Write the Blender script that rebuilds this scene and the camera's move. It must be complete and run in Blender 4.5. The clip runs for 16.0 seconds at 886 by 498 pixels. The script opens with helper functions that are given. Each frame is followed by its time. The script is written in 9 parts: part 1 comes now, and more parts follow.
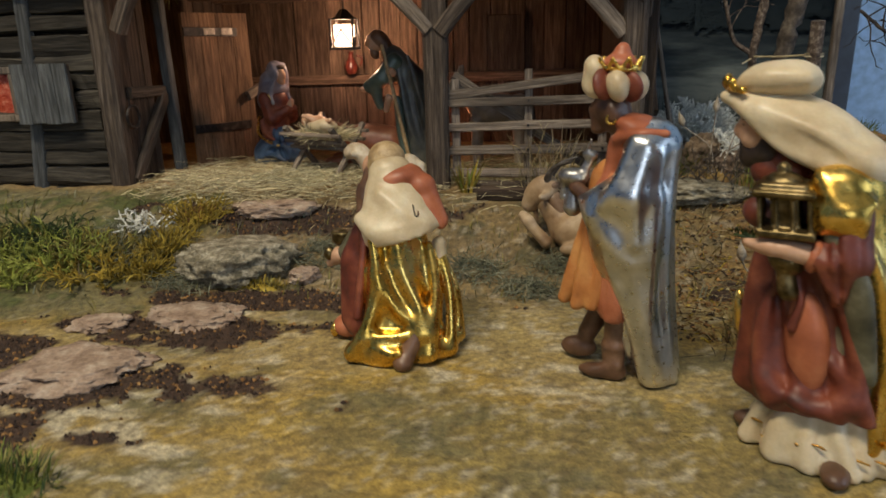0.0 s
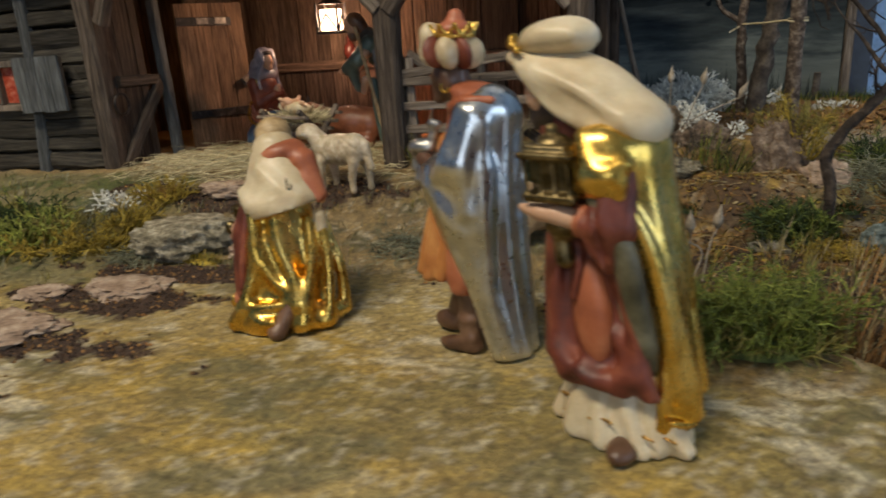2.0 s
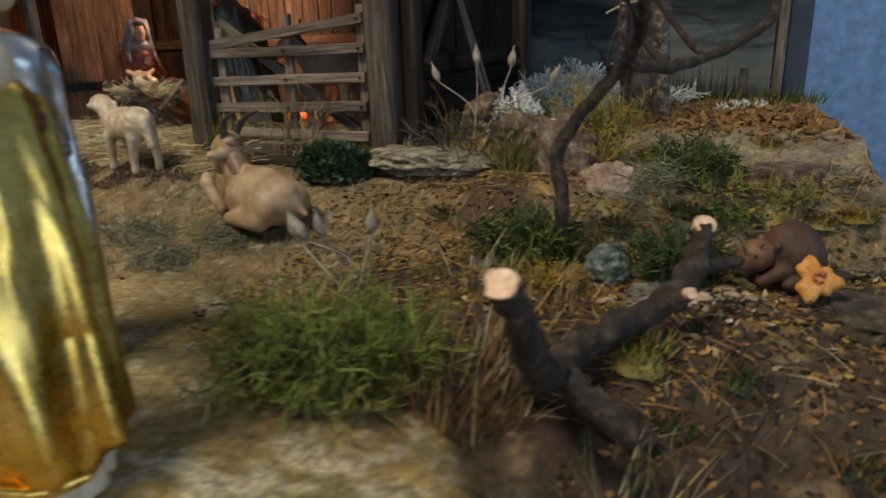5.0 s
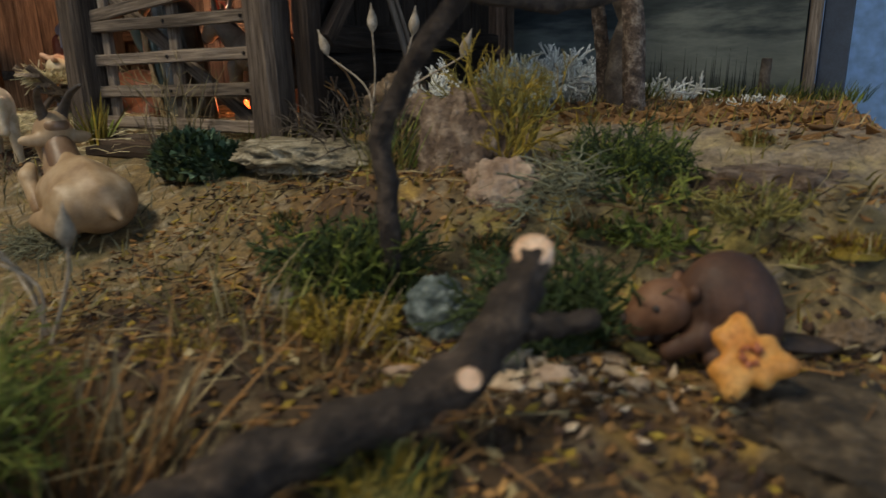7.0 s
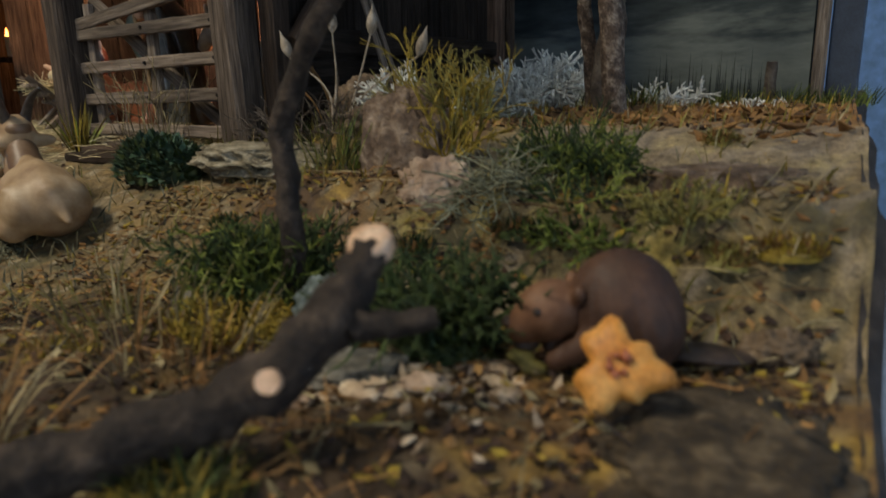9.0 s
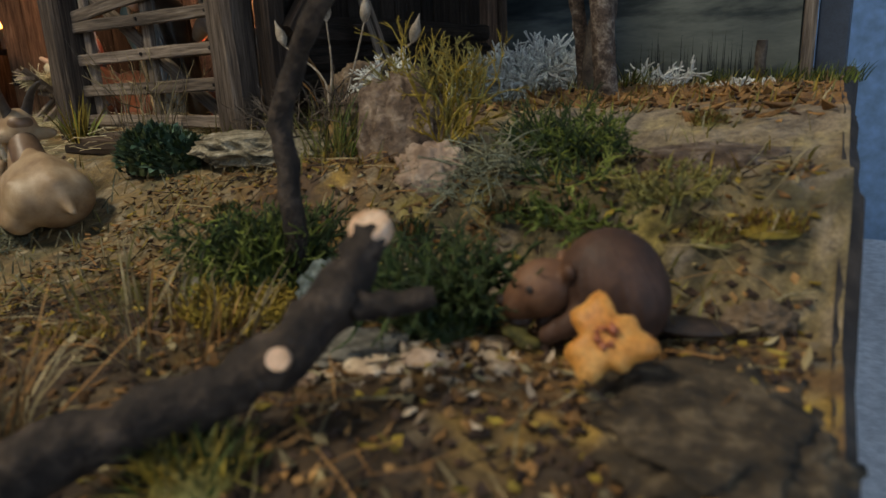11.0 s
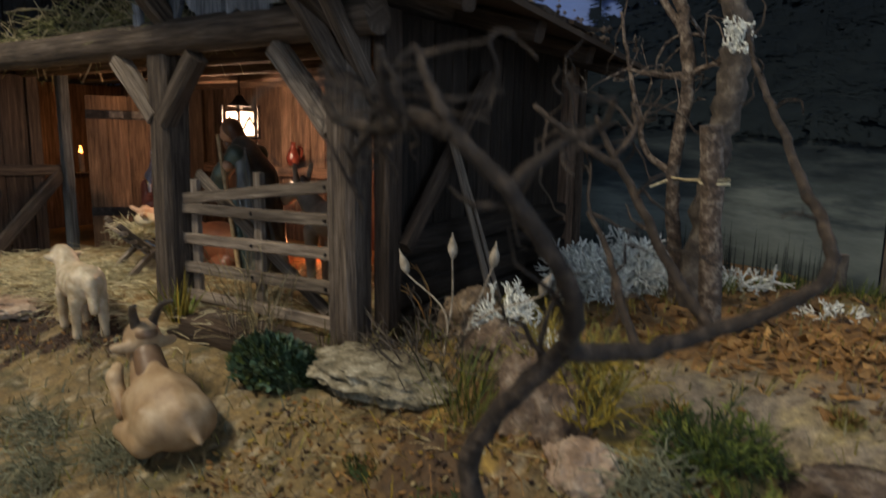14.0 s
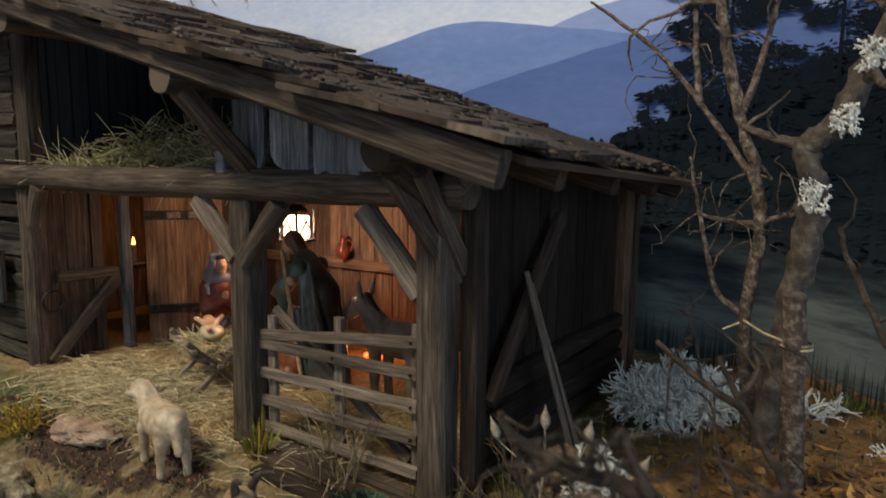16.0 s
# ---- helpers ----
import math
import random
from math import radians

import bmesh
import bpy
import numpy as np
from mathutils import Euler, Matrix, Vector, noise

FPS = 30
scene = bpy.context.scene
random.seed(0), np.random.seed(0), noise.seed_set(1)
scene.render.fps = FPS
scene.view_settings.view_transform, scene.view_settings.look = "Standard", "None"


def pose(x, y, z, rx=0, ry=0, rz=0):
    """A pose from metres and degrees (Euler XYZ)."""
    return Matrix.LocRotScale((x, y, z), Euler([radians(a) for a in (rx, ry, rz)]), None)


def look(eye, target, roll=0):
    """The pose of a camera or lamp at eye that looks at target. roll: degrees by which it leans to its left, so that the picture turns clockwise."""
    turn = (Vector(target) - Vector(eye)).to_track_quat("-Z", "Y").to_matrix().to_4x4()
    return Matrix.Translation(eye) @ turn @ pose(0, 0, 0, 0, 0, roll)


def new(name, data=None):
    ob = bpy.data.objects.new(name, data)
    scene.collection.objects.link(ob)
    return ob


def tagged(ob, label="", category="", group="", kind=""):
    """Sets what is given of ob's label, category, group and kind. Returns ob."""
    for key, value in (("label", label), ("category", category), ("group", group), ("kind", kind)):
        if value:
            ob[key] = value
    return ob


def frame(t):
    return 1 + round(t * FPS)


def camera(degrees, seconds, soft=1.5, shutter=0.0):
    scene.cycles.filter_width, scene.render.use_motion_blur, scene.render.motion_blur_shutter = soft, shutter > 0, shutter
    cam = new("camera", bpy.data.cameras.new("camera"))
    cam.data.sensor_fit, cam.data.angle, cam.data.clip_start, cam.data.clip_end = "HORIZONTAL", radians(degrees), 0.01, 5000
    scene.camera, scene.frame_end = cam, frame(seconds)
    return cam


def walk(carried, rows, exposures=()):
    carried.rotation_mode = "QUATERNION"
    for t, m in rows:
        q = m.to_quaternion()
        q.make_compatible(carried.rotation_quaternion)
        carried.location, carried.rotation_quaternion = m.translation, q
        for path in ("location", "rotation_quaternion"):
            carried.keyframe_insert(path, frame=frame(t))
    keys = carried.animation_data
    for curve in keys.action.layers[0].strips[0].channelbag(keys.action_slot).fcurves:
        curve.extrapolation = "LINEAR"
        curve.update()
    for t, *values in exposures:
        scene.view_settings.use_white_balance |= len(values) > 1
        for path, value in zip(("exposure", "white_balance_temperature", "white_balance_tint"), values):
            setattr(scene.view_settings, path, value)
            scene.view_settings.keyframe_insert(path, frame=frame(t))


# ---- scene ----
cam = camera(65.9, 16.0, 1.5, 0.8)
cam.data.dof.use_dof, cam.data.dof.focus_distance, cam.data.dof.aperture_fstop = True, 0.38, 18.0
PATH = [
    (0, (0.0033, -0.0094, 0.1586), (-0.2548, 1.8856, -0.4263), -1.53),
    (0.5, (0.0297, -0.0142, 0.1562), (-0.3207, 1.8623, -0.4376), -2.11),
    (1, (0.0553, -0.0174, 0.1566), (-0.3732, 1.8416, -0.4446), -2.5),
    (1.5, (0.0825, -0.0113, 0.1517), (-0.4058, 1.8339, -0.444), -3.16),
    (2, (0.1145, 0.0077, 0.1465), (-0.4099, 1.8396, -0.4582), -3.78),
    (2.5, (0.1471, 0.0204, 0.1407), (-0.4106, 1.8478, -0.4487), -4.46),
    (3, (0.1739, 0.0354, 0.1389), (-0.4356, 1.8487, -0.4456), -4.46),
    (3.5, (0.2047, 0.0574, 0.1342), (-0.4287, 1.8629, -0.4453), -4.4),
    (4, (0.2341, 0.0818, 0.127), (-0.4155, 1.8815, -0.4569), -4.8),
    (4.2, (0.2476, 0.0907, 0.1279), (-0.4006, 1.8796, -0.4877), -3.13),
    (6.3, (0.3193, 0.223, 0.0883), (-0.5399, 1.9468, -0.4519), -2.32),
    (6.5, (0.3209, 0.237, 0.086), (-0.5561, 1.9496, -0.4593), -1.82),
    (7, (0.331, 0.2624, 0.0886), (-0.5873, 1.9543, -0.4544), -1.14),
    (7.5, (0.3464, 0.2751, 0.0823), (-0.6143, 1.9439, -0.4598), -1.96),
    (8, (0.3615, 0.2898, 0.0755), (-0.6431, 1.9324, -0.4649), -2.19),
    (8.5, (0.361, 0.2949, 0.0755), (-0.6649, 1.9349, -0.4325), -2.06),
    (9, (0.3587, 0.2923, 0.0793), (-0.6772, 1.9311, -0.41), -1.58),
    (9.2, (0.3579, 0.2915, 0.0806), (-0.6834, 1.9322, -0.3921), -1.49),
    (11.5, (0.3635, 0.2861, 0.0813), (-0.6597, 1.9152, -0.4646), -2.9),
    (12, (0.3521, 0.2864, 0.0885), (-0.6518, 1.9462, -0.3962), -0.92),
    (12.5, (0.3438, 0.2845, 0.1031), (-0.6626, 1.9545, -0.3425), 0.22),
    (13, (0.3281, 0.2794, 0.1211), (-0.6919, 1.9499, -0.2914), 0.98),
    (13.5, (0.3195, 0.2727, 0.1378), (-0.7207, 1.9434, -0.2204), 1.03),
    (14, (0.3133, 0.2676, 0.1601), (-0.7468, 1.9307, -0.1749), 0.94),
    (14.5, (0.3055, 0.2605, 0.184), (-0.772, 1.9131, -0.1429), 0.96),
    (15, (0.2989, 0.2541, 0.2005), (-0.7885, 1.9066, -0.0977), 1.23),
    (15.5, (0.288, 0.2516, 0.2186), (-0.8009, 1.905, -0.0653), 0.93),
    (16, (0.2762, 0.2457, 0.2354), (-0.8082, 1.9031, -0.0416), 0.55),
]
walk(cam, [(t, look(eye, target, roll)) for t, eye, target, roll in PATH], [(0.0, 0.0), (4.2, 0.0), (6.5, 0.0), (7.2, -0.14), (12, -0.10), (14.0, -0.06), (16.0, 0.0)])


# ---------------------------------------------------------------- light
def build_world():
    w = bpy.data.worlds.new("room_air")
    w.use_nodes = True
    bg = w.node_tree.nodes["Background"]
    bg.inputs[0].default_value = (0.42, 0.55, 0.80, 1)
    bg.inputs[1].default_value = 0.10
    scene.world = w


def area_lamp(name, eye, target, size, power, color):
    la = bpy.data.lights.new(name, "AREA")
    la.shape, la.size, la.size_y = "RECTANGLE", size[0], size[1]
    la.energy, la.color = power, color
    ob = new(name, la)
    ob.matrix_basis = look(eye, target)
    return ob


def point_lamp(name, at, power, color, radius):
    la = bpy.data.lights.new(name, "POINT")
    la.energy, la.color, la.shadow_soft_size = power, color, radius
    ob = new(name, la)
    ob.location = at
    return ob


build_world()
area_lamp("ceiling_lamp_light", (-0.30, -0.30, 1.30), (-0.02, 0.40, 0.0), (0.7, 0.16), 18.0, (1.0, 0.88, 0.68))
area_lamp("window_daylight", (2.3, -0.2, 0.55), (0.0, 0.4, 0.1), (1.3, 1.2), 15.0, (0.62, 0.78, 1.0))
# Added fill behind the view to brighten the metals; no window is known there.
area_lamp("south_fill_light", (0.5, -2.5, 0.75), (0.0, 0.5, 0.1), (1.1, 1.2), 14.0, (0.74, 0.85, 1.0))
point_lamp("lantern_light", (-0.190, 0.706, 0.166), 0.62, (1.0, 0.63, 0.40), 0.006)
point_lamp("cabin_candle_light", (-0.425, 0.688, 0.138), 0.05, (1.0, 0.45, 0.14), 0.004)
point_lamp("manger_fire_light", (-0.120, 0.735, 0.060), 0.05, (1.0, 0.36, 0.14), 0.006)

# ---------------------------------------------------------------- noise in numpy
_perm = np.random.RandomState(7).rand(64, 64, 64).astype(np.float32)


def vnoise(p):
    """Value noise 0..1 at the points p (n x 3)."""
    i = np.floor(p).astype(int)
    f = (p - i).astype(np.float32)
    f = f * f * (3 - 2 * f)
    i &= 63
    j = (i + 1) & 63
    x, y, z = f[..., 0], f[..., 1], f[..., 2]
    g = _perm
    a = g[i[..., 0], i[..., 1], i[..., 2]] * (1 - x) + g[j[..., 0], i[..., 1], i[..., 2]] * x
    b = g[i[..., 0], j[..., 1], i[..., 2]] * (1 - x) + g[j[..., 0], j[..., 1], i[..., 2]] * x
    c = g[i[..., 0], i[..., 1], j[..., 2]] * (1 - x) + g[j[..., 0], i[..., 1], j[..., 2]] * x
    d = g[i[..., 0], j[..., 1], j[..., 2]] * (1 - x) + g[j[..., 0], j[..., 1], j[..., 2]] * x
    return (a * (1 - y) + b * y) * (1 - z) + (c * (1 - y) + d * y) * z


def fbm(p, octaves=4):
    t, a, s = 0, 0.5, 0
    for _ in range(octaves):
        t = t + a * vnoise(p)
        s += a
        p, a = p * 2.03 + 11.7, a * 0.5
    return t / s


def noise2(x, y, scale, seed=0.0, octaves=4):
    p = np.stack([np.asarray(x, float) * scale + seed, np.asarray(y, float) * scale + 3.1 * seed, np.full(np.shape(x), 5.5 + seed)], -1)
    return fbm(p, octaves)


def sstep(a, b, v):
    t = np.clip((np.asarray(v, float) - a) / (b - a), 0, 1)
    return t * t * (3 - 2 * t)


# ---------------------------------------------------------------- materials
def shader(name):
    m = bpy.data.materials.new(name)
    m.use_nodes = True
    nt = m.node_tree
    return m, nt, nt.nodes["Principled BSDF"]


def ramp(nt, fac, stops):
    r = nt.nodes.new("ShaderNodeValToRGB")
    e = r.color_ramp.elements
    while len(e) < len(stops):
        e.new(0.5)
    for el, (p, c) in zip(e, stops):
        el.position, el.color = p, (*c, 1)
    nt.links.new(fac, r.inputs[0])
    return r.outputs[0]


def coords(nt, kind="Object", scale=(1, 1, 1), shuffle=True):
    tc = nt.nodes.new("ShaderNodeTexCoord")
    mp = nt.nodes.new("ShaderNodeMapping")
    mp.inputs["Scale"].default_value = scale
    nt.links.new(tc.outputs[kind], mp.inputs[0])
    if not shuffle:
        return mp.outputs[0]
    oi = nt.nodes.new("ShaderNodeObjectInfo")
    ge = nt.nodes.new("ShaderNodeNewGeometry")
    ad = nt.nodes.new("ShaderNodeMath")
    ad.operation = "ADD"
    nt.links.new(oi.outputs["Random"], ad.inputs[0])
    nt.links.new(ge.outputs["Random Per Island"], ad.inputs[1])
    sc = nt.nodes.new("ShaderNodeVectorMath")
    sc.operation = "MULTIPLY_ADD"
    sc.inputs[1].default_value = (37.0, 51.0, 23.0)
    cx = nt.nodes.new("ShaderNodeCombineXYZ")
    for k in range(3):
        nt.links.new(ad.outputs[0], cx.inputs[k])
    nt.links.new(cx.outputs[0], sc.inputs[0])
    nt.links.new(mp.outputs[0], sc.inputs[2])
    return sc.outputs[0]


def tex(nt, vec, scale, detail=6.0, rough=0.6, distort=0.0):
    n = nt.nodes.new("ShaderNodeTexNoise")
    n.inputs["Scale"].default_value, n.inputs["Detail"].default_value = scale, detail
    n.inputs["Roughness"].default_value, n.inputs["Distortion"].default_value = rough, distort
    nt.links.new(vec, n.inputs["Vector"])
    return n.outputs["Fac"]


def mixc(nt, fac, a, b, mode="MIX"):
    m = nt.nodes.new("ShaderNodeMix")
    m.data_type, m.blend_type = "RGBA", mode
    for sock, v in ((m.inputs[0], fac), (m.inputs[6], a), (m.inputs[7], b)):
        if isinstance(v, (int, float)):
            sock.default_value = v
        elif isinstance(v, tuple):
            sock.default_value = (*v, 1)
        else:
            nt.links.new(v, sock)
    return m.outputs[2]


def bumped(nt, bsdf, height, strength, dist):
    b = nt.nodes.new("ShaderNodeBump")
    b.inputs["Strength"].default_value, b.inputs["Distance"].default_value = strength, dist
    nt.links.new(height, b.inputs["Height"])
    nt.links.new(b.outputs[0], bsdf.inputs["Normal"])


def surface(name, dark, mid, light, scale=150.0, rough=0.8, bump=0.4, metal=0.0, spread=(0.3, 0.5, 0.7), fine=900.0, vary=0.35, coat=0.0, grain=0.23, dist=0.0008, sub=0.0):
    """A mottled surface: three colours at two scales, each piece a little different."""
    m, nt, b = shader(name)
    v = coords(nt)
    big, small = tex(nt, v, scale, 5), tex(nt, v, fine, 3)
    col = ramp(nt, big, [(spread[0], dark), (spread[1], mid), (spread[2], light)])
    speck = ramp(nt, small, [(0.3, (1 - grain,) * 3), (0.7, (1 + grain,) * 3)])
    col = mixc(nt, 1.0, col, speck, "MULTIPLY")
    ge = nt.nodes.new("ShaderNodeNewGeometry")
    isl = ramp(nt, ge.outputs["Random Per Island"], [(0.0, (1 - vary,) * 3), (1.0, (1 + vary,) * 3)])
    col = mixc(nt, 1.0, col, isl, "MULTIPLY")
    nt.links.new(col, b.inputs["Base Color"])
    rr = nt.nodes.new("ShaderNodeMapRange")
    rr.inputs[3].default_value, rr.inputs[4].default_value = max(0.04, rough - 0.12), min(1.0, rough + 0.12)
    nt.links.new(small, rr.inputs[0])
    nt.links.new(rr.outputs[0], b.inputs["Roughness"])
    b.inputs["Metallic"].default_value = metal
    b.inputs["Coat Weight"].default_value = coat
    b.inputs["Coat Roughness"].default_value = 0.25
    if sub:
        b.inputs["Subsurface Weight"].default_value = sub
        b.inputs["Subsurface Radius"].default_value = (0.004, 0.002, 0.001)
    if bump:
        ad = nt.nodes.new("ShaderNodeMath")
        ad.operation = "MULTIPLY_ADD"
        ad.inputs[1].default_value = 0.5
        nt.links.new(small, ad.inputs[0])
        nt.links.new(big, ad.inputs[2])
        bumped(nt, b, ad.outputs[0], bump, dist)
    return m


def wood(name, dark, mid, light, rough=0.8, bump=0.6, vary=0.3):
    """Weathered wood whose grain runs along u of the UV map, in metres."""
    m, nt, b = shader(name)
    v = coords(nt, "UV", (1, 1, 1))
    st = nt.nodes.new("ShaderNodeMapping")
    st.inputs["Scale"].default_value = (22, 420, 1)
    nt.links.new(v, st.inputs[0])
    st2 = nt.nodes.new("ShaderNodeMapping")
    st2.inputs["Scale"].default_value = (60, 1500, 1)
    nt.links.new(v, st2.inputs[0])
    blot = nt.nodes.new("ShaderNodeMapping")
    blot.inputs["Scale"].default_value = (18, 50, 1)
    nt.links.new(v, blot.inputs[0])
    g1, g2, g3 = tex(nt, st.outputs[0], 1.0, 5, 0.6, 0.6), tex(nt, st2.outputs[0], 1.0, 3), tex(nt, blot.outputs[0], 1.0, 3)
    col = ramp(nt, g1, [(0.28, dark), (0.5, mid), (0.75, light)])
    fine = ramp(nt, g2, [(0.3, (0.55, 0.52, 0.5)), (0.6, (1.15, 1.15, 1.15))])
    col = mixc(nt, 1.0, col, fine, "MULTIPLY")
    spots = ramp(nt, g3, [(0.3, (0.6, 0.6, 0.62)), (0.6, (1.1, 1.1, 1.1))])
    col = mixc(nt, 1.0, col, spots, "MULTIPLY")
    oi = nt.nodes.new("ShaderNodeObjectInfo")
    isl = ramp(nt, oi.outputs["Random"], [(0.0, (1 - vary,) * 3), (1.0, (1 + vary,) * 3)])
    col = mixc(nt, 1.0, col, isl, "MULTIPLY")
    nt.links.new(col, b.inputs["Base Color"])
    b.inputs["Roughness"].default_value = rough
    b.inputs["Specular IOR Level"].default_value = 0.22
    ad = nt.nodes.new("ShaderNodeMath")
    ad.operation = "ADD"
    nt.links.new(g1, ad.inputs[0])
    nt.links.new(g2, ad.inputs[1])
    bumped(nt, b, ad.outputs[0], bump, 0.0012)
    return m


def glow(name, color, strength):
    m, nt, b = shader(name)
    b.inputs["Base Color"].default_value = (*color, 1)
    b.inputs["Emission Color"].default_value = (*color, 1)
    b.inputs["Emission Strength"].default_value = strength
    return m


WOOD_GREY = wood("weathered_grey_wood", (0.026, 0.020, 0.016), (0.080, 0.061, 0.046), (0.175, 0.14, 0.108))
WOOD_DARK = wood("dark_stained_wood", (0.020, 0.014, 0.010), (0.060, 0.042, 0.030), (0.12, 0.085, 0.060))
# Very dark brown wood for the boards and logs of the right side wall.
WOOD_BLACK_BROWN = wood("black_brown_wood", (0.009, 0.007, 0.005), (0.027, 0.020, 0.015), (0.062, 0.047, 0.035))
WOOD_BROWN = wood("brown_barn_wood", (0.038, 0.023, 0.015), (0.115, 0.072, 0.047), (0.24, 0.16, 0.11), vary=0.4)
WOOD_CABIN = wood("dark_greenish_log_wood", (0.016, 0.014, 0.011), (0.050, 0.044, 0.034), (0.115, 0.10, 0.078))
WOOD_SHUTTER = wood("grey_green_board_wood", (0.034, 0.038, 0.038), (0.095, 0.10, 0.10), (0.19, 0.20, 0.20))
WOOD_LIGHT = wood("pale_fence_wood", (0.080, 0.064, 0.050), (0.205, 0.165, 0.128), (0.37, 0.31, 0.24))
WOOD_DOOR = wood("door_wood", (0.070, 0.040, 0.022), (0.16, 0.094, 0.054), (0.26, 0.165, 0.10))
WOOD_BLUE = wood("blue_grey_board_wood", (0.07, 0.080, 0.092), (0.19, 0.21, 0.235), (0.36, 0.385, 0.42))
BARK = surface("bark", (0.009, 0.006, 0.0045), (0.028, 0.019, 0.013), (0.085, 0.060, 0.042), 190, 0.9, 1.0, fine=700, dist=0.0015)
BARK_GREY = surface("grey_bark", (0.028, 0.021, 0.016), (0.075, 0.058, 0.044), (0.17, 0.14, 0.105), 130, 0.9, 1.0, fine=700, dist=0.0015)
BARK_TAN = surface("tan_bark", (0.028, 0.019, 0.013), (0.105, 0.073, 0.052), (0.33, 0.27, 0.205), 200, 0.85, 1.0, spread=(0.32, 0.50, 0.70), fine=800, dist=0.0015)
CUT_WOOD = surface("fresh_cut_wood", (0.42, 0.24, 0.13), (0.62, 0.40, 0.25), (0.75, 0.56, 0.40), 240, 0.7, 0.2)
STONE_TAN = surface("tan_stone", (0.20, 0.13, 0.085), (0.38, 0.27, 0.19), (0.56, 0.45, 0.34), 90, 0.85, 0.9, fine=500, dist=0.002)
STONE_GREY = surface("grey_lichened_stone", (0.065, 0.062, 0.048), (0.185, 0.17, 0.135), (0.42, 0.39, 0.32), 110, 0.9, 1.0, fine=520, dist=0.002)
STONE_PALE = surface("pale_lichened_stone", (0.085, 0.075, 0.046), (0.255, 0.22, 0.145), (0.52, 0.47, 0.35), 130, 0.9, 1.0, fine=520, dist=0.002)
ROCK_DARK = surface("dark_speckled_rock", (0.014, 0.010, 0.005), (0.055, 0.038, 0.020), (0.19, 0.14, 0.08), 170, 0.85, 1.0, fine=520, dist=0.002)
ROCK = surface("brown_rock", (0.055, 0.038, 0.022), (0.165, 0.112, 0.066), (0.34, 0.255, 0.165), 110, 0.9, 1.0, fine=420, dist=0.003)
STRAW = surface("straw", (0.26, 0.20, 0.10), (0.48, 0.40, 0.23), (0.68, 0.60, 0.40), 120, 0.75, 0.1, vary=0.45)
STRAW_PALE = surface("pale_straw", (0.30, 0.25, 0.12), (0.55, 0.49, 0.29), (0.74, 0.68, 0.48), 120, 0.75, 0.1, vary=0.45)
HAY_GREEN = surface("greenish_hay", (0.10, 0.11, 0.03), (0.22, 0.22, 0.085), (0.38, 0.35, 0.16), 120, 0.75, 0.1, vary=0.45)
GRASS = surface("dyed_green_grass", (0.055, 0.075, 0.010), (0.135, 0.17, 0.022), (0.27, 0.30, 0.06), 100, 0.7, 0.1, vary=0.5)
GRASS_PALE = surface("pale_dry_grass", (0.13, 0.10, 0.045), (0.26, 0.205, 0.10), (0.40, 0.33, 0.18), 100, 0.75, 0.1, vary=0.5)
GRASS_OLIVE = surface("olive_grass", (0.09, 0.075, 0.016), (0.21, 0.18, 0.040), (0.36, 0.32, 0.10), 100, 0.75, 0.1, vary=0.5)
MOSS_DARK = surface("dark_green_moss", (0.011, 0.022, 0.004), (0.030, 0.052, 0.009), (0.075, 0.105, 0.02), 120, 0.75, 0.1, vary=0.5)
MOSS_BRIGHT = surface("bright_yellow_green_moss", (0.12, 0.15, 0.020), (0.26, 0.29, 0.045), (0.42, 0.43, 0.12), 120, 0.75, 0.1, vary=0.4)
MOSS_YELLOW = surface("yellow_moss", (0.13, 0.085, 0.008), (0.30, 0.21, 0.02), (0.46, 0.35, 0.06), 120, 0.75, 0.1, vary=0.4)
MOSS_WIRY = surface("pale_wiry_moss", (0.12, 0.12, 0.07), (0.23, 0.23, 0.14), (0.36, 0.36, 0.24), 120, 0.8, 0.1, vary=0.4)
ROCK_PINK = surface("pinkish_bark_rock", (0.045, 0.028, 0.019), (0.155, 0.105, 0.070), (0.36, 0.28, 0.205), 150, 0.9, 1.0, fine=480, dist=0.003)
STONE_BLUE = surface("blue_grey_lichened_stone", (0.030, 0.040, 0.036), (0.115, 0.145, 0.135), (0.33, 0.38, 0.36), 220, 0.9, 0.8, fine=620, dist=0.001)
MOSS_GREY = surface("grey_green_moss", (0.085, 0.09, 0.055), (0.17, 0.175, 0.11), (0.29, 0.29, 0.20), 120, 0.8, 0.1, vary=0.4)
LICHEN = surface("pale_lichen", (0.50, 0.50, 0.44), (0.72, 0.72, 0.65), (0.85, 0.85, 0.78), 160, 0.85, 0.2, vary=0.3)
LEAF_BLUE = surface("dark_bluish_leaf", (0.018, 0.042, 0.026), (0.048, 0.092, 0.056), (0.13, 0.19, 0.125), 160, 0.5, 0.1, vary=0.5)
LEAF_LITTER = surface("brown_leaf_litter", (0.085, 0.040, 0.011), (0.22, 0.110, 0.032), (0.38, 0.22, 0.075), 90, 0.8, 0.2, vary=0.5)
CHIP_PALE = surface("pale_wood_chips", (0.30, 0.20, 0.12), (0.52, 0.40, 0.27), (0.70, 0.60, 0.45), 160, 0.8, 0.3, vary=0.3)
SOIL = surface("dark_soil_crumbs", (0.018, 0.010, 0.006), (0.045, 0.025, 0.015), (0.095, 0.055, 0.035), 200, 0.95, 0.8, vary=0.5)
POD = surface("dry_seed_pod", (0.15, 0.12, 0.08), (0.31, 0.255, 0.185), (0.48, 0.41, 0.32), 200, 0.75, 0.3)
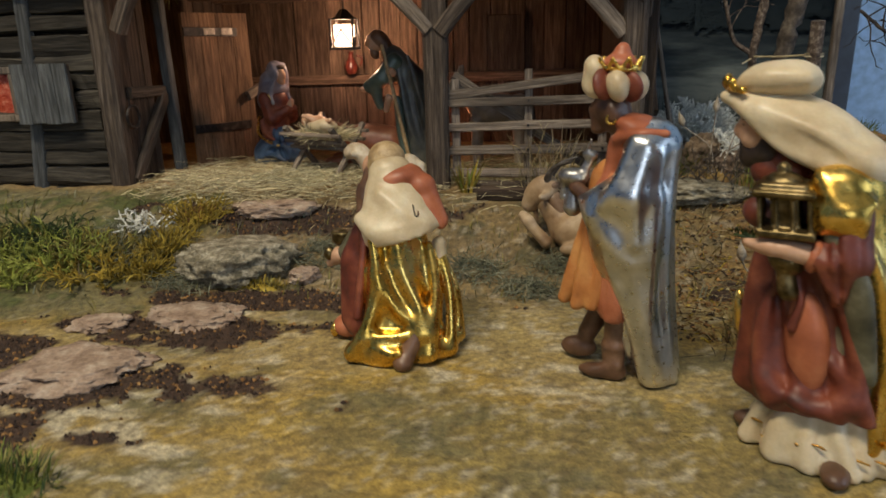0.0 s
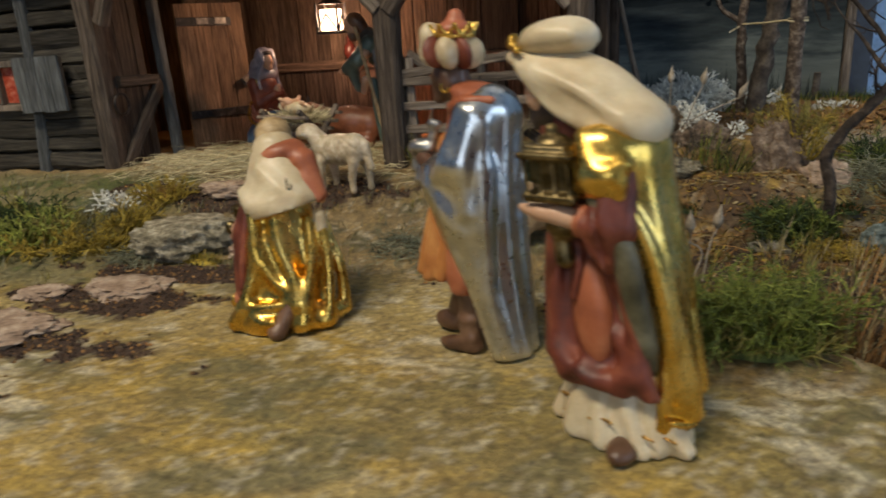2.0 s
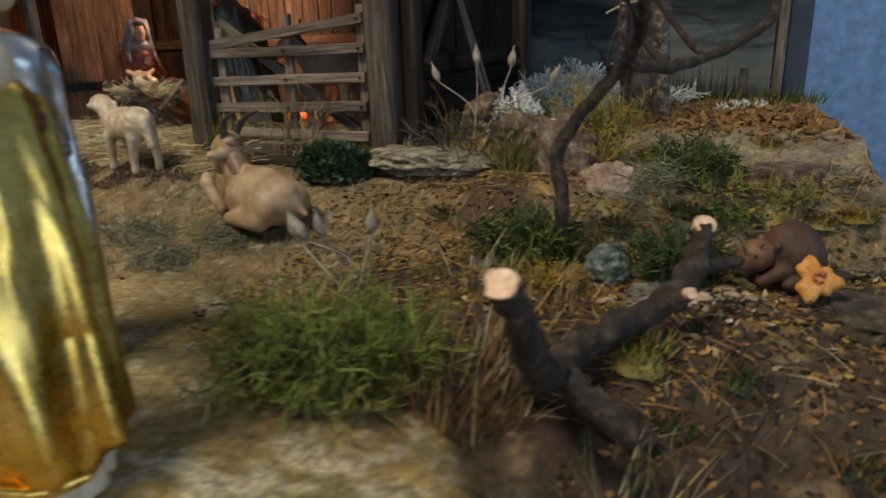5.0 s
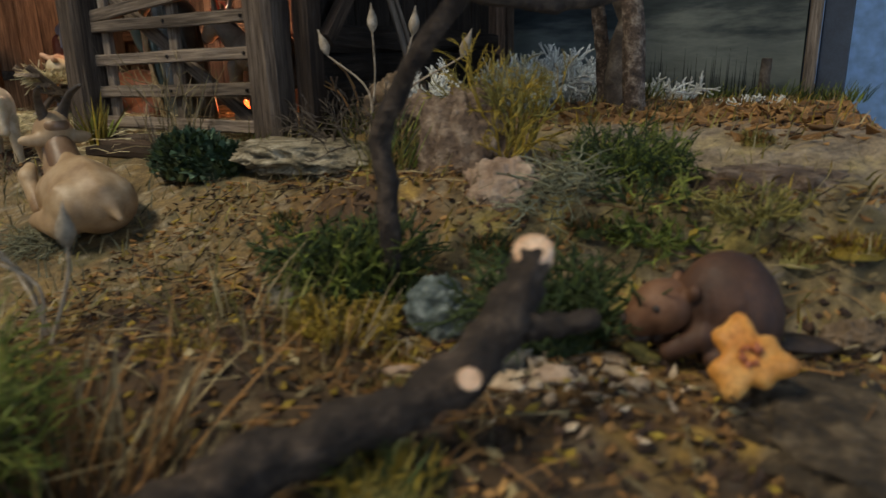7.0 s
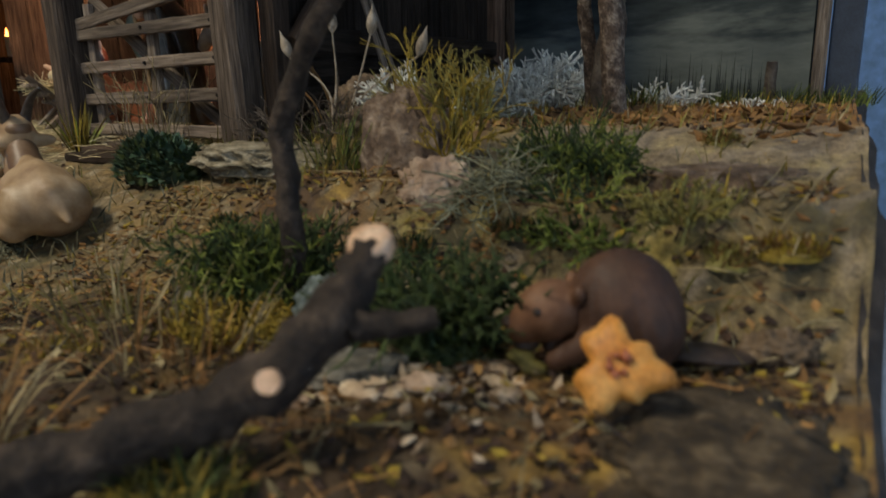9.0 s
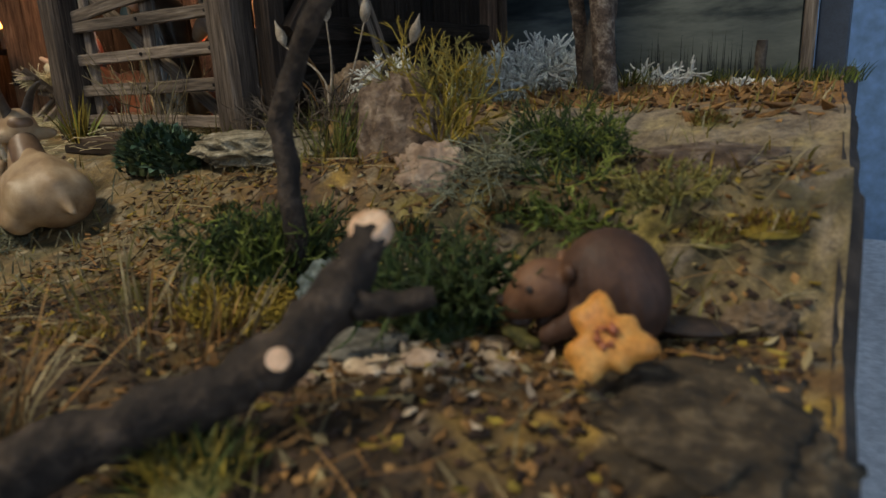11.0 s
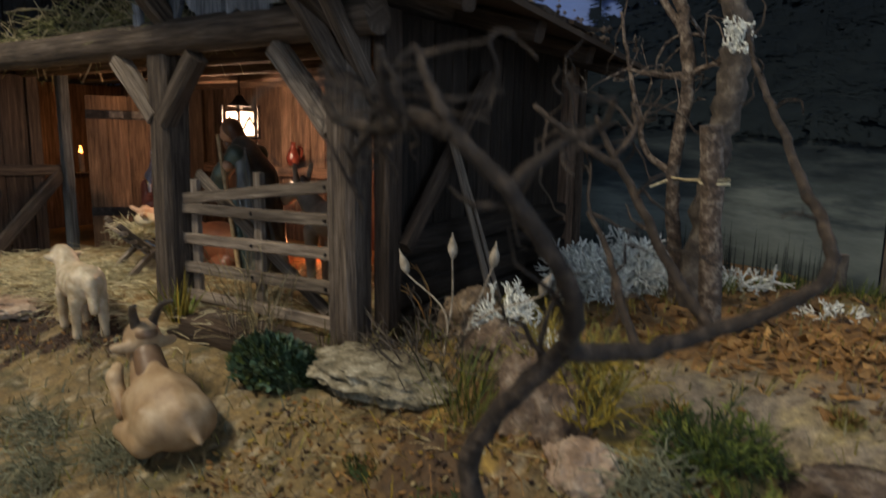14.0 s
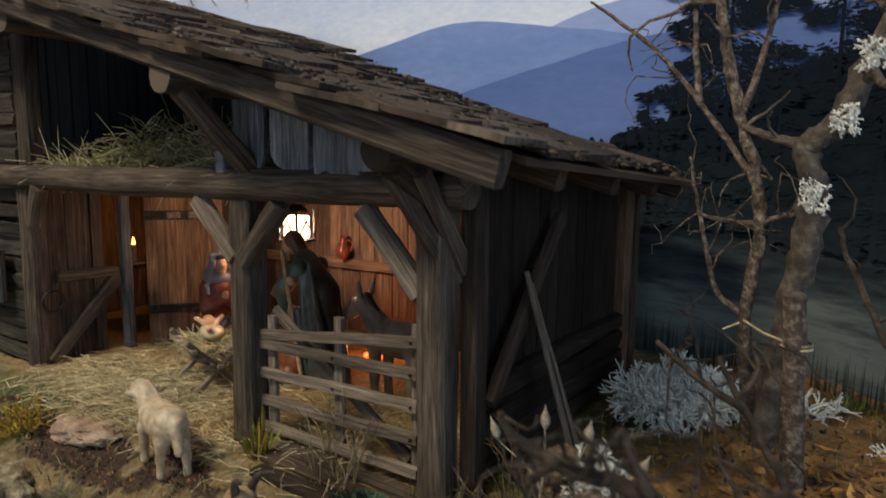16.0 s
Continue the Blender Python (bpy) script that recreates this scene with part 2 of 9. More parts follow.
MUSHROOM = surface("pale_mushroom", (0.30, 0.24, 0.18), (0.46, 0.38, 0.30), (0.60, 0.52, 0.43), 200, 0.6, 0.2)
# Near-black wood: the shade under the roof is put into its colour.
WOOD_LOFT_SHADE = wood("loft_shade_wood", (0.006, 0.005, 0.004), (0.014, 0.011, 0.009), (0.030, 0.024, 0.019))
IRON = surface("black_iron", (0.008, 0.007, 0.007), (0.022, 0.019, 0.018), (0.06, 0.05, 0.045), 200, 0.55, 0.4, metal=0.6)
DULL_STEEL = surface("dull_steel", (0.06, 0.05, 0.045), (0.13, 0.115, 0.10), (0.24, 0.215, 0.19), 200, 0.5, 0.3, metal=0.7)
STEEL = surface("bright_worn_steel", (0.28, 0.27, 0.26), (0.45, 0.44, 0.42), (0.65, 0.63, 0.6), 200, 0.35, 0.3, metal=0.9)
GOLD = surface("polished_gold_leaf", (0.57, 0.33, 0.055), (0.76, 0.49, 0.11), (0.93, 0.66, 0.21), 60, 0.28, 0.03, metal=1.0, fine=300, vary=0.05, grain=0.05)
GOLD_DULL = surface("brown_gold_paint", (0.20, 0.095, 0.014), (0.36, 0.19, 0.035), (0.55, 0.32, 0.08), 50, 0.36, 0.10, metal=0.85, fine=300, vary=0.05, grain=0.05)
SILVER = surface("silver_leaf", (0.46, 0.47, 0.46), (0.66, 0.66, 0.64), (0.86, 0.85, 0.82), 60, 0.30, 0.12, metal=1.0, fine=300, vary=0.05, grain=0.05)
BRONZE = surface("antique_gold_metal", (0.045, 0.032, 0.012), (0.15, 0.11, 0.046), (0.36, 0.27, 0.13), 180, 0.40, 0.3, metal=0.9)
RED_CLOTH = surface("painted_red_robe", (0.050, 0.011, 0.007), (0.155, 0.034, 0.017), (0.31, 0.095, 0.045), 60, 0.52, 0.08, vary=0.04, grain=0.05)
ORANGE_CLOTH = surface("painted_orange_tunic", (0.26, 0.085, 0.022), (0.45, 0.17, 0.045), (0.58, 0.28, 0.085), 45, 0.45, 0.08, vary=0.04, grain=0.05)
TERRA = surface("painted_terracotta", (0.24, 0.065, 0.028), (0.38, 0.115, 0.05), (0.50, 0.19, 0.09), 45, 0.45, 0.08, vary=0.04, grain=0.05)
CREAM = surface("painted_cream", (0.44, 0.33, 0.19), (0.60, 0.49, 0.31), (0.74, 0.65, 0.47), 40, 0.42, 0.06, vary=0.04, sub=0.1, grain=0.05)
SKIN = surface("painted_skin", (0.42, 0.22, 0.12), (0.56, 0.33, 0.20), (0.66, 0.43, 0.29), 60, 0.45, 0.05, vary=0.03, grain=0.05)
SKIN_DARK = surface("painted_dark_skin", (0.050, 0.022, 0.012), (0.10, 0.048, 0.026), (0.17, 0.085, 0.05), 60, 0.4, 0.05, vary=0.03, grain=0.05)
HAIR_DARK = surface("painted_dark_hair", (0.015, 0.009, 0.006), (0.040, 0.024, 0.016), (0.08, 0.05, 0.03), 200, 0.55, 0.3, vary=0.03, grain=0.05)
HAIR_BLOND = surface("painted_light_hair", (0.24, 0.15, 0.065), (0.42, 0.29, 0.14), (0.58, 0.43, 0.24), 200, 0.5, 0.3, vary=0.03, grain=0.05)
LINING = surface("painted_dark_green_lining", (0.028, 0.026, 0.013), (0.105, 0.095, 0.055), (0.27, 0.245, 0.16), 55, 0.45, 0.08, vary=0.03, grain=0.05)
BROWN_BOOT = surface("painted_brown_boot", (0.055, 0.025, 0.013), (0.12, 0.060, 0.032), (0.21, 0.115, 0.065), 70, 0.42, 0.08, vary=0.03, grain=0.05)
BLUE_CLOTH = surface("painted_blue_cloth", (0.025, 0.045, 0.085), (0.06, 0.105, 0.18), (0.15, 0.215, 0.31), 45, 0.42, 0.08, vary=0.03, grain=0.05)
VEIL = surface("painted_grey_blue_veil", (0.10, 0.095, 0.12), (0.20, 0.19, 0.225), (0.34, 0.33, 0.37), 45, 0.45, 0.08, vary=0.03, grain=0.05)
BLACK_COAT = surface("painted_dark_coat", (0.03, 0.035, 0.032), (0.085, 0.09, 0.08), (0.18, 0.185, 0.16), 45, 0.34, 0.08, vary=0.03, grain=0.05)
GREEN_COAT = surface("painted_dark_green_coat", (0.03, 0.048, 0.042), (0.075, 0.11, 0.09), (0.15, 0.20, 0.165), 45, 0.36, 0.08, vary=0.03, grain=0.05)
OX_RED = surface("painted_red_brown_ox", (0.16, 0.050, 0.022), (0.28, 0.095, 0.042), (0.40, 0.17, 0.085), 60, 0.4, 0.08, vary=0.03, grain=0.05)
DONKEY_GREY = surface("painted_grey_donkey", (0.15, 0.12, 0.085), (0.27, 0.22, 0.165), (0.40, 0.34, 0.27), 60, 0.45, 0.1, vary=0.03, grain=0.05)
WOOL = surface("painted_cream_wool", (0.36, 0.27, 0.165), (0.53, 0.43, 0.29), (0.68, 0.58, 0.43), 150, 0.5, 0.5, fine=500, vary=0.03, sub=0.1, grain=0.05)
GOAT_TAN = surface("painted_tan_goat", (0.22, 0.13, 0.065), (0.40, 0.275, 0.155), (0.56, 0.43, 0.28), 60, 0.52, 0.06, vary=0.03, grain=0.05)
GOAT_BROWN = surface("painted_brown_mane", (0.085, 0.045, 0.022), (0.17, 0.10, 0.055), (0.27, 0.18, 0.11), 60, 0.45, 0.1, vary=0.03, grain=0.05)
HORN = surface("painted_dark_horn", (0.025, 0.020, 0.017), (0.060, 0.050, 0.043), (0.12, 0.105, 0.09), 200, 0.5, 0.4, vary=0.03, grain=0.05)
FUR = surface("painted_beaver_fur", (0.028, 0.012, 0.006), (0.062, 0.027, 0.014), (0.11, 0.052, 0.028), 110, 0.65, 0.5, fine=600, vary=0.03, grain=0.05)
FUR_LIGHT = surface("painted_light_fur", (0.075, 0.032, 0.014), (0.14, 0.062, 0.028), (0.22, 0.11, 0.055), 110, 0.65, 0.5, fine=600, vary=0.03, grain=0.08)
PEEL = surface("dried_orange_slice", (0.48, 0.16, 0.022), (0.62, 0.27, 0.05), (0.72, 0.40, 0.12), 160, 0.55, 0.3, vary=0.03)
WHITE_PAINT = surface("white_paint", (0.66, 0.66, 0.67), (0.74, 0.74, 0.75), (0.80, 0.80, 0.81), 8, 0.6, 0.05, fine=120, vary=0.02)
BLUE_WALL = surface("blue_room_wall", (0.335, 0.495, 0.695), (0.34, 0.50, 0.70), (0.345, 0.505, 0.708), 3, 0.7, 0.0, fine=60, vary=0.02)
CEILING_PAINT = surface("ceiling_paint", (0.55, 0.55, 0.55), (0.62, 0.62, 0.62), (0.68, 0.68, 0.68), 5, 0.8, 0.05, fine=150, vary=0.02)
NAVY = surface("navy_panel_edge", (0.018, 0.026, 0.042), (0.030, 0.043, 0.066), (0.05, 0.068, 0.10), 30, 0.6, 0.1, vary=0.02)
RED_PANE = surface("red_lit_pane", (0.20, 0.025, 0.012), (0.34, 0.06, 0.03), (0.45, 0.16, 0.10), 200, 0.25, 0.2)
LAMP_GLASS = glow("lantern_glass", (1.0, 0.66, 0.42), 7.0)
FLAME = glow("candle_flame", (1.0, 0.36, 0.07), 9.0)
EMBER = glow("red_ember_light", (1.0, 0.16, 0.03), 3.0)
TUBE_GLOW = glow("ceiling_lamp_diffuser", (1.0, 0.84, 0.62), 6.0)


# ---------------------------------------------------------------- mesh helpers
class Soup:
    """Collects vertices, faces, UVs and material slots for one mesh."""

    def __init__(self):
        self.v, self.f, self.m, self.uv, self.n = [], [], [], [], 0

    def add(self, verts, faces, slot=0, uvs=None):
        self.v.append(np.asarray(verts, float).reshape(-1, 3))
        self.f.extend([[i + self.n for i in q] for q in faces])
        self.m.extend([slot] * len(faces))
        self.uv.append(np.zeros((len(self.v[-1]), 2)) if uvs is None else np.asarray(uvs, float))
        self.n += len(self.v[-1])

    def mesh(self, name, mats, smooth=True):
        me = bpy.data.meshes.new(name)
        me.from_pydata(np.concatenate(self.v).tolist(), [], self.f)
        for m in mats:
            me.materials.append(m)
        me.polygons.foreach_set("material_index", self.m)
        me.polygons.foreach_set("use_smooth", [smooth] * len(self.f))
        uv = np.concatenate(self.uv)
        layer = me.uv_layers.new(name="UVMap")
        idx = np.empty(len(me.loops), int)
        me.loops.foreach_get("vertex_index", idx)
        layer.data.foreach_set("uv", uv[idx].ravel())
        me.update()
        return me


def world_of(ob):
    m = ob.matrix_parent_inverse @ ob.matrix_basis if ob.parent else ob.matrix_basis.copy()
    return world_of(ob.parent) @ m if ob.parent else m


def part(name, me, parent, label="", kind=""):
    """Links a mesh, built in world coordinates, as one object under a thing."""
    ob = new(name, me)
    ob.parent = parent
    ob.matrix_parent_inverse = world_of(parent).inverted()
    return tagged(ob, label, kind=kind)


def base(name, at, label, category, group="", kind=""):
    ob = new(name)
    ob.empty_display_size = 0.01
    ob.location = at
    ob.matrix_basis = Matrix.Translation(at)
    return tagged(ob, label, category, group, kind)


def thing(name, me, label, category, group="", kind=""):
    return tagged(new(name, me), label, category, group, kind)


def frame_of(d):
    d = np.asarray(d, float) / np.linalg.norm(d)
    a = np.array([0, 0, 1.0]) if abs(d[2]) < 0.9 else np.array([0, 1.0, 0])
    x = np.cross(a, d)
    x /= np.linalg.norm(x)
    return x, np.cross(d, x), d


def smooth_path(pts, n):
    """Catmull-Rom through the points, n steps a span."""
    p = np.asarray(pts, float)
    p = np.vstack([2 * p[0] - p[1], p, 2 * p[-1] - p[-2]])
    out = []
    for i in range(1, len(p) - 2):
        for k in range(n):
            t = k / n
            out.append(0.5 * ((2 * p[i]) + (p[i + 1] - p[i - 1]) * t + (2 * p[i - 1] - 5 * p[i] + 4 * p[i + 1] - p[i + 2]) * t * t + (3 * p[i] - p[i - 1] - 3 * p[i + 1] + p[i + 2]) * t ** 3))
    out.append(p[-2])
    return np.array(out)


def tube(soup, pts, r0, r1, sides=6, slot=0, knots=0.0, seed=0, cap_slot=None, start_cap=True):
    """A round, tapering, slightly knotty stem along the points."""
    p = np.asarray(pts, float)
    n = len(p)
    rng = np.random.RandomState(seed)
    x, y, _ = frame_of(p[1] - p[0])
    vs, us = [], []
    ln = 0.0
    a = np.linspace(0, 2 * np.pi, sides, endpoint=False)
    for i in range(n):
        d = p[min(i + 1, n - 1)] - p[max(i - 1, 0)]
        d = d / (np.linalg.norm(d) + 1e-12)
        x = x - d * (x @ d)
        x /= np.linalg.norm(x) + 1e-12
        y = np.cross(d, x)
        r = r0 + (r1 - r0) * i / (n - 1)
        rr = r * (1 + knots * (rng.rand(sides) - 0.5) + 0.6 * knots * (rng.rand() - 0.5))
        if i:
            ln += np.linalg.norm(p[i] - p[i - 1])
        vs.append(p[i] + np.outer(np.cos(a) * rr, x) + np.outer(np.sin(a) * rr, y))
        us.append(np.stack([np.full(sides, ln), a * r0], 1))
    fs = [[i * sides + k, i * sides + (k + 1) % sides, (i + 1) * sides + (k + 1) % sides, (i + 1) * sides + k] for i in range(n - 1) for k in range(sides)]
    soup.add(np.vstack(vs), fs, slot, np.vstack(us))
    cs = slot if cap_slot is None else cap_slot
    soup.add(vs[-1], [list(range(sides))], cs, us[-1])
    if start_cap:
        soup.add(vs[0], [list(range(sides))[::-1]], slot, us[0])


def timber_mesh(p0, p1, w, h, seed=0, rough=0.06, mat=None, name="timber", roll=0.0, taper=1.0, bend=0.0, segs=9):
    """A hewn timber or board from p0 to p1: rounded, uneven edges. w across, h along the upright of its section."""
    p0, p1 = np.asarray(p0, float), np.asarray(p1, float)
    x, y, d = frame_of(p1 - p0)
    c, s = math.cos(radians(roll)), math.sin(radians(roll))
    x, y = x * c + y * s, y * c - x * s
    rng = np.random.RandomState(seed)
    b = min(w, h) * 0.16
    sec = np.array([[-w / 2 + b, -h / 2], [w / 2 - b, -h / 2], [w / 2, -h / 2 + b], [w / 2, h / 2 - b], [w / 2 - b, h / 2], [-w / 2 + b, h / 2], [-w / 2, h / 2 - b], [-w / 2, -h / 2 + b]])
    per = np.concatenate([[0], np.cumsum(np.linalg.norm(np.roll(sec, -1, 0) - sec, axis=1))])[:8]
    L = np.linalg.norm(p1 - p0)
    sp = Soup()
    rings, uvs = [], []
    drift = np.zeros((8, 2))
    m = min(w, h)
    for i in range(segs + 1):
        t = i / segs
        drift = 0.7 * drift + (rng.rand(8, 2) - 0.5) * m * rough
        k = 1 + (taper - 1) * t
        q = sec * k + drift
        off = y * (bend * math.sin(math.pi * t))
        rings.append(p0 + d * (L * t) + off + np.outer(q[:, 0], x) + np.outer(q[:, 1], y))
        uvs.append(np.stack([np.full(8, L * t + seed * 0.37), per + seed * 0.113], 1))
    fs = [[i * 8 + k, i * 8 + (k + 1) % 8, (i + 1) * 8 + (k + 1) % 8, (i + 1) * 8 + k] for i in range(segs) for k in range(8)]
    sp.add(np.vstack(rings), fs, 0, np.vstack(uvs))
    sp.add(rings[0], [list(range(8))[::-1]], 0, uvs[0])
    sp.add(rings[-1], [list(range(8))], 0, uvs[-1])
    return sp.mesh(name, [mat], smooth=False)


def timber(name, p0, p1, w, h, mat, parent, seed=0, label="", **kw):
    return part(name, timber_mesh(p0, p1, w, h, seed, mat=mat, name=name, **kw), parent, label)


def log_part(name, p0, p1, r, mat, parent, seed=0, label="", cap=None, r1=None, knots=0.12):
    sp = Soup()
    p0, p1 = np.asarray(p0, float), np.asarray(p1, float)
    rng = np.random.RandomState(seed)
    pts = [p0 + (p1 - p0) * t + (rng.rand(3) - 0.5) * r * 0.25 * (0 < t < 1) for t in np.linspace(0, 1, 8)]
    tube(sp, pts, r, r1 or r, 12, 0, knots, seed, cap_slot=1, start_cap=False)
    a = sp.v[0][:12]
    sp.add(a, [list(range(12))[::-1]], 1)
    return part(name, sp.mesh(name, [mat, cap or mat]), parent, label)


def box_mesh(name, lo, hi, mat, bevel=0.002, uvflip=False):
    bm = bmesh.new()
    bmesh.ops.create_cube(bm, size=1.0)
    lo, hi = Vector(lo), Vector(hi)
    for v in bm.verts:
        v.co = Vector([(lo[k] + hi[k]) / 2 + v.co[k] * (hi[k] - lo[k]) for k in range(3)])
    if bevel:
        bmesh.ops.bevel(bm, geom=list(bm.edges), offset=bevel, segments=2, affect="EDGES", profile=0.5)
    uvl = bm.loops.layers.uv.new("UVMap")
    for f in bm.faces:
        n = [abs(c) for c in f.normal]
        for lp in f.loops:
            c = lp.vert.co
            lp[uvl].uv = (c.z, c.x + c.y) if n[2] < 0.7 else (c.x, c.y)
    me = bpy.data.meshes.new(name)
    bm.to_mesh(me)
    bm.free()
    me.materials.append(mat)
    return me


# ---------------------------------------------------------------- sculpting by distance fields
class Sculpt:
    """Rounded solids blended into one skin. Lengths in millimetres; the figure looks along +x, y to its left."""

    def __init__(self, mat, step=1.1, blend=3.0):
        self.mat, self.step, self.blend, self.ops, self.folds = mat, step, blend, [], []

    def ball(self, c, r, rot=(0, 0, 0), k=None, cut=False):
        r = (r, r, r) if isinstance(r, (int, float)) else r
        self.ops.append(("ball", np.array(c, float), np.array(r, float), np.array(Euler([radians(a) for a in rot]).to_matrix()), self.blend if k is None else k, cut))
        return self

    def limb(self, a, b, ra, rb, k=None, flat=(1, 1, 1)):
        self.ops.append(("limb", np.array(a, float), np.array(b, float), (float(ra), float(rb), np.array(flat, float)), self.blend if k is None else k, False))
        return self

    def block(self, c, half, rot=(0, 0, 0), rnd=0.6, k=None, cut=False):
        self.ops.append(("block", np.array(c, float), np.array(half, float), (np.array(Euler([radians(a) for a in rot]).to_matrix()), rnd), self.blend if k is None else k, cut))
        return self

    def ring(self, c, R, r, rot=(0, 0, 0), k=None):
        self.ops.append(("ring", np.array(c, float), (float(R), float(r)), np.array(Euler([radians(a) for a in rot]).to_matrix()), self.blend if k is None else k, False))
        return self

    def ridge(self, pts, r, k=4.0, steps=5):
        """A rounded fold of cloth along a smooth path."""
        r = (r, r) if isinstance(r, (int, float)) else r
        self.ops.append(("ridge", np.array([tuple(p) for p in smooth_path(pts, steps)], float), None, r, k, False))
        return self

    def fold(self, n, amp, z0, z1, centre=(0, 0), phase=0.0, twist=0.0):
        self.folds.append((n, amp, z0, z1, centre, phase, twist))
        return self

    def bounds(self):
        lo, hi = [], []
        for o in self.ops:
            if o[0] == "ball":
                e = np.full(3, o[2].max()) if abs(o[3] - np.eye(3)).max() > 1e-6 else o[2]
                a, b = o[1] - e, o[1] + e
            elif o[0] == "limb":
                e = max(o[3][0], o[3][1]) * o[3][2].max()
                a, b = np.minimum(o[1], o[2]) - e, np.maximum(o[1], o[2]) + e
            elif o[0] == "block":
                e = np.linalg.norm(o[2])
                a, b = o[1] - e, o[1] + e
            elif o[0] == "ridge":
                a, b = o[1].min(0) - max(o[3]), o[1].max(0) + max(o[3])
            else:
                a, b = o[1] - sum(o[2]), o[1] + sum(o[2])
            if not o[5]:
                lo.append(a)
                hi.append(b)
        am = sum(f[1] for f in self.folds) + 2.5 * self.step
        return np.min(lo, 0) - am, np.max(hi, 0) + am

    def field(self, p):
        d = None
        for o in self.ops:
            if o[0] == "ball":
                q = (p - o[1]) @ o[3]
                k0 = np.linalg.norm(q / o[2], axis=-1)
                k1 = np.linalg.norm(q / o[2] ** 2, axis=-1) + 1e-9
                e = k0 * (k0 - 1) / k1
            elif o[0] == "limb":
                ab = o[2] - o[1]
                t = np.clip((p - o[1]) @ ab / (ab @ ab), 0, 1)
                e = np.linalg.norm((p - o[1] - t[..., None] * ab) / o[3][2], axis=-1) - (o[3][0] + (o[3][1] - o[3][0]) * t)
                e = e * o[3][2].min()
            elif o[0] == "ridge":
                e, n = None, len(o[1]) - 1
                for i in range(n):
                    ab = o[1][i + 1] - o[1][i]
                    t = np.clip((p - o[1][i]) @ ab / (ab @ ab + 1e-9), 0, 1)
                    c = np.linalg.norm(p - o[1][i] - t[..., None] * ab, axis=-1) - (o[3][0] + (o[3][1] - o[3][0]) * (i + t) / n)
                    e = c if e is None else np.minimum(e, c)
            elif o[0] == "block":
                q = np.abs((p - o[1]) @ o[3][0]) - o[2] + o[3][1]
                e = np.linalg.norm(np.maximum(q, 0), axis=-1) + np.minimum(q.max(-1), 0) - o[3][1]
            else:
                q = (p - o[1]) @ o[3]
                e = np.hypot(np.hypot(q[..., 0], q[..., 1]) - o[2][0], q[..., 2]) - o[2][1]
            if d is None:
                d = e
            elif o[5]:
                d = np.maximum(d, -e)
            else:
                k = max(o[4], 1e-3)
                h = np.clip(0.5 + 0.5 * (d - e) / k, 0, 1)
                d = d * (1 - h) + e * h - k * h * (1 - h)
        for n, amp, z0, z1, c, ph, tw in self.folds:
            a = np.arctan2(p[..., 1] - c[1], p[..., 0] - c[0])
            w = sstep(z0, z0 + 0.25 * (z1 - z0), p[..., 2]) * (1 - sstep(z1 - 0.25 * (z1 - z0), z1, p[..., 2])) if z1 > z0 else 1
            u = a * n + ph + tw * p[..., 2] + 1.5 * np.sin(a * 2 + 0.045 * p[..., 2] + ph) + 0.8 * np.sin(0.09 * p[..., 2] + 3 * a)
            d = d - amp * w * (np.sqrt(0.06 + np.abs(np.sin(u / 2))) * 1.7 - 1.2 + 0.25 * np.sin(u * 1.5 + 2.0))
        return d


def skin(soup, sc, slot, m):
    """Surface nets over the field of sc, set into the world by m."""
    lo, hi = sc.bounds()
    n = np.ceil((hi - lo) / sc.step).astype(int) + 1
    ax = [lo[k] + sc.step * np.arange(n[k]) for k in range(3)]
    g = np.stack(np.meshgrid(*ax, indexing="ij"), -1).astype(np.float32)
    d = sc.field(g).astype(np.float32)
    s = d < 0
    cnt = np.zeros(n - 1, np.int8)
    for i in (0, 1):
        for j in (0, 1):
            for k in (0, 1):
                cnt += s[i:n[0] - 1 + i, j:n[1] - 1 + j, k:n[2] - 1 + k]
    act = (cnt > 0) & (cnt < 8)
    idx = np.full(act.shape, -1)
    idx[act] = np.arange(act.sum())
    cells = np.argwhere(act)
    acc, num = np.zeros((len(cells), 3)), np.zeros(len(cells))
    corners = [np.array((i, j, k)) for i in (0, 1) for j in (0, 1) for k in (0, 1)]
    for a in corners:
        for k in range(3):
            if a[k]:
                continue
            b = a.copy()
            b[k] = 1
            da, db = d[tuple((cells + a).T)], d[tuple((cells + b).T)]
            cr = (da < 0) != (db < 0)
            t = np.where(cr, da / np.where(cr, da - db, 1), 0)
            acc[cr] += (a + np.outer(t, b - a))[cr]
            num += cr
    v = lo + sc.step * (cells + acc / num[:, None])
    faces = []
    for k in range(3):
        u, w = (k + 1) % 3, (k + 2) % 3
        e = np.argwhere(np.take(s, range(n[k] - 1), k) != np.take(s, range(1, n[k]), k))
        e = e[(e[:, u] > 0) & (e[:, w] > 0) & (e[:, u] < n[u] - 1) & (e[:, w] < n[w] - 1)]
        du, dw = np.eye(3, dtype=int)[u], np.eye(3, dtype=int)[w]
        q = np.stack([idx[tuple((e - o).T)] for o in (du * 0, du, du + dw, dw)], 1)
        flip = ~s[tuple(e.T)]
        q[flip] = q[flip][:, ::-1]
        faces.append(q)
    f = np.vstack(faces)
    f = f[(f >= 0).all(1)]
    r = np.array(m.to_3x3()) * 0.001
    soup.add(v @ r.T + np.array(m.translation), f.tolist(), slot)


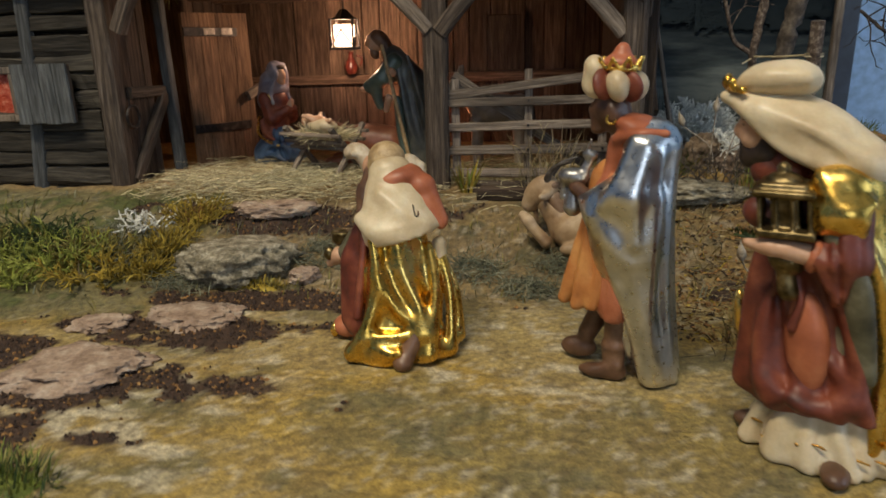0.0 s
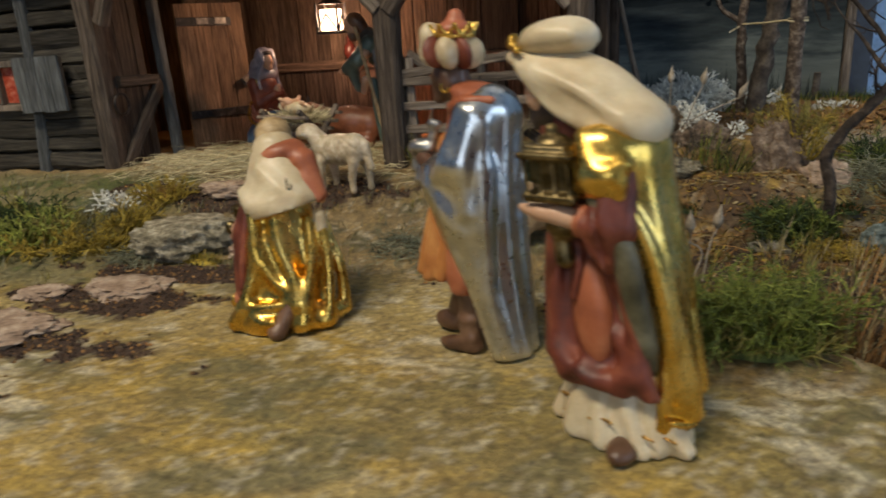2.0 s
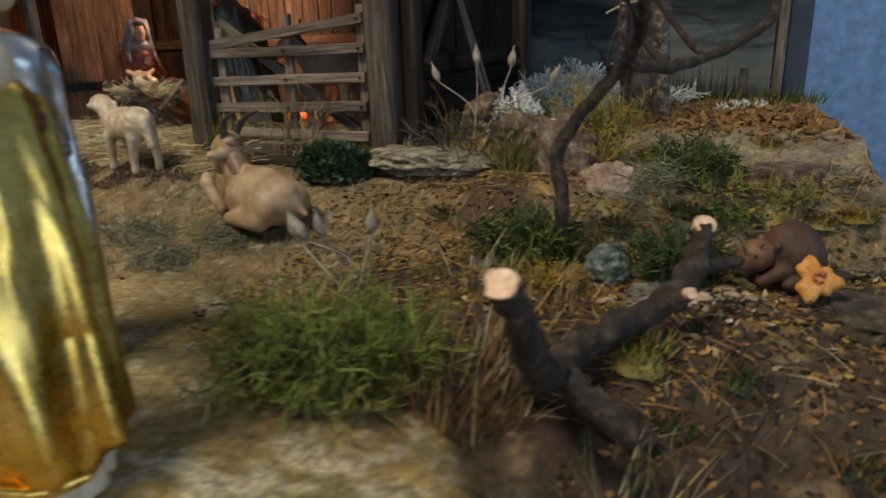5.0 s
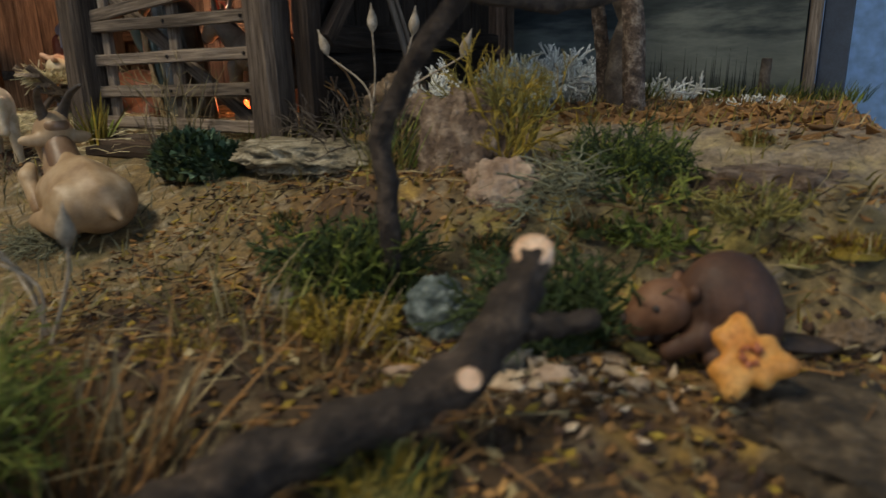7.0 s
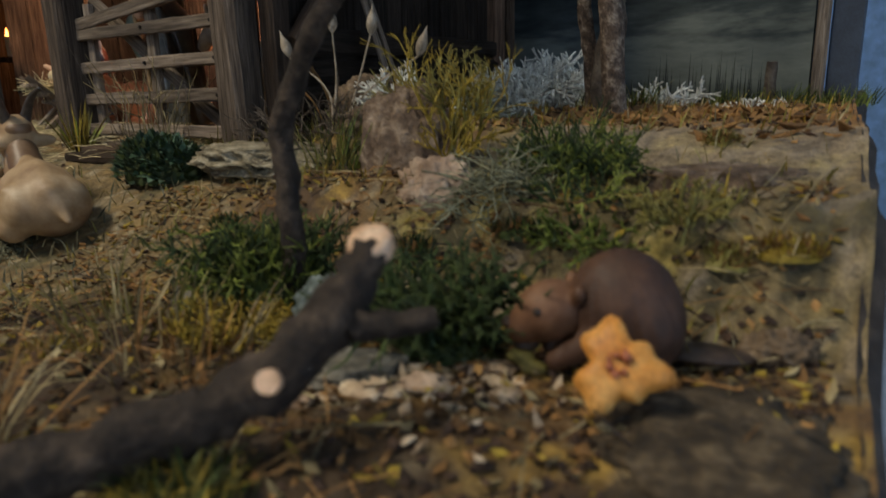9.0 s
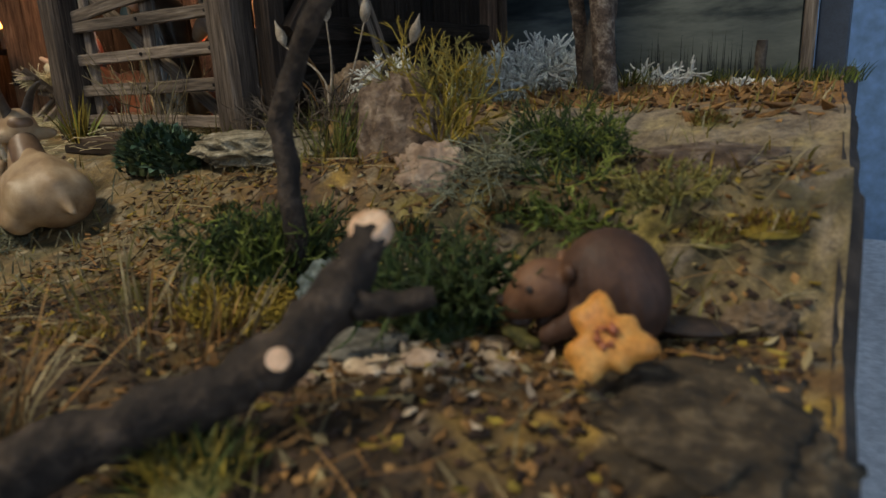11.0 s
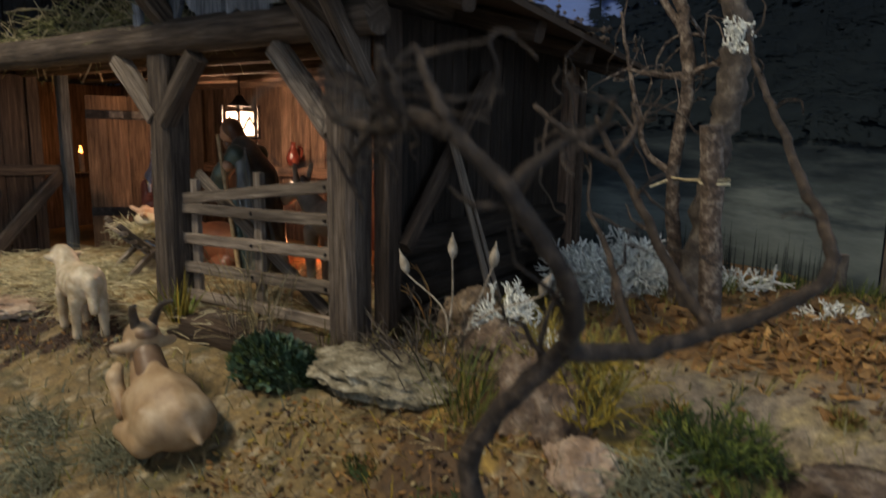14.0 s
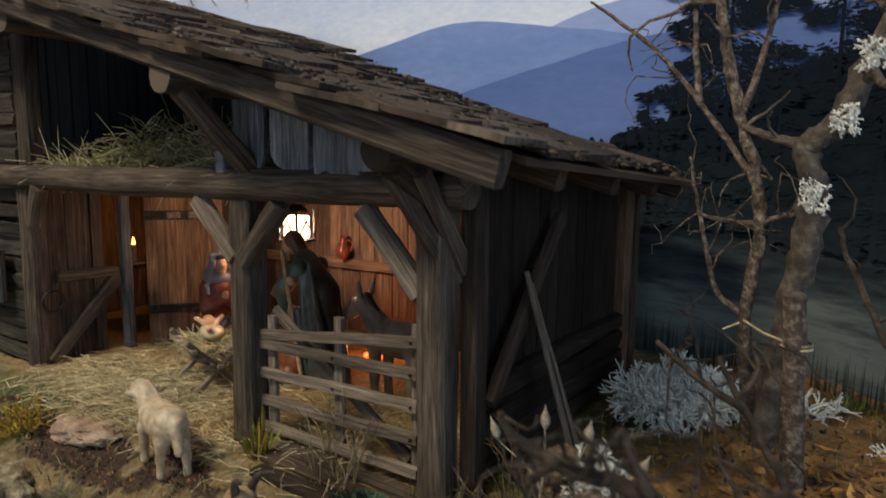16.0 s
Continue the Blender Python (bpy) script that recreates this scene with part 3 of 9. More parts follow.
def statue(name, groups, at, turn, label, category, size=1.0, group="", lean=0.0):
    """One plain mesh of several blended skins; turn is the compass of its gaze in degrees from +x."""
    m = Matrix.Translation(at) @ Matrix.Rotation(radians(turn), 4, "Z") @ Matrix.Scale(size, 4) @ Matrix(((1, 0, lean, 0), (0, 1, 0, 0), (0, 0, 1, 0), (0, 0, 0, 1)))
    sp = Soup()
    for i, g in enumerate(groups):
        skin(sp, g, i, m)
    return thing(name, sp.mesh(name, [g.mat for g in groups]), label, category, group)


# ---------------------------------------------------------------- ground
EDGE_X = 0.374


def edge_x(y):
    """The base's cut right edge, which runs slightly askew."""
    return 0.354 + 0.05 * (0.62 - np.clip(np.asarray(y, float), 0.22, 0.75))



def lay(x, y):
    """Height of the ground without its small bumps."""
    x, y = np.asarray(x, float), np.asarray(y, float)
    left = 0.042 * sstep(0.40, 0.545, y)
    crag = y + 0.016 * (noise2(x, y * 0.4, 46, 21.0, 3) - 0.5)
    right = 0.016 * sstep(0.27, 0.37, y) + 0.029 * sstep(0.442, 0.484, crag) + 0.011 * sstep(0.505, 0.575, crag)
    w = sstep(0.09, 0.20, x)
    z = left * (1 - w) + right * w
    z = z + 0.010 * sstep(-0.20, -0.33, x) * sstep(0.33, 0.42, y) * (1 - sstep(0.47, 0.53, y))
    z = z + 0.012 * np.exp(-((x - 0.160) / 0.04) ** 2 - ((y - 0.555) / 0.03) ** 2)
    z = z - 0.011 * sstep(0.218, 0.242, x + (y - 0.29) * 0.9 + 0.02 * (noise2(x, y, 40, 51.0, 2) - 0.5)) * (1 - sstep(0.325, 0.365, y))
    return z


def height(x, y):
    x, y = np.asarray(x, float), np.asarray(y, float)
    rough = sstep(0.35, 0.44, y) * 0.6 + sstep(0.13, 0.2, x) * 0.8 + sstep(-0.12, -0.2, x) * 0.5
    rough = np.clip(rough, 0.12, 1.0) * (1 - 0.85 * sstep(0.54, 0.56, y) * (1 - sstep(0.08, 0.12, x)))
    face = sstep(0.20, 0.25, x) * sstep(0.430, 0.455, y) * (1 - sstep(0.50, 0.54, y))
    return lay(x, y) + face * (np.abs(noise2(x, y * 0.5, 90, 23.0, 3) - 0.5) * 0.016 - 0.003) + rough * ((noise2(x, y, 28, 1.0, 3) - 0.5) * 0.012 + (noise2(x, y, 130, 2.0, 3) - 0.5) * 0.0045)


_gx, _gy = np.arange(-1.0, 0.45, 0.002), np.arange(-0.5, 1.05, 0.002)
_gz = height(*np.meshgrid(_gx, _gy, indexing="ij")).tolist()


def hz(x, y):
    """Ground height at one place, read from a fine table."""
    u, v = (min(max(x, -0.99), 0.44) + 1.0) / 0.002, (min(max(y, -0.49), 1.04) + 0.5) / 0.002
    i, j = int(u), int(v)
    u, v = u - i, v - j
    return (_gz[i][j] * (1 - u) + _gz[i + 1][j] * u) * (1 - v) + (_gz[i][j + 1] * (1 - u) + _gz[i + 1][j + 1] * u) * v


def soil_mask(x, y):
    """Where the dark soil lies open: among the step stones and before the stable."""
    m = 0
    for cx, cy, rx, ry in ((-0.20, 0.335, 0.085, 0.028), (-0.22, 0.27, 0.10, 0.03), (-0.17, 0.385, 0.10, 0.02), (-0.20, 0.49, 0.13, 0.022), (-0.10, 0.50, 0.06, 0.02), (-0.245, 0.225, 0.05, 0.018), (-0.185, 0.225, 0.018, 0.006), (-0.215, 0.192, 0.024, 0.006), (-0.30, 0.31, 0.05, 0.02), (0.17, 0.40, 0.05, 0.04), (0.26, 0.30, 0.05, 0.04)):
        m = np.maximum(m, np.exp(-((x - cx) / rx) ** 2 - ((y - cy) / ry) ** 2))
    return sstep(0.0, 0.10, np.minimum(m, 0.75) * 0.9 + 1.5 * (noise2(x, y, 55, 9.0, 5) - 0.5) - 0.42)


def build_ground():
    xs = np.concatenate([np.linspace(-1.0, -0.5, 50, endpoint=False), np.arange(-0.5, EDGE_X, 0.0028), [EDGE_X]])
    ys = np.concatenate([np.linspace(-0.5, 0.12, 70, endpoint=False), np.arange(0.12, 0.72, 0.0028), np.linspace(0.72, 1.02, 50)])
    X, Y = np.meshgrid(xs, ys, indexing="ij")
    X = np.where(X > 0.30, 0.30 + (X - 0.30) * (edge_x(Y) - 0.30) / (EDGE_X - 0.30), X)
    Z = height(X, Y)
    n, k = X.shape
    v = np.stack([X, Y, Z], -1).reshape(-1, 3)
    i = np.arange(n * k).reshape(n, k)
    f = np.stack([i[:-1, :-1], i[1:, :-1], i[1:, 1:], i[:-1, 1:]], -1).reshape(-1, 4)
    me = bpy.data.meshes.new("ground")
    me.from_pydata(v.tolist(), [], f.tolist())
    me.polygons.foreach_set("use_smooth", [True] * len(f))
    # what covers the ground, area by area; the right front also holds painted shade
    x, y = v[:, 0], v[:, 1]
    n1, n2, n3 = noise2(x, y, 22, 3.0, 4), noise2(x, y, 70, 4.0, 4), noise2(x, y, 240, 5.0, 3)

    def mixin(c, w, col):
        w = np.clip(w, 0, 1)[:, None]
        return c * (1 - w) + np.array(col) * w

    daub = noise2(x * 0.45 + 0.2 * y, y, 95, 31.0, 3)
    wash = noise2(x * 0.5, y, 15, 33.0, 3)
    c = np.tile(np.array([0.30, 0.212, 0.062]), (len(x), 1))
    c = mixin(c, sstep(0.42, 0.60, n1) * 0.9, (0.37, 0.255, 0.055))
    c = mixin(c, sstep(0.50, 0.62, wash) * 0.7, (0.34, 0.27, 0.12))
    c = mixin(c, sstep(0.50, 0.40, wash) * 0.55, (0.155, 0.138, 0.060))
    c = mixin(c, sstep(0.54, 0.64, noise2(x * 0.6, y, 36, 6.0, 4)) * 0.7, (0.135, 0.125, 0.060))
    c = mixin(c, sstep(0.53, 0.62, daub) * sstep(0.42, 0.58, noise2(x, y, 12, 35.0, 2)) * 0.75, (0.55, 0.50, 0.36))
    c = mixin(c, sstep(0.56, 0.70, n3) * 0.5, (0.50, 0.46, 0.36))
    c = mixin(c, sstep(0.40, 0.30, n3) * 0.55, (0.14, 0.10, 0.045))
    # brown litter slope to the right
    wr = sstep(0.10, 0.17, x + 0.05 * (n1 - 0.5)) * sstep(0.26, 0.33, y + 0.1 * (n2 - 0.5))
    c = mixin(c, wr, (0.165, 0.092, 0.030))
    c = mixin(c, wr * sstep(0.48, 0.60, n2), (0.32, 0.205, 0.045))
    c = mixin(c, wr * sstep(0.56, 0.70, n3) * 0.8, (0.36, 0.31, 0.215))
    c = mixin(c, wr * sstep(0.55, 0.42, n1) * 0.8, (0.060, 0.034, 0.016))
    terr = sstep(0.21, 0.25, x + 0.04 * (n1 - 0.5)) * sstep(0.425, 0.45, y + 0.03 * (n2 - 0.5)) * (1 - sstep(0.58, 0.62, y))
    streak = noise2(x, y * 0.35, 85, 15.0, 4)
    c = mixin(c, terr * 0.9, (0.215, 0.165, 0.075))
    c = mixin(c, terr * sstep(0.48, 0.60, n2) * 0.85, (0.36, 0.285, 0.075))
    c = mixin(c, terr * sstep(0.50, 0.40, streak) * 0.9, (0.060, 0.052, 0.026))
    c = mixin(c, terr * sstep(0.56, 0.66, noise2(x, y, 120, 17.0, 3)) * 0.35, (0.40, 0.34, 0.28))
    c = mixin(c, terr * sstep(0.50, 0.56, y) * 0.55, (0.36, 0.29, 0.22))
    # right front: dark soil, with the shade over it painted in as near-black
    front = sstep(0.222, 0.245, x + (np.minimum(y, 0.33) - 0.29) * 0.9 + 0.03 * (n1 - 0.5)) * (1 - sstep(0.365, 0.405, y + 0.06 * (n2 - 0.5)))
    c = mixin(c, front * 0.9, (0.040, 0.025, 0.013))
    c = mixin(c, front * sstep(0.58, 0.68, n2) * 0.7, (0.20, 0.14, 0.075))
    plat = sstep(0.14, 0.18, x) * sstep(0.56, 0.62, y)
    c = mixin(c, plat * 0.85 * sstep(0.35, 0.55, n2), (0.32, 0.165, 0.055))
    c = mixin(c, plat * sstep(0.55, 0.7, n1) * 0.6, (0.16, 0.15, 0.06))
    # bank below the cabin, green and olive
    bank = sstep(-0.20, -0.27, x) * sstep(0.33, 0.37, y)
    c = mixin(c, bank * 0.8, (0.155, 0.14, 0.065))
    c = mixin(c, bank * sstep(0.5, 0.65, n2), (0.085, 0.10, 0.03))
    mid = sstep(0.37, 0.41, y) * (1 - sstep(0.10, 0.16, x)) * sstep(-0.26, -0.22, x)
    c = mixin(c, mid * 0.75, (0.19, 0.132, 0.062))
    c = mixin(c, mid * sstep(0.52, 0.66, n2) * 0.8, (0.095, 0.09, 0.045))
    c = mixin(c, mid * sstep(0.60, 0.72, n3) * 0.7, (0.38, 0.34, 0.25))
    # straw-strewn sand inside and before the stable
    barn = sstep(0.52, 0.55, y + 0.03 * (n1 - 0.5)) * (1 - sstep(0.07, 0.09, x))
    c = mixin(c, barn, (0.33, 0.225, 0.10))
    c = mixin(c, soil_mask(x, y), (0.050, 0.028, 0.017))
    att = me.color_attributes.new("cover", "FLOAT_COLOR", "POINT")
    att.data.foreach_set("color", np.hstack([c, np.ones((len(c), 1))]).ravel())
    m, nt, b = shader("painted_diorama_ground")
    at = nt.nodes.new("ShaderNodeAttribute")
    at.attribute_name = "cover"
    vec = coords(nt, "Object", shuffle=False)
    f1, f2, f3 = tex(nt, vec, 260, 6, 0.65), tex(nt, vec, 1100, 3), tex(nt, vec, 60, 5, 0.6, 0.5)
    col = mixc(nt, 1.0, at.outputs["Color"], ramp(nt, f1, [(0.28, (0.42, 0.39, 0.36)), (0.5, (1.0, 1.0, 1.0)), (0.72, (1.65, 1.62, 1.5))]), "MULTIPLY")
    col = mixc(nt, 1.0, col, ramp(nt, f2, [(0.3, (0.72, 0.70, 0.68)), (0.7, (1.28, 1.28, 1.28))]), "MULTIPLY")
    col = mixc(nt, 1.0, col, ramp(nt, f3, [(0.3, (0.78, 0.76, 0.74)), (0.7, (1.18, 1.18, 1.18))]), "MULTIPLY")
    nt.links.new(col, b.inputs["Base Color"])
    rr = nt.nodes.new("ShaderNodeMapRange")
    rr.inputs[3].default_value, rr.inputs[4].default_value = 0.5, 0.9
    nt.links.new(f1, rr.inputs[0])
    nt.links.new(rr.outputs[0], b.inputs["Roughness"])
    ad = nt.nodes.new("ShaderNodeMath")
    ad.operation = "MULTIPLY_ADD"
    ad.inputs[1].default_value = 0.35
    nt.links.new(f2, ad.inputs[0])
    nt.links.new(f1, ad.inputs[2])
    bumped(nt, b, ad.outputs[0], 0.8, 0.0022)
    me.materials.append(m)
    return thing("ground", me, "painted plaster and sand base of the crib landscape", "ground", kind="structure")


def build_room():
    """Plinth, table and the room around the display."""
    sp = Soup()
    ys = np.linspace(-0.5, 1.02, 120)
    ex = edge_x(ys)
    top = height(ex, ys) + 0.0005
    j = (noise2(ys, ys * 0, 60, 3.0) - 0.5) * 0.004
    v = np.concatenate([np.stack([ex - 0.002, ys, top], 1), np.stack([ex + 0.003 + j, ys, top - 0.006], 1), np.stack([ex + 0.004 + j * 1.5, ys, np.full(120, -0.055)], 1), np.stack([ex + j, ys, np.full(120, -0.118)], 1)])
    sp.add(v, [[a * 120 + i, a * 120 + i + 1, (a + 1) * 120 + i + 1, (a + 1) * 120 + i] for a in range(3) for i in range(119)])
    thing("base_edge", sp.mesh("base_edge", [surface("dark_cork_edge", (0.012, 0.009, 0.007), (0.035, 0.026, 0.02), (0.08, 0.06, 0.045), 120, 0.9, 0.8)]), "dark rough cork edge of the crib base", "base edge", kind="structure")
    thing("table_top", box_mesh("table_top", (-1.6, -0.9, -0.16), (1.1, 1.10, -0.12), WHITE_PAINT), "white painted table under the crib", "table", kind="structure")
    R = ((-2.2, -2.6, -0.9), (2.4, 1.35, 1.75))
    for nm, lo, hi, m in (("wall_north", (-2.2, 1.35, -0.9), (2.4, 1.45, 1.75), BLUE_WALL), ("wall_south", (-2.2, -2.7, -0.9), (2.4, -2.6, 1.75), BLUE_WALL), ("wall_west", (-2.3, -2.7, -0.9), (-2.2, 1.45, 1.75), BLUE_WALL), ("wall_east", (2.4, -2.7, -0.9), (2.5, 1.45, 1.75), BLUE_WALL), ("ceiling", (-2.3, -2.7, 1.75), (2.5, 1.45, 1.85), CEILING_PAINT), ("floor", (-2.3, -2.7, -1.0), (2.5, 1.45, -0.9), WOOD_BROWN)):
        thing(nm, box_mesh(nm, lo, hi, m, 0), "plain painted " + nm.split("_")[0] + " of the room", nm.split("_")[0], kind="structure")


def build_backdrop():
    """The painted panel behind the crib, with its hills and pines laid on as flat shapes."""
    b = base("backdrop", (0.0, 0.9, 0.0), "painted night backdrop panel with blue hills and dark pines", "backdrop", kind="structure")
    curve = smooth_path([(0.322, 0.812), (0.25, 0.862), (0.14, 0.905), (-0.05, 0.93), (-0.4, 0.95), (-0.8, 0.95), (-1.3, 0.93)], 14)
    seg = np.concatenate([[0], np.cumsum(np.linalg.norm(np.diff(curve, axis=0), axis=1))])

    def at(s, off):
        x, y = np.interp(s, seg, curve[:, 0]), np.interp(s, seg, curve[:, 1])
        dx, dy = np.interp(s + 0.01, seg, curve[:, 0]) - np.interp(s - 0.01, seg, curve[:, 0]), np.interp(s + 0.01, seg, curve[:, 1]) - np.interp(s - 0.01, seg, curve[:, 1])
        l = np.hypot(dx, dy) + 1e-9
        return x - dy / l * off, y + dx / l * off

    def sheet(name, s, z0, z1, off, mat):
        s, z0, z1 = np.asarray(s, float), np.asarray(z0, float), np.asarray(z1, float)
        x, y = at(s, off)
        n = len(s)
        sp = Soup()
        sp.add(np.concatenate([np.stack([x, y, z0], 1), np.stack([x, y, z1], 1)]), [[i, i + 1, n + i + 1, n + i] for i in range(n - 1)])
        return part(name, sp.mesh(name, [mat], smooth=False), b)

    def paint(name, stops, scale=14, streak=(1, 1, 3)):
        m, nt, bs = shader(name)
        tc = coords(nt, "Object", streak, shuffle=False)
        gz = nt.nodes.new("ShaderNodeSeparateXYZ")
        t2 = nt.nodes.new("ShaderNodeTexCoord")
        nt.links.new(t2.outputs["Object"], gz.inputs[0])
        nz = tex(nt, tc, scale, 5)
        ad = nt.nodes.new("ShaderNodeMath")
        ad.operation = "MULTIPLY_ADD"
        ad.inputs[1].default_value = 0.12
        nt.links.new(nz, ad.inputs[0])
        nt.links.new(gz.outputs[2], ad.inputs[2])
        mr = nt.nodes.new("ShaderNodeMapRange")
        mr.inputs[1].default_value, mr.inputs[2].default_value = 0.05, 0.65
        nt.links.new(ad.outputs[0], mr.inputs[0])
        col = ramp(nt, mr.outputs[0], stops)
        br = tex(nt, tc, scale * 6, 4)
        col = mixc(nt, 1.0, col, ramp(nt, br, [(0.3, (0.93, 0.93, 0.94)), (0.7, (1.07, 1.07, 1.06))]), "MULTIPLY")
        nt.links.new(col, bs.inputs["Base Color"])
        bs.inputs["Roughness"].default_value = 0.95
        bs.inputs["Specular IOR Level"].default_value = 0.05
        return m

    S = seg[-1]
    s = np.linspace(0, S, 140)
    sky = paint("painted_sky", [(0.0, (0.10, 0.12, 0.13)), (0.25, (0.14, 0.18, 0.28)), (0.5, (0.50, 0.60, 0.90)), (0.62, (0.82, 0.88, 1.0)), (0.75, (0.62, 0.72, 0.96)), (0.9, (0.82, 0.88, 1.0))])
    sheet("sky_panel", s, s * 0 - 0.1, s * 0 + 0.85, 0.0, sky)
    far = paint("painted_far_hills", [(0.0, (0.14, 0.21, 0.40)), (0.45, (0.26, 0.36, 0.66)), (0.6, (0.20, 0.30, 0.60)), (0.8, (0.28, 0.38, 0.70))], 9)
    near = paint("painted_near_hills", [(0.0, (0.04, 0.07, 0.15)), (0.36, (0.085, 0.14, 0.34)), (0.46, (0.15, 0.22, 0.48)), (0.55, (0.12, 0.19, 0.44)), (0.8, (0.13, 0.20, 0.46))], 9)
    wood_m = paint("painted_forest", [(0.0, (0.022, 0.028, 0.030)), (0.3, (0.014, 0.020, 0.026)), (0.45, (0.010, 0.016, 0.025)), (0.8, (0.03, 0.045, 0.09))], 22, (1, 1, 2))
    meadow = paint("painted_meadow", [(0.0, (0.05, 0.058, 0.055)), (0.10, (0.105, 0.125, 0.120)), (0.17, (0.185, 0.215, 0.205)), (0.22, (0.066, 0.083, 0.088)), (0.28, (0.024, 0.032, 0.039)), (0.5, (0.012, 0.017, 0.023))], 16, (1, 1, 6))
    def line(ks, kz):
        n = len(s)
        return np.convolve(np.pad(np.interp(s, ks, kz), 4, "edge"), np.ones(9) / 9, "valid")[:n] + 0.004 * noise2(s, s * 0, 30, 2.0)
    haze = paint("painted_hazy_hills", [(0.0, (0.20, 0.28, 0.52)), (0.5, (0.30, 0.39, 0.70)), (0.8, (0.38, 0.47, 0.78))], 9)
    sheet("hazy_hills", s, s * 0 - 0.1, line((0, 0.2, 0.27, 0.32, 0.38, 0.45, 1.6), (0.35, 0.365, 0.388, 0.384, 0.370, 0.345, 0.30)), 0.0008, haze)
    sheet("far_hills", s, s * 0 - 0.1, line((0, 0.2, 0.29, 0.37, 0.44, 0.50, 0.58, 0.69, 0.9, 1.6), (0.28, 0.32, 0.350, 0.364, 0.376, 0.387, 0.373, 0.353, 0.335, 0.33)), 0.0015, far)
    sheet("near_hills", s, s * 0 - 0.1, line((0, 0.2, 0.29, 0.34, 0.395, 0.48, 0.55, 0.7, 1.6), (0.35, 0.352, 0.346, 0.337, 0.326, 0.308, 0.29, 0.27, 0.25)), 0.003, near)
    s2 = np.linspace(0, S, 900)
    fz = 0.232 + 0.02 * noise2(s2, s2 * 0, 30, 5.0) + 0.018 * np.abs(np.sin(s2 * 260)) * noise2(s2, s2 * 0, 120, 1.0) + 0.03 * sstep(0.32, 0.22, s2) + 0.030 * sstep(0.22, 0.13, s2) - 0.02 * sstep(0.4, 0.6, s2)
    sheet("forest_belt", s2, s2 * 0 - 0.1, fz, 0.0045, wood_m)
    sheet("meadow", s, s * 0 - 0.1, 0.150 + 0.02 * noise2(s, s * 0, 10, 6.0), 0.006, meadow)
    rng = np.random.RandomState(4)
    pine_m = paint("painted_pines", [(0.0, (0.040, 0.050, 0.050)), (0.30, (0.020, 0.028, 0.034)), (0.42, (0.010, 0.015, 0.021)), (0.6, (0.009, 0.014, 0.022)), (0.8, (0.010, 0.016, 0.028))], 40)
    # broad firs: drooping pads of brush strokes in uneven tiers about a stem
    for i, (sc, foot, tall, wide) in enumerate(((0.195, 0.19, 0.50, 0.115), (0.100, 0.19, 0.405, 0.080), (0.030, 0.19, 0.52, 0.075), (0.270, 0.20, 0.285, 0.040), (0.060, 0.18, 0.34, 0.080), (0.145, 0.18, 0.30, 0.085))):
        sp = Soup()
        z, k = foot, 0
        while z < tall:
            t = (z - foot) / (tall - foot)
            reach = wide * (1 - t) ** 0.75 + 0.006
            for side in (-1, 1):
                r = reach * (0.30 + 0.85 * rng.rand())
                z1 = z + 0.006 * rng.randn()
                n = int(60 + 4500 * r)
                u = rng.rand(n) ** 0.8
                ss = sc + side * r * u + 0.002 * rng.randn(n)
                zz = z1 - 0.16 * r * u + 0.0062 * (1 - 0.65 * u) * rng.randn(n)
                l, w, dz = 0.002 + 0.006 * rng.rand(n), 0.0005 + 0.0009 * rng.rand(n), -0.002 * rng.rand(n)
                q = np.clip(np.stack([ss, ss, ss + side * l, ss + side * l * 0.9], 1), 0.0, S)
                x, y = at(q, 0.0096 + 0.0004 * i + 0.0002 * rng.rand())
                sp.add(np.stack([x, y, zz[:, None] + np.stack([-w, w, w * 0.3 + dz, -w * 0.4 + dz], 1)], -1).reshape(-1, 3), np.arange(4 * n).reshape(-1, 4).tolist())
            z += 0.008 + 0.006 * t + 0.012 * rng.rand()
            k += 1
        q = np.array([sc - 0.003, sc + 0.003, sc + 0.001, sc - 0.001])
        x, y = at(q, 0.0095 + 0.0004 * i)
        sp.add(np.stack([x, y, np.array([foot - 0.02, foot - 0.02, tall, tall])], 1), [[0, 1, 2, 3]])
        part("painted_pine", sp.mesh("painted_pine", [pine_m], smooth=False), b)
    # dark reeds along the foot of the painting
    sp = Soup()
    for k in range(90):
        ss = 0.005 + 0.25 * rng.rand()
        hgt = 0.006 + 0.022 * rng.rand() ** 2
        x, y = at(np.array([ss, ss + 0.002, ss + 0.001 * rng.rand()]), 0.026)
        sp.add(np.stack([x, y, np.array([0.05, 0.05, 0.068 + hgt])], 1), [[0, 1, 2]])
    part("painted_reeds", sp.mesh("painted_reeds", [pine_m], smooth=False), b, kind="stuff")
    # wooden batten and navy return at the panel's free edge
    timber("batten", (0.324, 0.806, -0.1), (0.322, 0.806, 0.85), 0.008, 0.008, WOOD_LIGHT, b, 3, "pale wooden batten")
    part("panel_return", box_mesh("panel_return", (0.328, 0.808, -0.1), (0.346, 0.83, 0.86), NAVY, 0.001), b)


build_ground()
build_room()
build_backdrop()


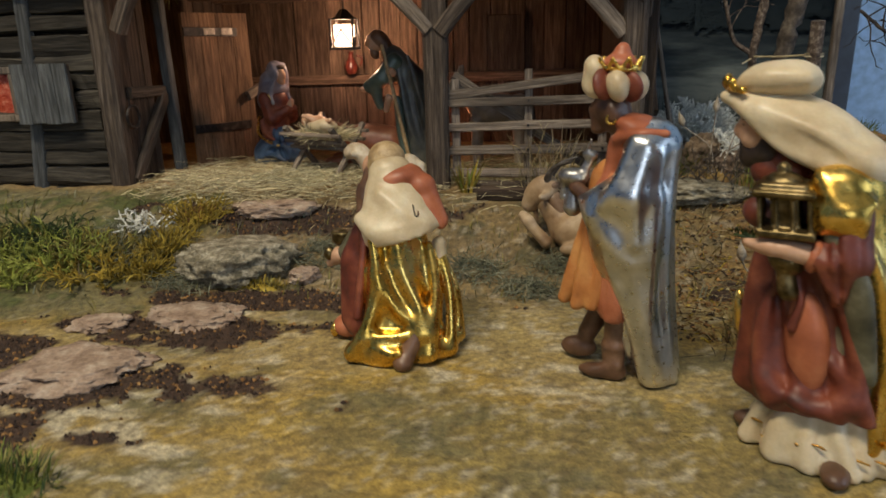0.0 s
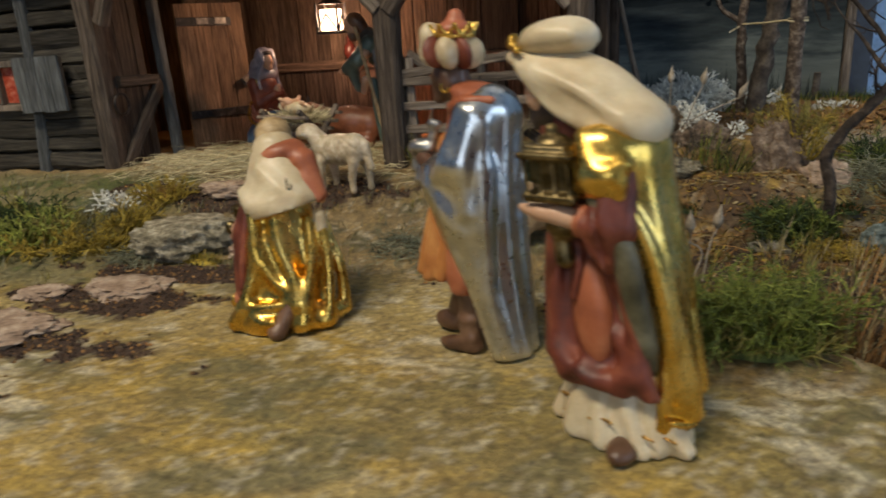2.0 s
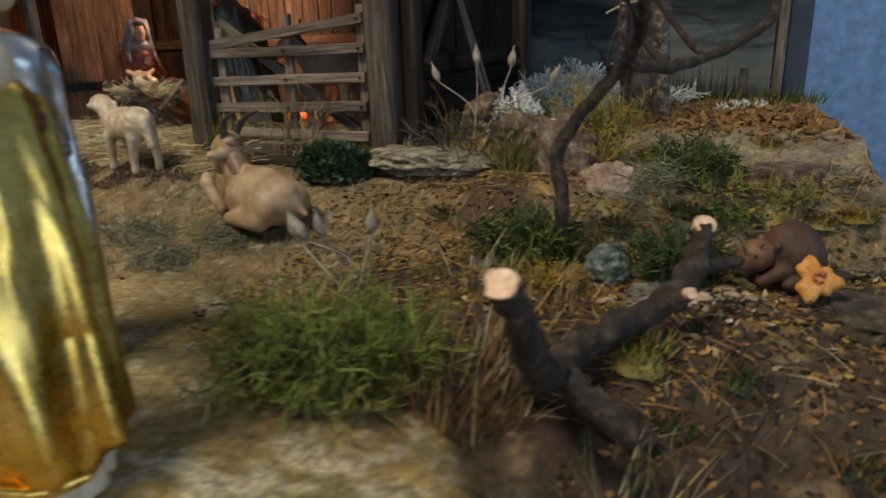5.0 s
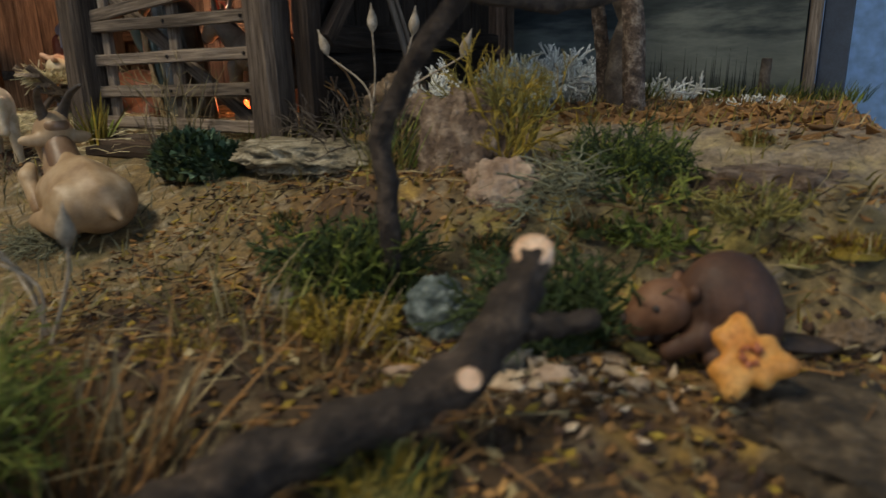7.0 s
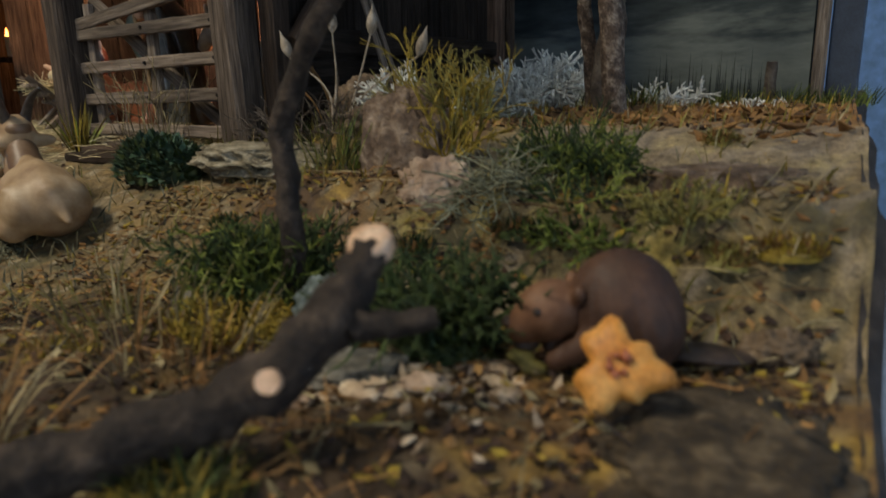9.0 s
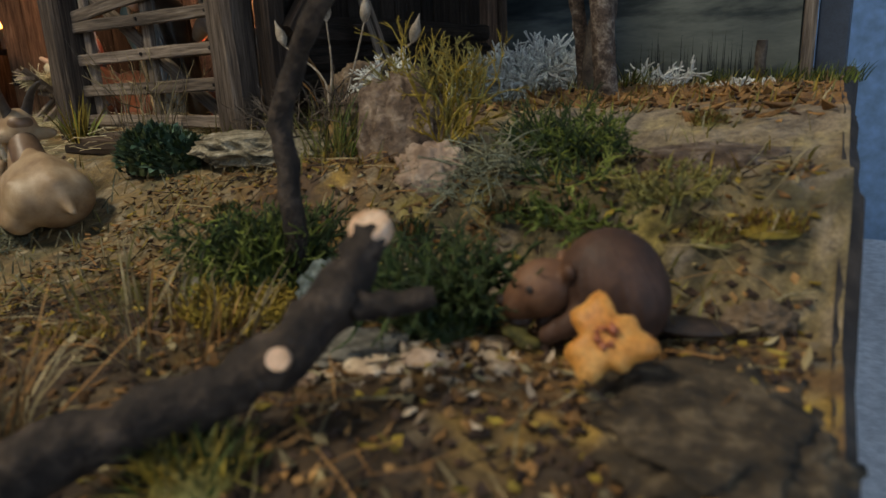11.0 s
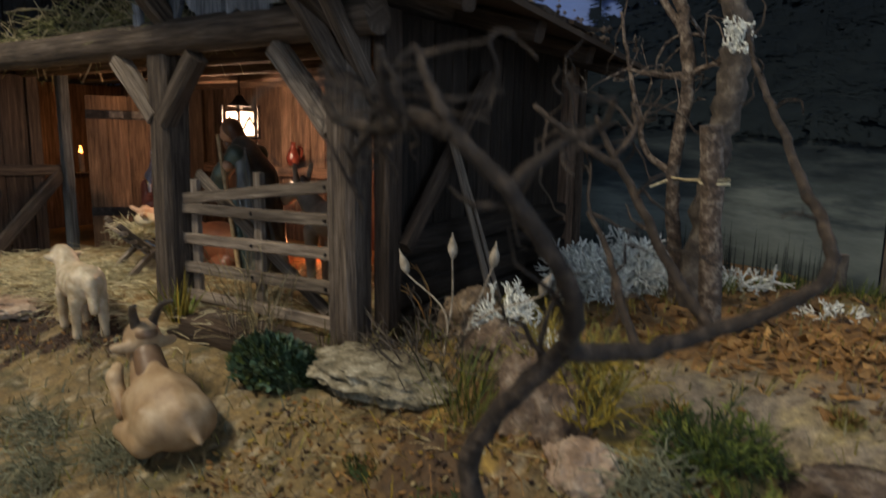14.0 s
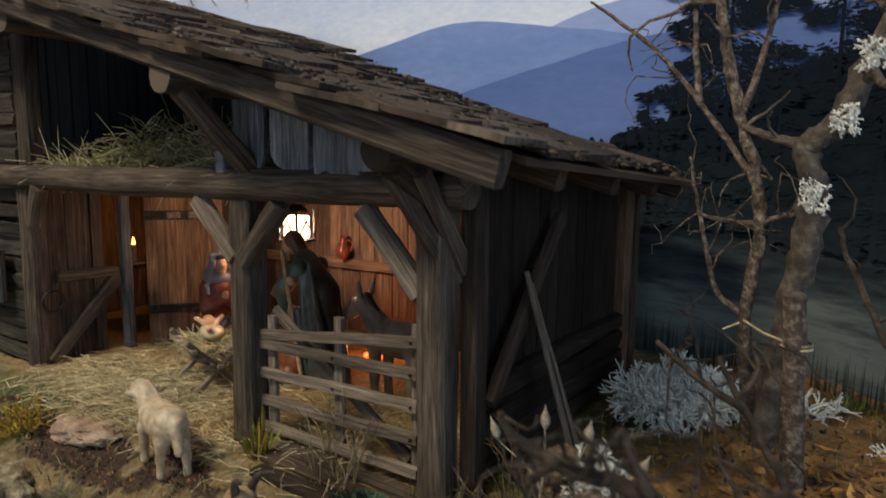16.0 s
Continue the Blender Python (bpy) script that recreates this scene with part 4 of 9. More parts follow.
# ---------------------------------------------------------------- the stable
def vary_boards(parent, axis, a, b, fixed, z0, z1, width, mat, seed, thick=0.004, name="plank", zfun=None, gap=0.0009, lean=0.0015, skip=None):
    """Upright boards side by side along x or y."""
    rng = np.random.RandomState(seed)
    u = a
    i = 0
    while u < b - 0.004:
        w = min(width * (0.75 + 0.5 * rng.rand()), b - u)
        c = u + w / 2
        off = fixed + (rng.rand() - 0.5) * 0.0016
        lo = z0 + 0.002 * rng.rand()
        hi = (zfun(c) if zfun else z1) - 0.002 * rng.rand()
        sh = (rng.rand() - 0.5) * lean
        if not (skip and skip(c)):
            p0, p1 = ((c, off, lo), (c + sh, off, hi)) if axis == "x" else ((off, c, lo), (off, c + sh, hi))
            ob = timber(name, p0, p1, w - gap, thick, mat, parent, seed * 50 + i, roll=0 if axis == "x" else 90)
        u += w
        i += 1


def roof_z(x):
    """Underside of the stable roof, falling to the right."""
    return 0.226 + (0.145 - x) * 0.272


def roof_sag(x, y):
    """How far the old roof sinks towards the back of its low side."""
    return -0.022 * (y - 0.484) / 0.33 * sstep(-0.25, 0.10, x)


def build_stable():
    st = base("stable", (-0.14, 0.67, 0.042), "old weathered timber stable with shingle roof and lit interior", "stable")
    front = 0.545
    # posts and beams of the front
    timber("post", (-0.357, front + 0.004, 0.030), (-0.355, front + 0.004, 0.206), 0.017, 0.017, WOOD_GREY, st, 1)
    timber("post", (-0.074, front + 0.001, 0.038), (-0.074, front + 0.003, 0.205), 0.0185, 0.020, WOOD_GREY, st, 2, rough=0.05)
    timber("post", (0.078, front, 0.045), (0.077, front, 0.215), 0.0185, 0.020, WOOD_GREY, st, 3, rough=0.05)
    timber("post", (0.092, front + 0.014, 0.045), (0.092, front + 0.014, 0.222), 0.010, 0.014, WOOD_DARK, st, 4)
    timber("post", (-0.343, front + 0.002, 0.222), (-0.342, front + 0.002, 0.352), 0.018, 0.016, WOOD_GREY, st, 5)
    timber("post", (-0.205, 0.62, 0.225), (-0.205, 0.62, 0.325), 0.010, 0.010, WOOD_BLUE, st, 6)
    log_part("tie_beam", (-0.62, front - 0.002, 0.208), (0.098, front - 0.002, 0.217), 0.0105, WOOD_GREY, st, 7, "round grey tie beam", knots=0.10)
    # curved braces at the post heads
    for i, (p0, p1, w) in enumerate((((-0.078, front - 0.004, 0.166), (-0.114, front - 0.004, 0.203), 0.0105), ((-0.070, front - 0.004, 0.164), (-0.036, front - 0.004, 0.203), 0.012), ((0.070, front - 0.004, 0.160), (0.030, front - 0.004, 0.204), 0.012), ((-0.336, front - 0.004, 0.172), (-0.318, front - 0.006, 0.204), 0.011), ((0.084, front + 0.006, 0.166), (0.072, front - 0.034, 0.226), 0.010), ((0.088, front + 0.02, 0.16), (0.086, front - 0.028, 0.226), 0.009))):
        timber("brace", p0, p1, 0.011 if i < 4 else 0.007, w, WOOD_LIGHT if i in (0, 2) else WOOD_GREY, st, 20 + i, bend=0.0006)
    # cabin front: squared logs
    cf = front + 0.016
    cab = part("cabin_wall", box_mesh("cabin_wall", (-0.62, cf - 0.004, 0.02), (-0.368, cf + 0.006, 0.36), WOOD_DARK, 0), st)
    rng = np.random.RandomState(11)
    z, i = 0.028, 0
    while z < 0.35:
        h = 0.0135 + 0.005 * rng.rand()
        win = 0.105 < z + h / 2 < 0.142
        spans = ((-0.62, -0.545), (-0.441, -0.362 - 0.004 * rng.rand())) if win else ((-0.62, -0.362 - 0.005 * rng.rand()),)
        for x0, x1 in spans:
            timber("log", (x0, cf - 0.010, z + h / 2), (x1, cf - 0.010, z + h / 2 + 0.002 * (rng.rand() - 0.5)), 0.014, h - 0.0012, WOOD_CABIN, cab, 40 + i, rough=0.16, segs=16)
            i += 1
        z += h
    timber("batten", (-0.418, cf - 0.019, 0.215), (-0.434, cf - 0.019, 0.032), 0.011, 0.007, WOOD_SHUTTER, cab, 80, bend=0.004)
    timber("batten", (-0.412, cf - 0.020, 0.36), (-0.418, cf - 0.019, 0.215), 0.011, 0.007, WOOD_GREY, cab, 81)
    # window with red panes and its open shutter
    win = part("window", box_mesh("window", (-0.545, cf - 0.012, 0.104), (-0.441, cf - 0.006, 0.143), WOOD_DARK, 0), st)
    for x0, x1, z0, z1 in ((-0.546, -0.438, 0.140, 0.146), (-0.546, -0.438, 0.100, 0.106), (-0.443, -0.437, 0.106, 0.140), (-0.466, -0.462, 0.106, 0.140), (-0.505, -0.500, 0.106, 0.140)):
        part("window_frame", box_mesh("window_frame", (x0, cf - 0.022, z0), (x1, cf - 0.011, z1), WOOD_LIGHT, 0.001), win)
    for x0, x1 in ((-0.500, -0.466), (-0.462, -0.443)):
        part("pane", box_mesh("pane", (x0, cf - 0.0155, 0.106), (x1, cf - 0.0135, 0.140), RED_PANE, 0), win, "red glowing pane")
    sh = part("shutter", box_mesh("shutter", (-0.432, cf - 0.0275, 0.100), (-0.382, cf - 0.0245, 0.147), WOOD_DARK, 0.0005), st)
    for k in range(4):
        x0 = -0.4325 + k * 0.0128
        timber("board", (x0 + 0.0062, cf - 0.0295, 0.0985 + 0.001 * (k % 2)), (x0 + 0.0060, cf - 0.0295, 0.1480), 0.0122, 0.0032, WOOD_SHUTTER, sh, 90 + k)
    # side wall of the cabin, facing into the stable, with ring, rail and brace
    side = part("cabin_side_wall", box_mesh("cabin_side_wall", (-0.368, front + 0.026, 0.03), (-0.360, 0.611, 0.21), WOOD_DARK, 0), st)
    vary_boards(side, "y", front + 0.012, 0.611, -0.355, 0.036, 0.206, 0.022, WOOD_DARK, 5)
    timber("rail", (-0.350, front + 0.020, 0.121), (-0.350, 0.632, 0.119), 0.006, 0.010, WOOD_GREY, side, 101)
    timber("brace", (-0.349, 0.556, 0.044), (-0.349, 0.624, 0.116), 0.006, 0.012, WOOD_GREY, side, 102)
    sp = Soup()
    a = np.linspace(0, 2 * np.pi, 25)
    tube(sp, np.stack([np.full(25, -0.344), 0.557 + 0.0095 * np.cos(a), 0.101 + 0.0095 * np.sin(a)], 1), 0.0013, 0.0013, 6)
    tube(sp, [(-0.346, 0.557, 0.110), (-0.346, 0.557, 0.124)], 0.0006, 0.0006, 5)
    part("ring", sp.mesh("ring", [IRON]), side, "iron tethering ring")
    timber("door_post", (-0.345, 0.629, 0.036), (-0.347, 0.629, 0.208), 0.010, 0.009, WOOD_SHUTTER, st, 103)
    # back partition of the cabin behind the door gap
    vary_boards(st, "y", 0.70, 0.80, -0.362, 0.036, 0.21, 0.022, WOOD_DARK, 6)
    # the plank door, ajar, with its iron straps
    hinge, end = np.array((-0.336, 0.6445)), np.array((-0.296, 0.706))
    dv = (end - hinge) / np.linalg.norm(end - hinge)
    nv = np.array((dv[1], -dv[0]))
    door = base("door", (*hinge, 0.042), "brown plank door, ajar, with two iron strap hinges", "door")
    L = np.linalg.norm(end - hinge)
    for k in range(4):
        a0, a1 = hinge + dv * (L * k / 4 + 0.0003), hinge + dv * (L * (k + 1) / 4 - 0.0003)
        c = (a0 + a1) / 2
        sp = Soup()
        q = [(a0, 0.040), (a1, 0.040), (a1, 0.190), (a0, 0.190)]
        v = [(*(p + nv * o), z) for o in (0.0, 0.0045) for p, z in q]
        sp.add(v, [[3, 2, 1, 0], [4, 5, 6, 7], [0, 1, 5, 4], [1, 2, 6, 5], [2, 3, 7, 6], [3, 0, 4, 7]], 0, [(z, 0.0 + (p - hinge) @ dv) for o in (0, 1) for p, z in q])
        part("plank", sp.mesh("plank", [WOOD_DOOR], smooth=False), door)
    for z, f0, f1, m in ((0.1725, 0.0, 0.80, IRON), (0.079, 0.0, 0.88, IRON)):
        p0, p1 = hinge + dv * (L * f0) + nv * 0.0058, hinge + dv * (L * f1) + nv * 0.0058
        stp = timber("strap", (*p0, z), (*p1, z - 0.001), 0.002, 0.0085, m, door, 110, "black iron strap hinge")
        if z > 0.1:
            for f in (0.28, 0.55):
                p0, p1 = hinge + dv * (L * f) + nv * 0.0068, hinge + dv * (L * (f + 0.17)) + nv * 0.0068
                timber("strap_plate", (*p0, z), (*p1, z), 0.0015, 0.0065, DULL_STEEL, stp, 111, "worn bright metal")
    c = end + nv * 0.010 - dv * 0.004
    timber("latch_block", (*(c - dv * 0.008 + nv * 0.001), 0.108), (*(c + dv * 0.009), 0.116), 0.006, 0.0085, WOOD_LIGHT, door, 112, "pale wooden latch block")
    # back wall of upright boards, a rail and a narrow open slot
    bw = part("back_wall", box_mesh("back_wall", (-0.82, 0.812, 0.03), (0.10, 0.820, 0.215), WOOD_DARK, 0), st)
    vary_boards(bw, "x", -0.362, 0.092, 0.804, 0.040, 0.214, 0.021, WOOD_BROWN, 7)
    # upper boards coloured near black to give the loft its shade
    vary_boards(bw, "x", -1.10, 0.092, 0.806, 0.219, 0.30, 0.024, WOOD_LOFT_SHADE, 17, zfun=lambda x: roof_z(x) - 0.004, gap=0.0012)
    timber("rail", (-0.36, 0.799, 0.116), (0.09, 0.799, 0.118), 0.006, 0.011, WOOD_BROWN, bw, 120)
    timber("hatch_board", (-0.052, 0.7985, 0.122), (-0.052, 0.7985, 0.186), 0.004, 0.003, WOOD_DARK, bw, 121)
    timber("hatch_board", (-0.010, 0.7985, 0.122), (-0.010, 0.7985, 0.186), 0.004, 0.003, WOOD_DARK, bw, 122)
    part("hatch", box_mesh("hatch", (-0.050, 0.7985, 0.124), (-0.012, 0.8015, 0.184), WOOD_DARK, 0.0005), bw)
    # right wall: logs below, boards above, braces outside
    rw = part("side_wall", box_mesh("side_wall", (0.078, front + 0.024, 0.03), (0.084, 0.81, 0.222), WOOD_DARK, 0), st)
    vary_boards(rw, "y", front + 0.026, 0.81, 0.087, 0.095, 0.224, 0.019, WOOD_BLACK_BROWN, 8)
    z, i = 0.046, 0
    while z < 0.10:
        h = 0.013 + 0.003 * rng.rand()
        timber("log", (0.090, front + 0.016, z + h / 2), (0.091, 0.81, z + h / 2), 0.012, h - 0.001, WOOD_BLACK_BROWN, rw, 130 + i, rough=0.15, segs=14)
        z += h
        i += 1
    timber("brace", (0.099, front + 0.020, 0.098), (0.099, 0.655, 0.196), 0.006, 0.009, WOOD_DARK, rw, 140)
    timber("corner_post", (0.092, 0.80, 0.04), (0.092, 0.80, 0.222), 0.014, 0.014, WOOD_BROWN, st, 141)
    # loft floor of boards over the stable
    lf = part("loft_floor", box_mesh("loft_floor", (-0.80, front + 0.012, 0.2155), (0.085, 0.80, 0.2185), WOOD_DARK, 0), st)
    for k, y in enumerate((0.60, 0.66, 0.72, 0.78)):
        timber("joist", (-0.36, y, 0.209), (0.085, y, 0.210), 0.009, 0.010, WOOD_BROWN, lf, 150 + k)
    # broken blue-grey boards of the gable
    for k, (x0, w, lo) in enumerate(((-0.077, 0.030, 0.214), (-0.040, 0.033, 0.221), (-0.002, 0.036, 0.2225), (0.034, 0.012, 0.225))):
        gable_board(st, x0, w, lo, k)
    timber("stub", (-0.085, front - 0.008, 0.219), (-0.085, front - 0.008, 0.236), 0.007, 0.004, WOOD_BLUE, st, 160)
    # boards beside the loft opening
    vary_boards(st, "x", -0.62, -0.356, front + 0.004, 0.222, 0.345, 0.018, WOOD_GREY, 9)
    # purlins, barge board, rafters, shingles
    for k, (x, z, y0, r) in enumerate(((-0.066, 0.2765, 0.482, 0.0098), (0.076, 0.236, 0.494, 0.0095), (-0.245, 0.325, 0.485, 0.0100))):
        log_part("purlin", (x, y0, z), (x, 0.80, z), r, WOOD_GREY, st, 170 + k)
        if k < 2:
            timber("strut", (x + 0.004, front - 0.002, z - (0.055 if k == 0 else 0.03)), (x + 0.001, y0 + 0.012, z - 0.006), 0.012, 0.012, WOOD_GREY, st, 175 + k)
    for k, y in enumerate((0.484, 0.56, 0.64, 0.72, 0.79)):
        x0 = -0.80
        if k == 0:
            timber("barge_board", (x0, y, roof_z(x0) + 0.004), (0.148, y, roof_z(0.148) + 0.004), 0.009, 0.0150, WOOD_GREY, st, 180, "weathered barge board", rough=0.10, segs=18)
        else:
            timber("rafter", (x0, y, roof_z(x0) + 0.001), (0.140, y, roof_z(0.140) + 0.001 + float(roof_sag(0.14, y))), 0.012, 0.012, WOOD_DARK, st, 180 + k)
    return st


def gable_board(st, x0, w, lo, k):
    """An upright gable board with a broken foot."""
    rng = np.random.RandomState(60 + k)
    n = 9
    xs = np.linspace(x0, x0 + w - 0.002, n)
    foot = lo + 0.005 * rng.rand(n) ** 3 + (0.02 * (k == 0) * sstep(0.7, 1.0, np.linspace(0, 1, n))) + 0.010 * (k == 1) * sstep(0.35, 0.0, np.linspace(0, 1, n))
    top = roof_z(xs) + 0.006
    sp = Soup()
    rows = 7
    v, uv = [], []
    for o in (0.0, 0.0035):
        for j in range(rows):
            t = j / (rows - 1)
            z = foot * (1 - t) + top * t
            v.append(np.stack([xs + 0.0008 * rng.rand(n), np.full(n, 0.540 - 0.012 * k / 4 + o) + 0.0006 * rng.rand(n), z], 1))
            uv.append(np.stack([z, xs], 1))
    q = rows * n
    f = [[o * q + j * n + i, o * q + j * n + i + 1, o * q + (j + 1) * n + i + 1, o * q + (j + 1) * n + i][:: (1 if o == 0 else -1)] for o in (0, 1) for j in range(rows - 1) for i in range(n - 1)]
    f += [[i, q + i, q + i + 1, i + 1] for i in range(n - 1)] + [[j * n, (j + 1) * n, q + (j + 1) * n, q + j * n] for j in range(rows - 1)] + [[j * n + n - 1, q + j * n + n - 1, q + (j + 1) * n + n - 1, (j + 1) * n + n - 1] for j in range(rows - 1)]
    sp.add(np.vstack(v), f, 0, np.vstack(uv))
    part("gable_board", sp.mesh("gable_board", [WOOD_BLUE], smooth=False), st, "broken blue-grey board")


def build_roof(st):
    """Boards and split shingles in uneven courses."""
    roof = part("roof", box_mesh("roof", (0, 0, 0), (0.001, 0.001, 0.001), WOOD_DARK, 0), st)
    me = bpy.data.meshes.new("roof")
    y0, y1, x0, x1 = 0.500, 0.815, -1.1, 0.150
    v = [(x, y, roof_z(x) + 0.0072 + o + float(roof_sag(x, y))) for o in (0, 0.0035) for x, y in ((x0, y0), (x1, y0), (x1, y1), (x0, y1))]
    me.from_pydata(v, [], [(3, 2, 1, 0), (4, 5, 6, 7), (0, 1, 5, 4), (1, 2, 6, 5), (2, 3, 7, 6), (3, 0, 4, 7)])
    me.materials.append(WOOD_DARK)
    roof.data = me
    rng = np.random.RandomState(21)
    protos = []
    for k in range(8):
        sp = Soup()
        w, l, t = 0.030 * (0.7 + 0.6 * rng.rand()), 0.058, 0.0024 + 0.0014 * rng.rand()
        n = 5
        xs = np.linspace(0, l, n)
        top = np.concatenate([np.stack([xs, np.full(n, -w / 2) + 0.0012 * rng.rand(n), t + 0.0015 * rng.rand(n)], 1), np.stack([xs, np.full(n, w / 2) - 0.0012 * rng.rand(n), t + 0.0015 * rng.rand(n)], 1)])
        bot = top.copy()
        bot[:, 2] -= t
        vv = np.concatenate([top, bot])
        f = [[i, i + 1, n + i + 1, n + i] for i in range(n - 1)] + [[2 * n + i, 3 * n + i, 3 * n + i + 1, 2 * n + i + 1] for i in range(n - 1)]
        f += [[i, 2 * n + i, 2 * n + i + 1, i + 1] for i in range(n - 1)] + [[n + i, n + i + 1, 3 * n + i + 1, 3 * n + i] for i in range(n - 1)]
        f += [[0, n, 3 * n, 2 * n], [n - 1, 3 * n - 1, 4 * n - 1, 2 * n - 1]]
        sp.add(vv, f, 0, [(p[0] + 0.1 * k, p[1]) for p in vv])
        protos.append(sp.mesh("shingle", [WOOD_DARK if k % 3 else WOOD_GREY], smooth=False))
    x = 0.158
    while x > -0.62:
        y = 0.488
        while y < 0.81:
            me = protos[rng.randint(8)]
            ob = new("shingle", me)
            ob.parent = roof
            ob.matrix_parent_inverse = Matrix.Identity(4)
            xx = x + 0.010 * (rng.rand() - 0.5) - 0.030 * (y - 0.488) / 0.32 * (x > 0.15)
            ob.matrix_basis = pose(xx, y, roof_z(xx) + float(roof_sag(xx, y)) + 0.0118 + 0.0035 * rng.rand(), 7 * (rng.rand() - 0.5), -13.8 + 5 * (rng.rand() - 0.5), 180 + 14 * (rng.rand() - 0.5))
            y += 0.021 + 0.008 * rng.rand()
        x -= 0.034
    # moss, bark and dirt caught on the shingles
    sp = Soup()
    for i in range(2200):
        x, y = 0.165 - 0.78 * rng.rand(), 0.482 + 0.32 * rng.rand() ** 1.5
        c = np.array((x, y, roof_z(x) + float(roof_sag(x, y)) + 0.0150 + 0.003 * rng.rand()))
        sz = 0.0010 + 0.0026 * rng.rand() ** 3
        vv = np.array([(1, 0, 0), (-1, 0, 0), (0, 1, 0), (0, -1, 0), (0, 0, 0.7), (0, 0, -0.7)]) * sz * (0.6 + 0.8 * rng.rand(6, 1))
        sp.add(vv + c, [[0, 2, 4], [2, 1, 4], [1, 3, 4], [3, 0, 4], [2, 0, 5], [1, 2, 5], [3, 1, 5], [0, 3, 5]], rng.randint(4))
    part("roof_moss", sp.mesh("roof_moss", [BARK, BARK_GREY, BARK, BARK_TAN]), roof, "dark moss and bark crumbs", kind="stuff")


stable = build_stable()
build_roof(stable)


def build_gate():
    g = base("gate", (0.0, 0.549, 0.05), "weathered grey field gate of nailed rails in the stable front", "gate")
    y = 0.549
    for k, (za, zb) in enumerate(((0.1155, 0.1305), (0.1095, 0.1115), (0.0900, 0.0925), (0.0710, 0.0730), (0.0530, 0.0530))):
        timber("rail", (-0.066, y, za), (0.062, y, zb), 0.0042, 0.0068, WOOD_LIGHT, g, 200 + k, segs=14, rough=0.12)
    for k, (x, z0, z1) in enumerate(((0.058, 0.045, 0.139), (-0.060, 0.045, 0.128), (-0.001, 0.048, 0.135))):
        timber("stile", (x, y + 0.005, z0), (x, y + 0.005, z1), 0.0065, 0.0042, WOOD_LIGHT, g, 210 + k)
    timber("brace", (-0.062, y + 0.009, 0.131), (0.050, y + 0.009, 0.055), 0.0036, 0.0075, WOOD_LIGHT, g, 214)
    sp = Soup()
    for x, z in ((0.058, 0.1300), (0.058, 0.1113), (0.058, 0.0923), (0.058, 0.0728), (-0.001, 0.111), (-0.001, 0.0915), (-0.001, 0.072)):
        tube(sp, [(x, y - 0.0022, z), (x, y - 0.0031, z)], 0.0011, 0.0009, 7)
    part("nail_heads", sp.mesh("nail_heads", [IRON]), g, "dark nail heads", kind="stuff")
    return g


build_gate()


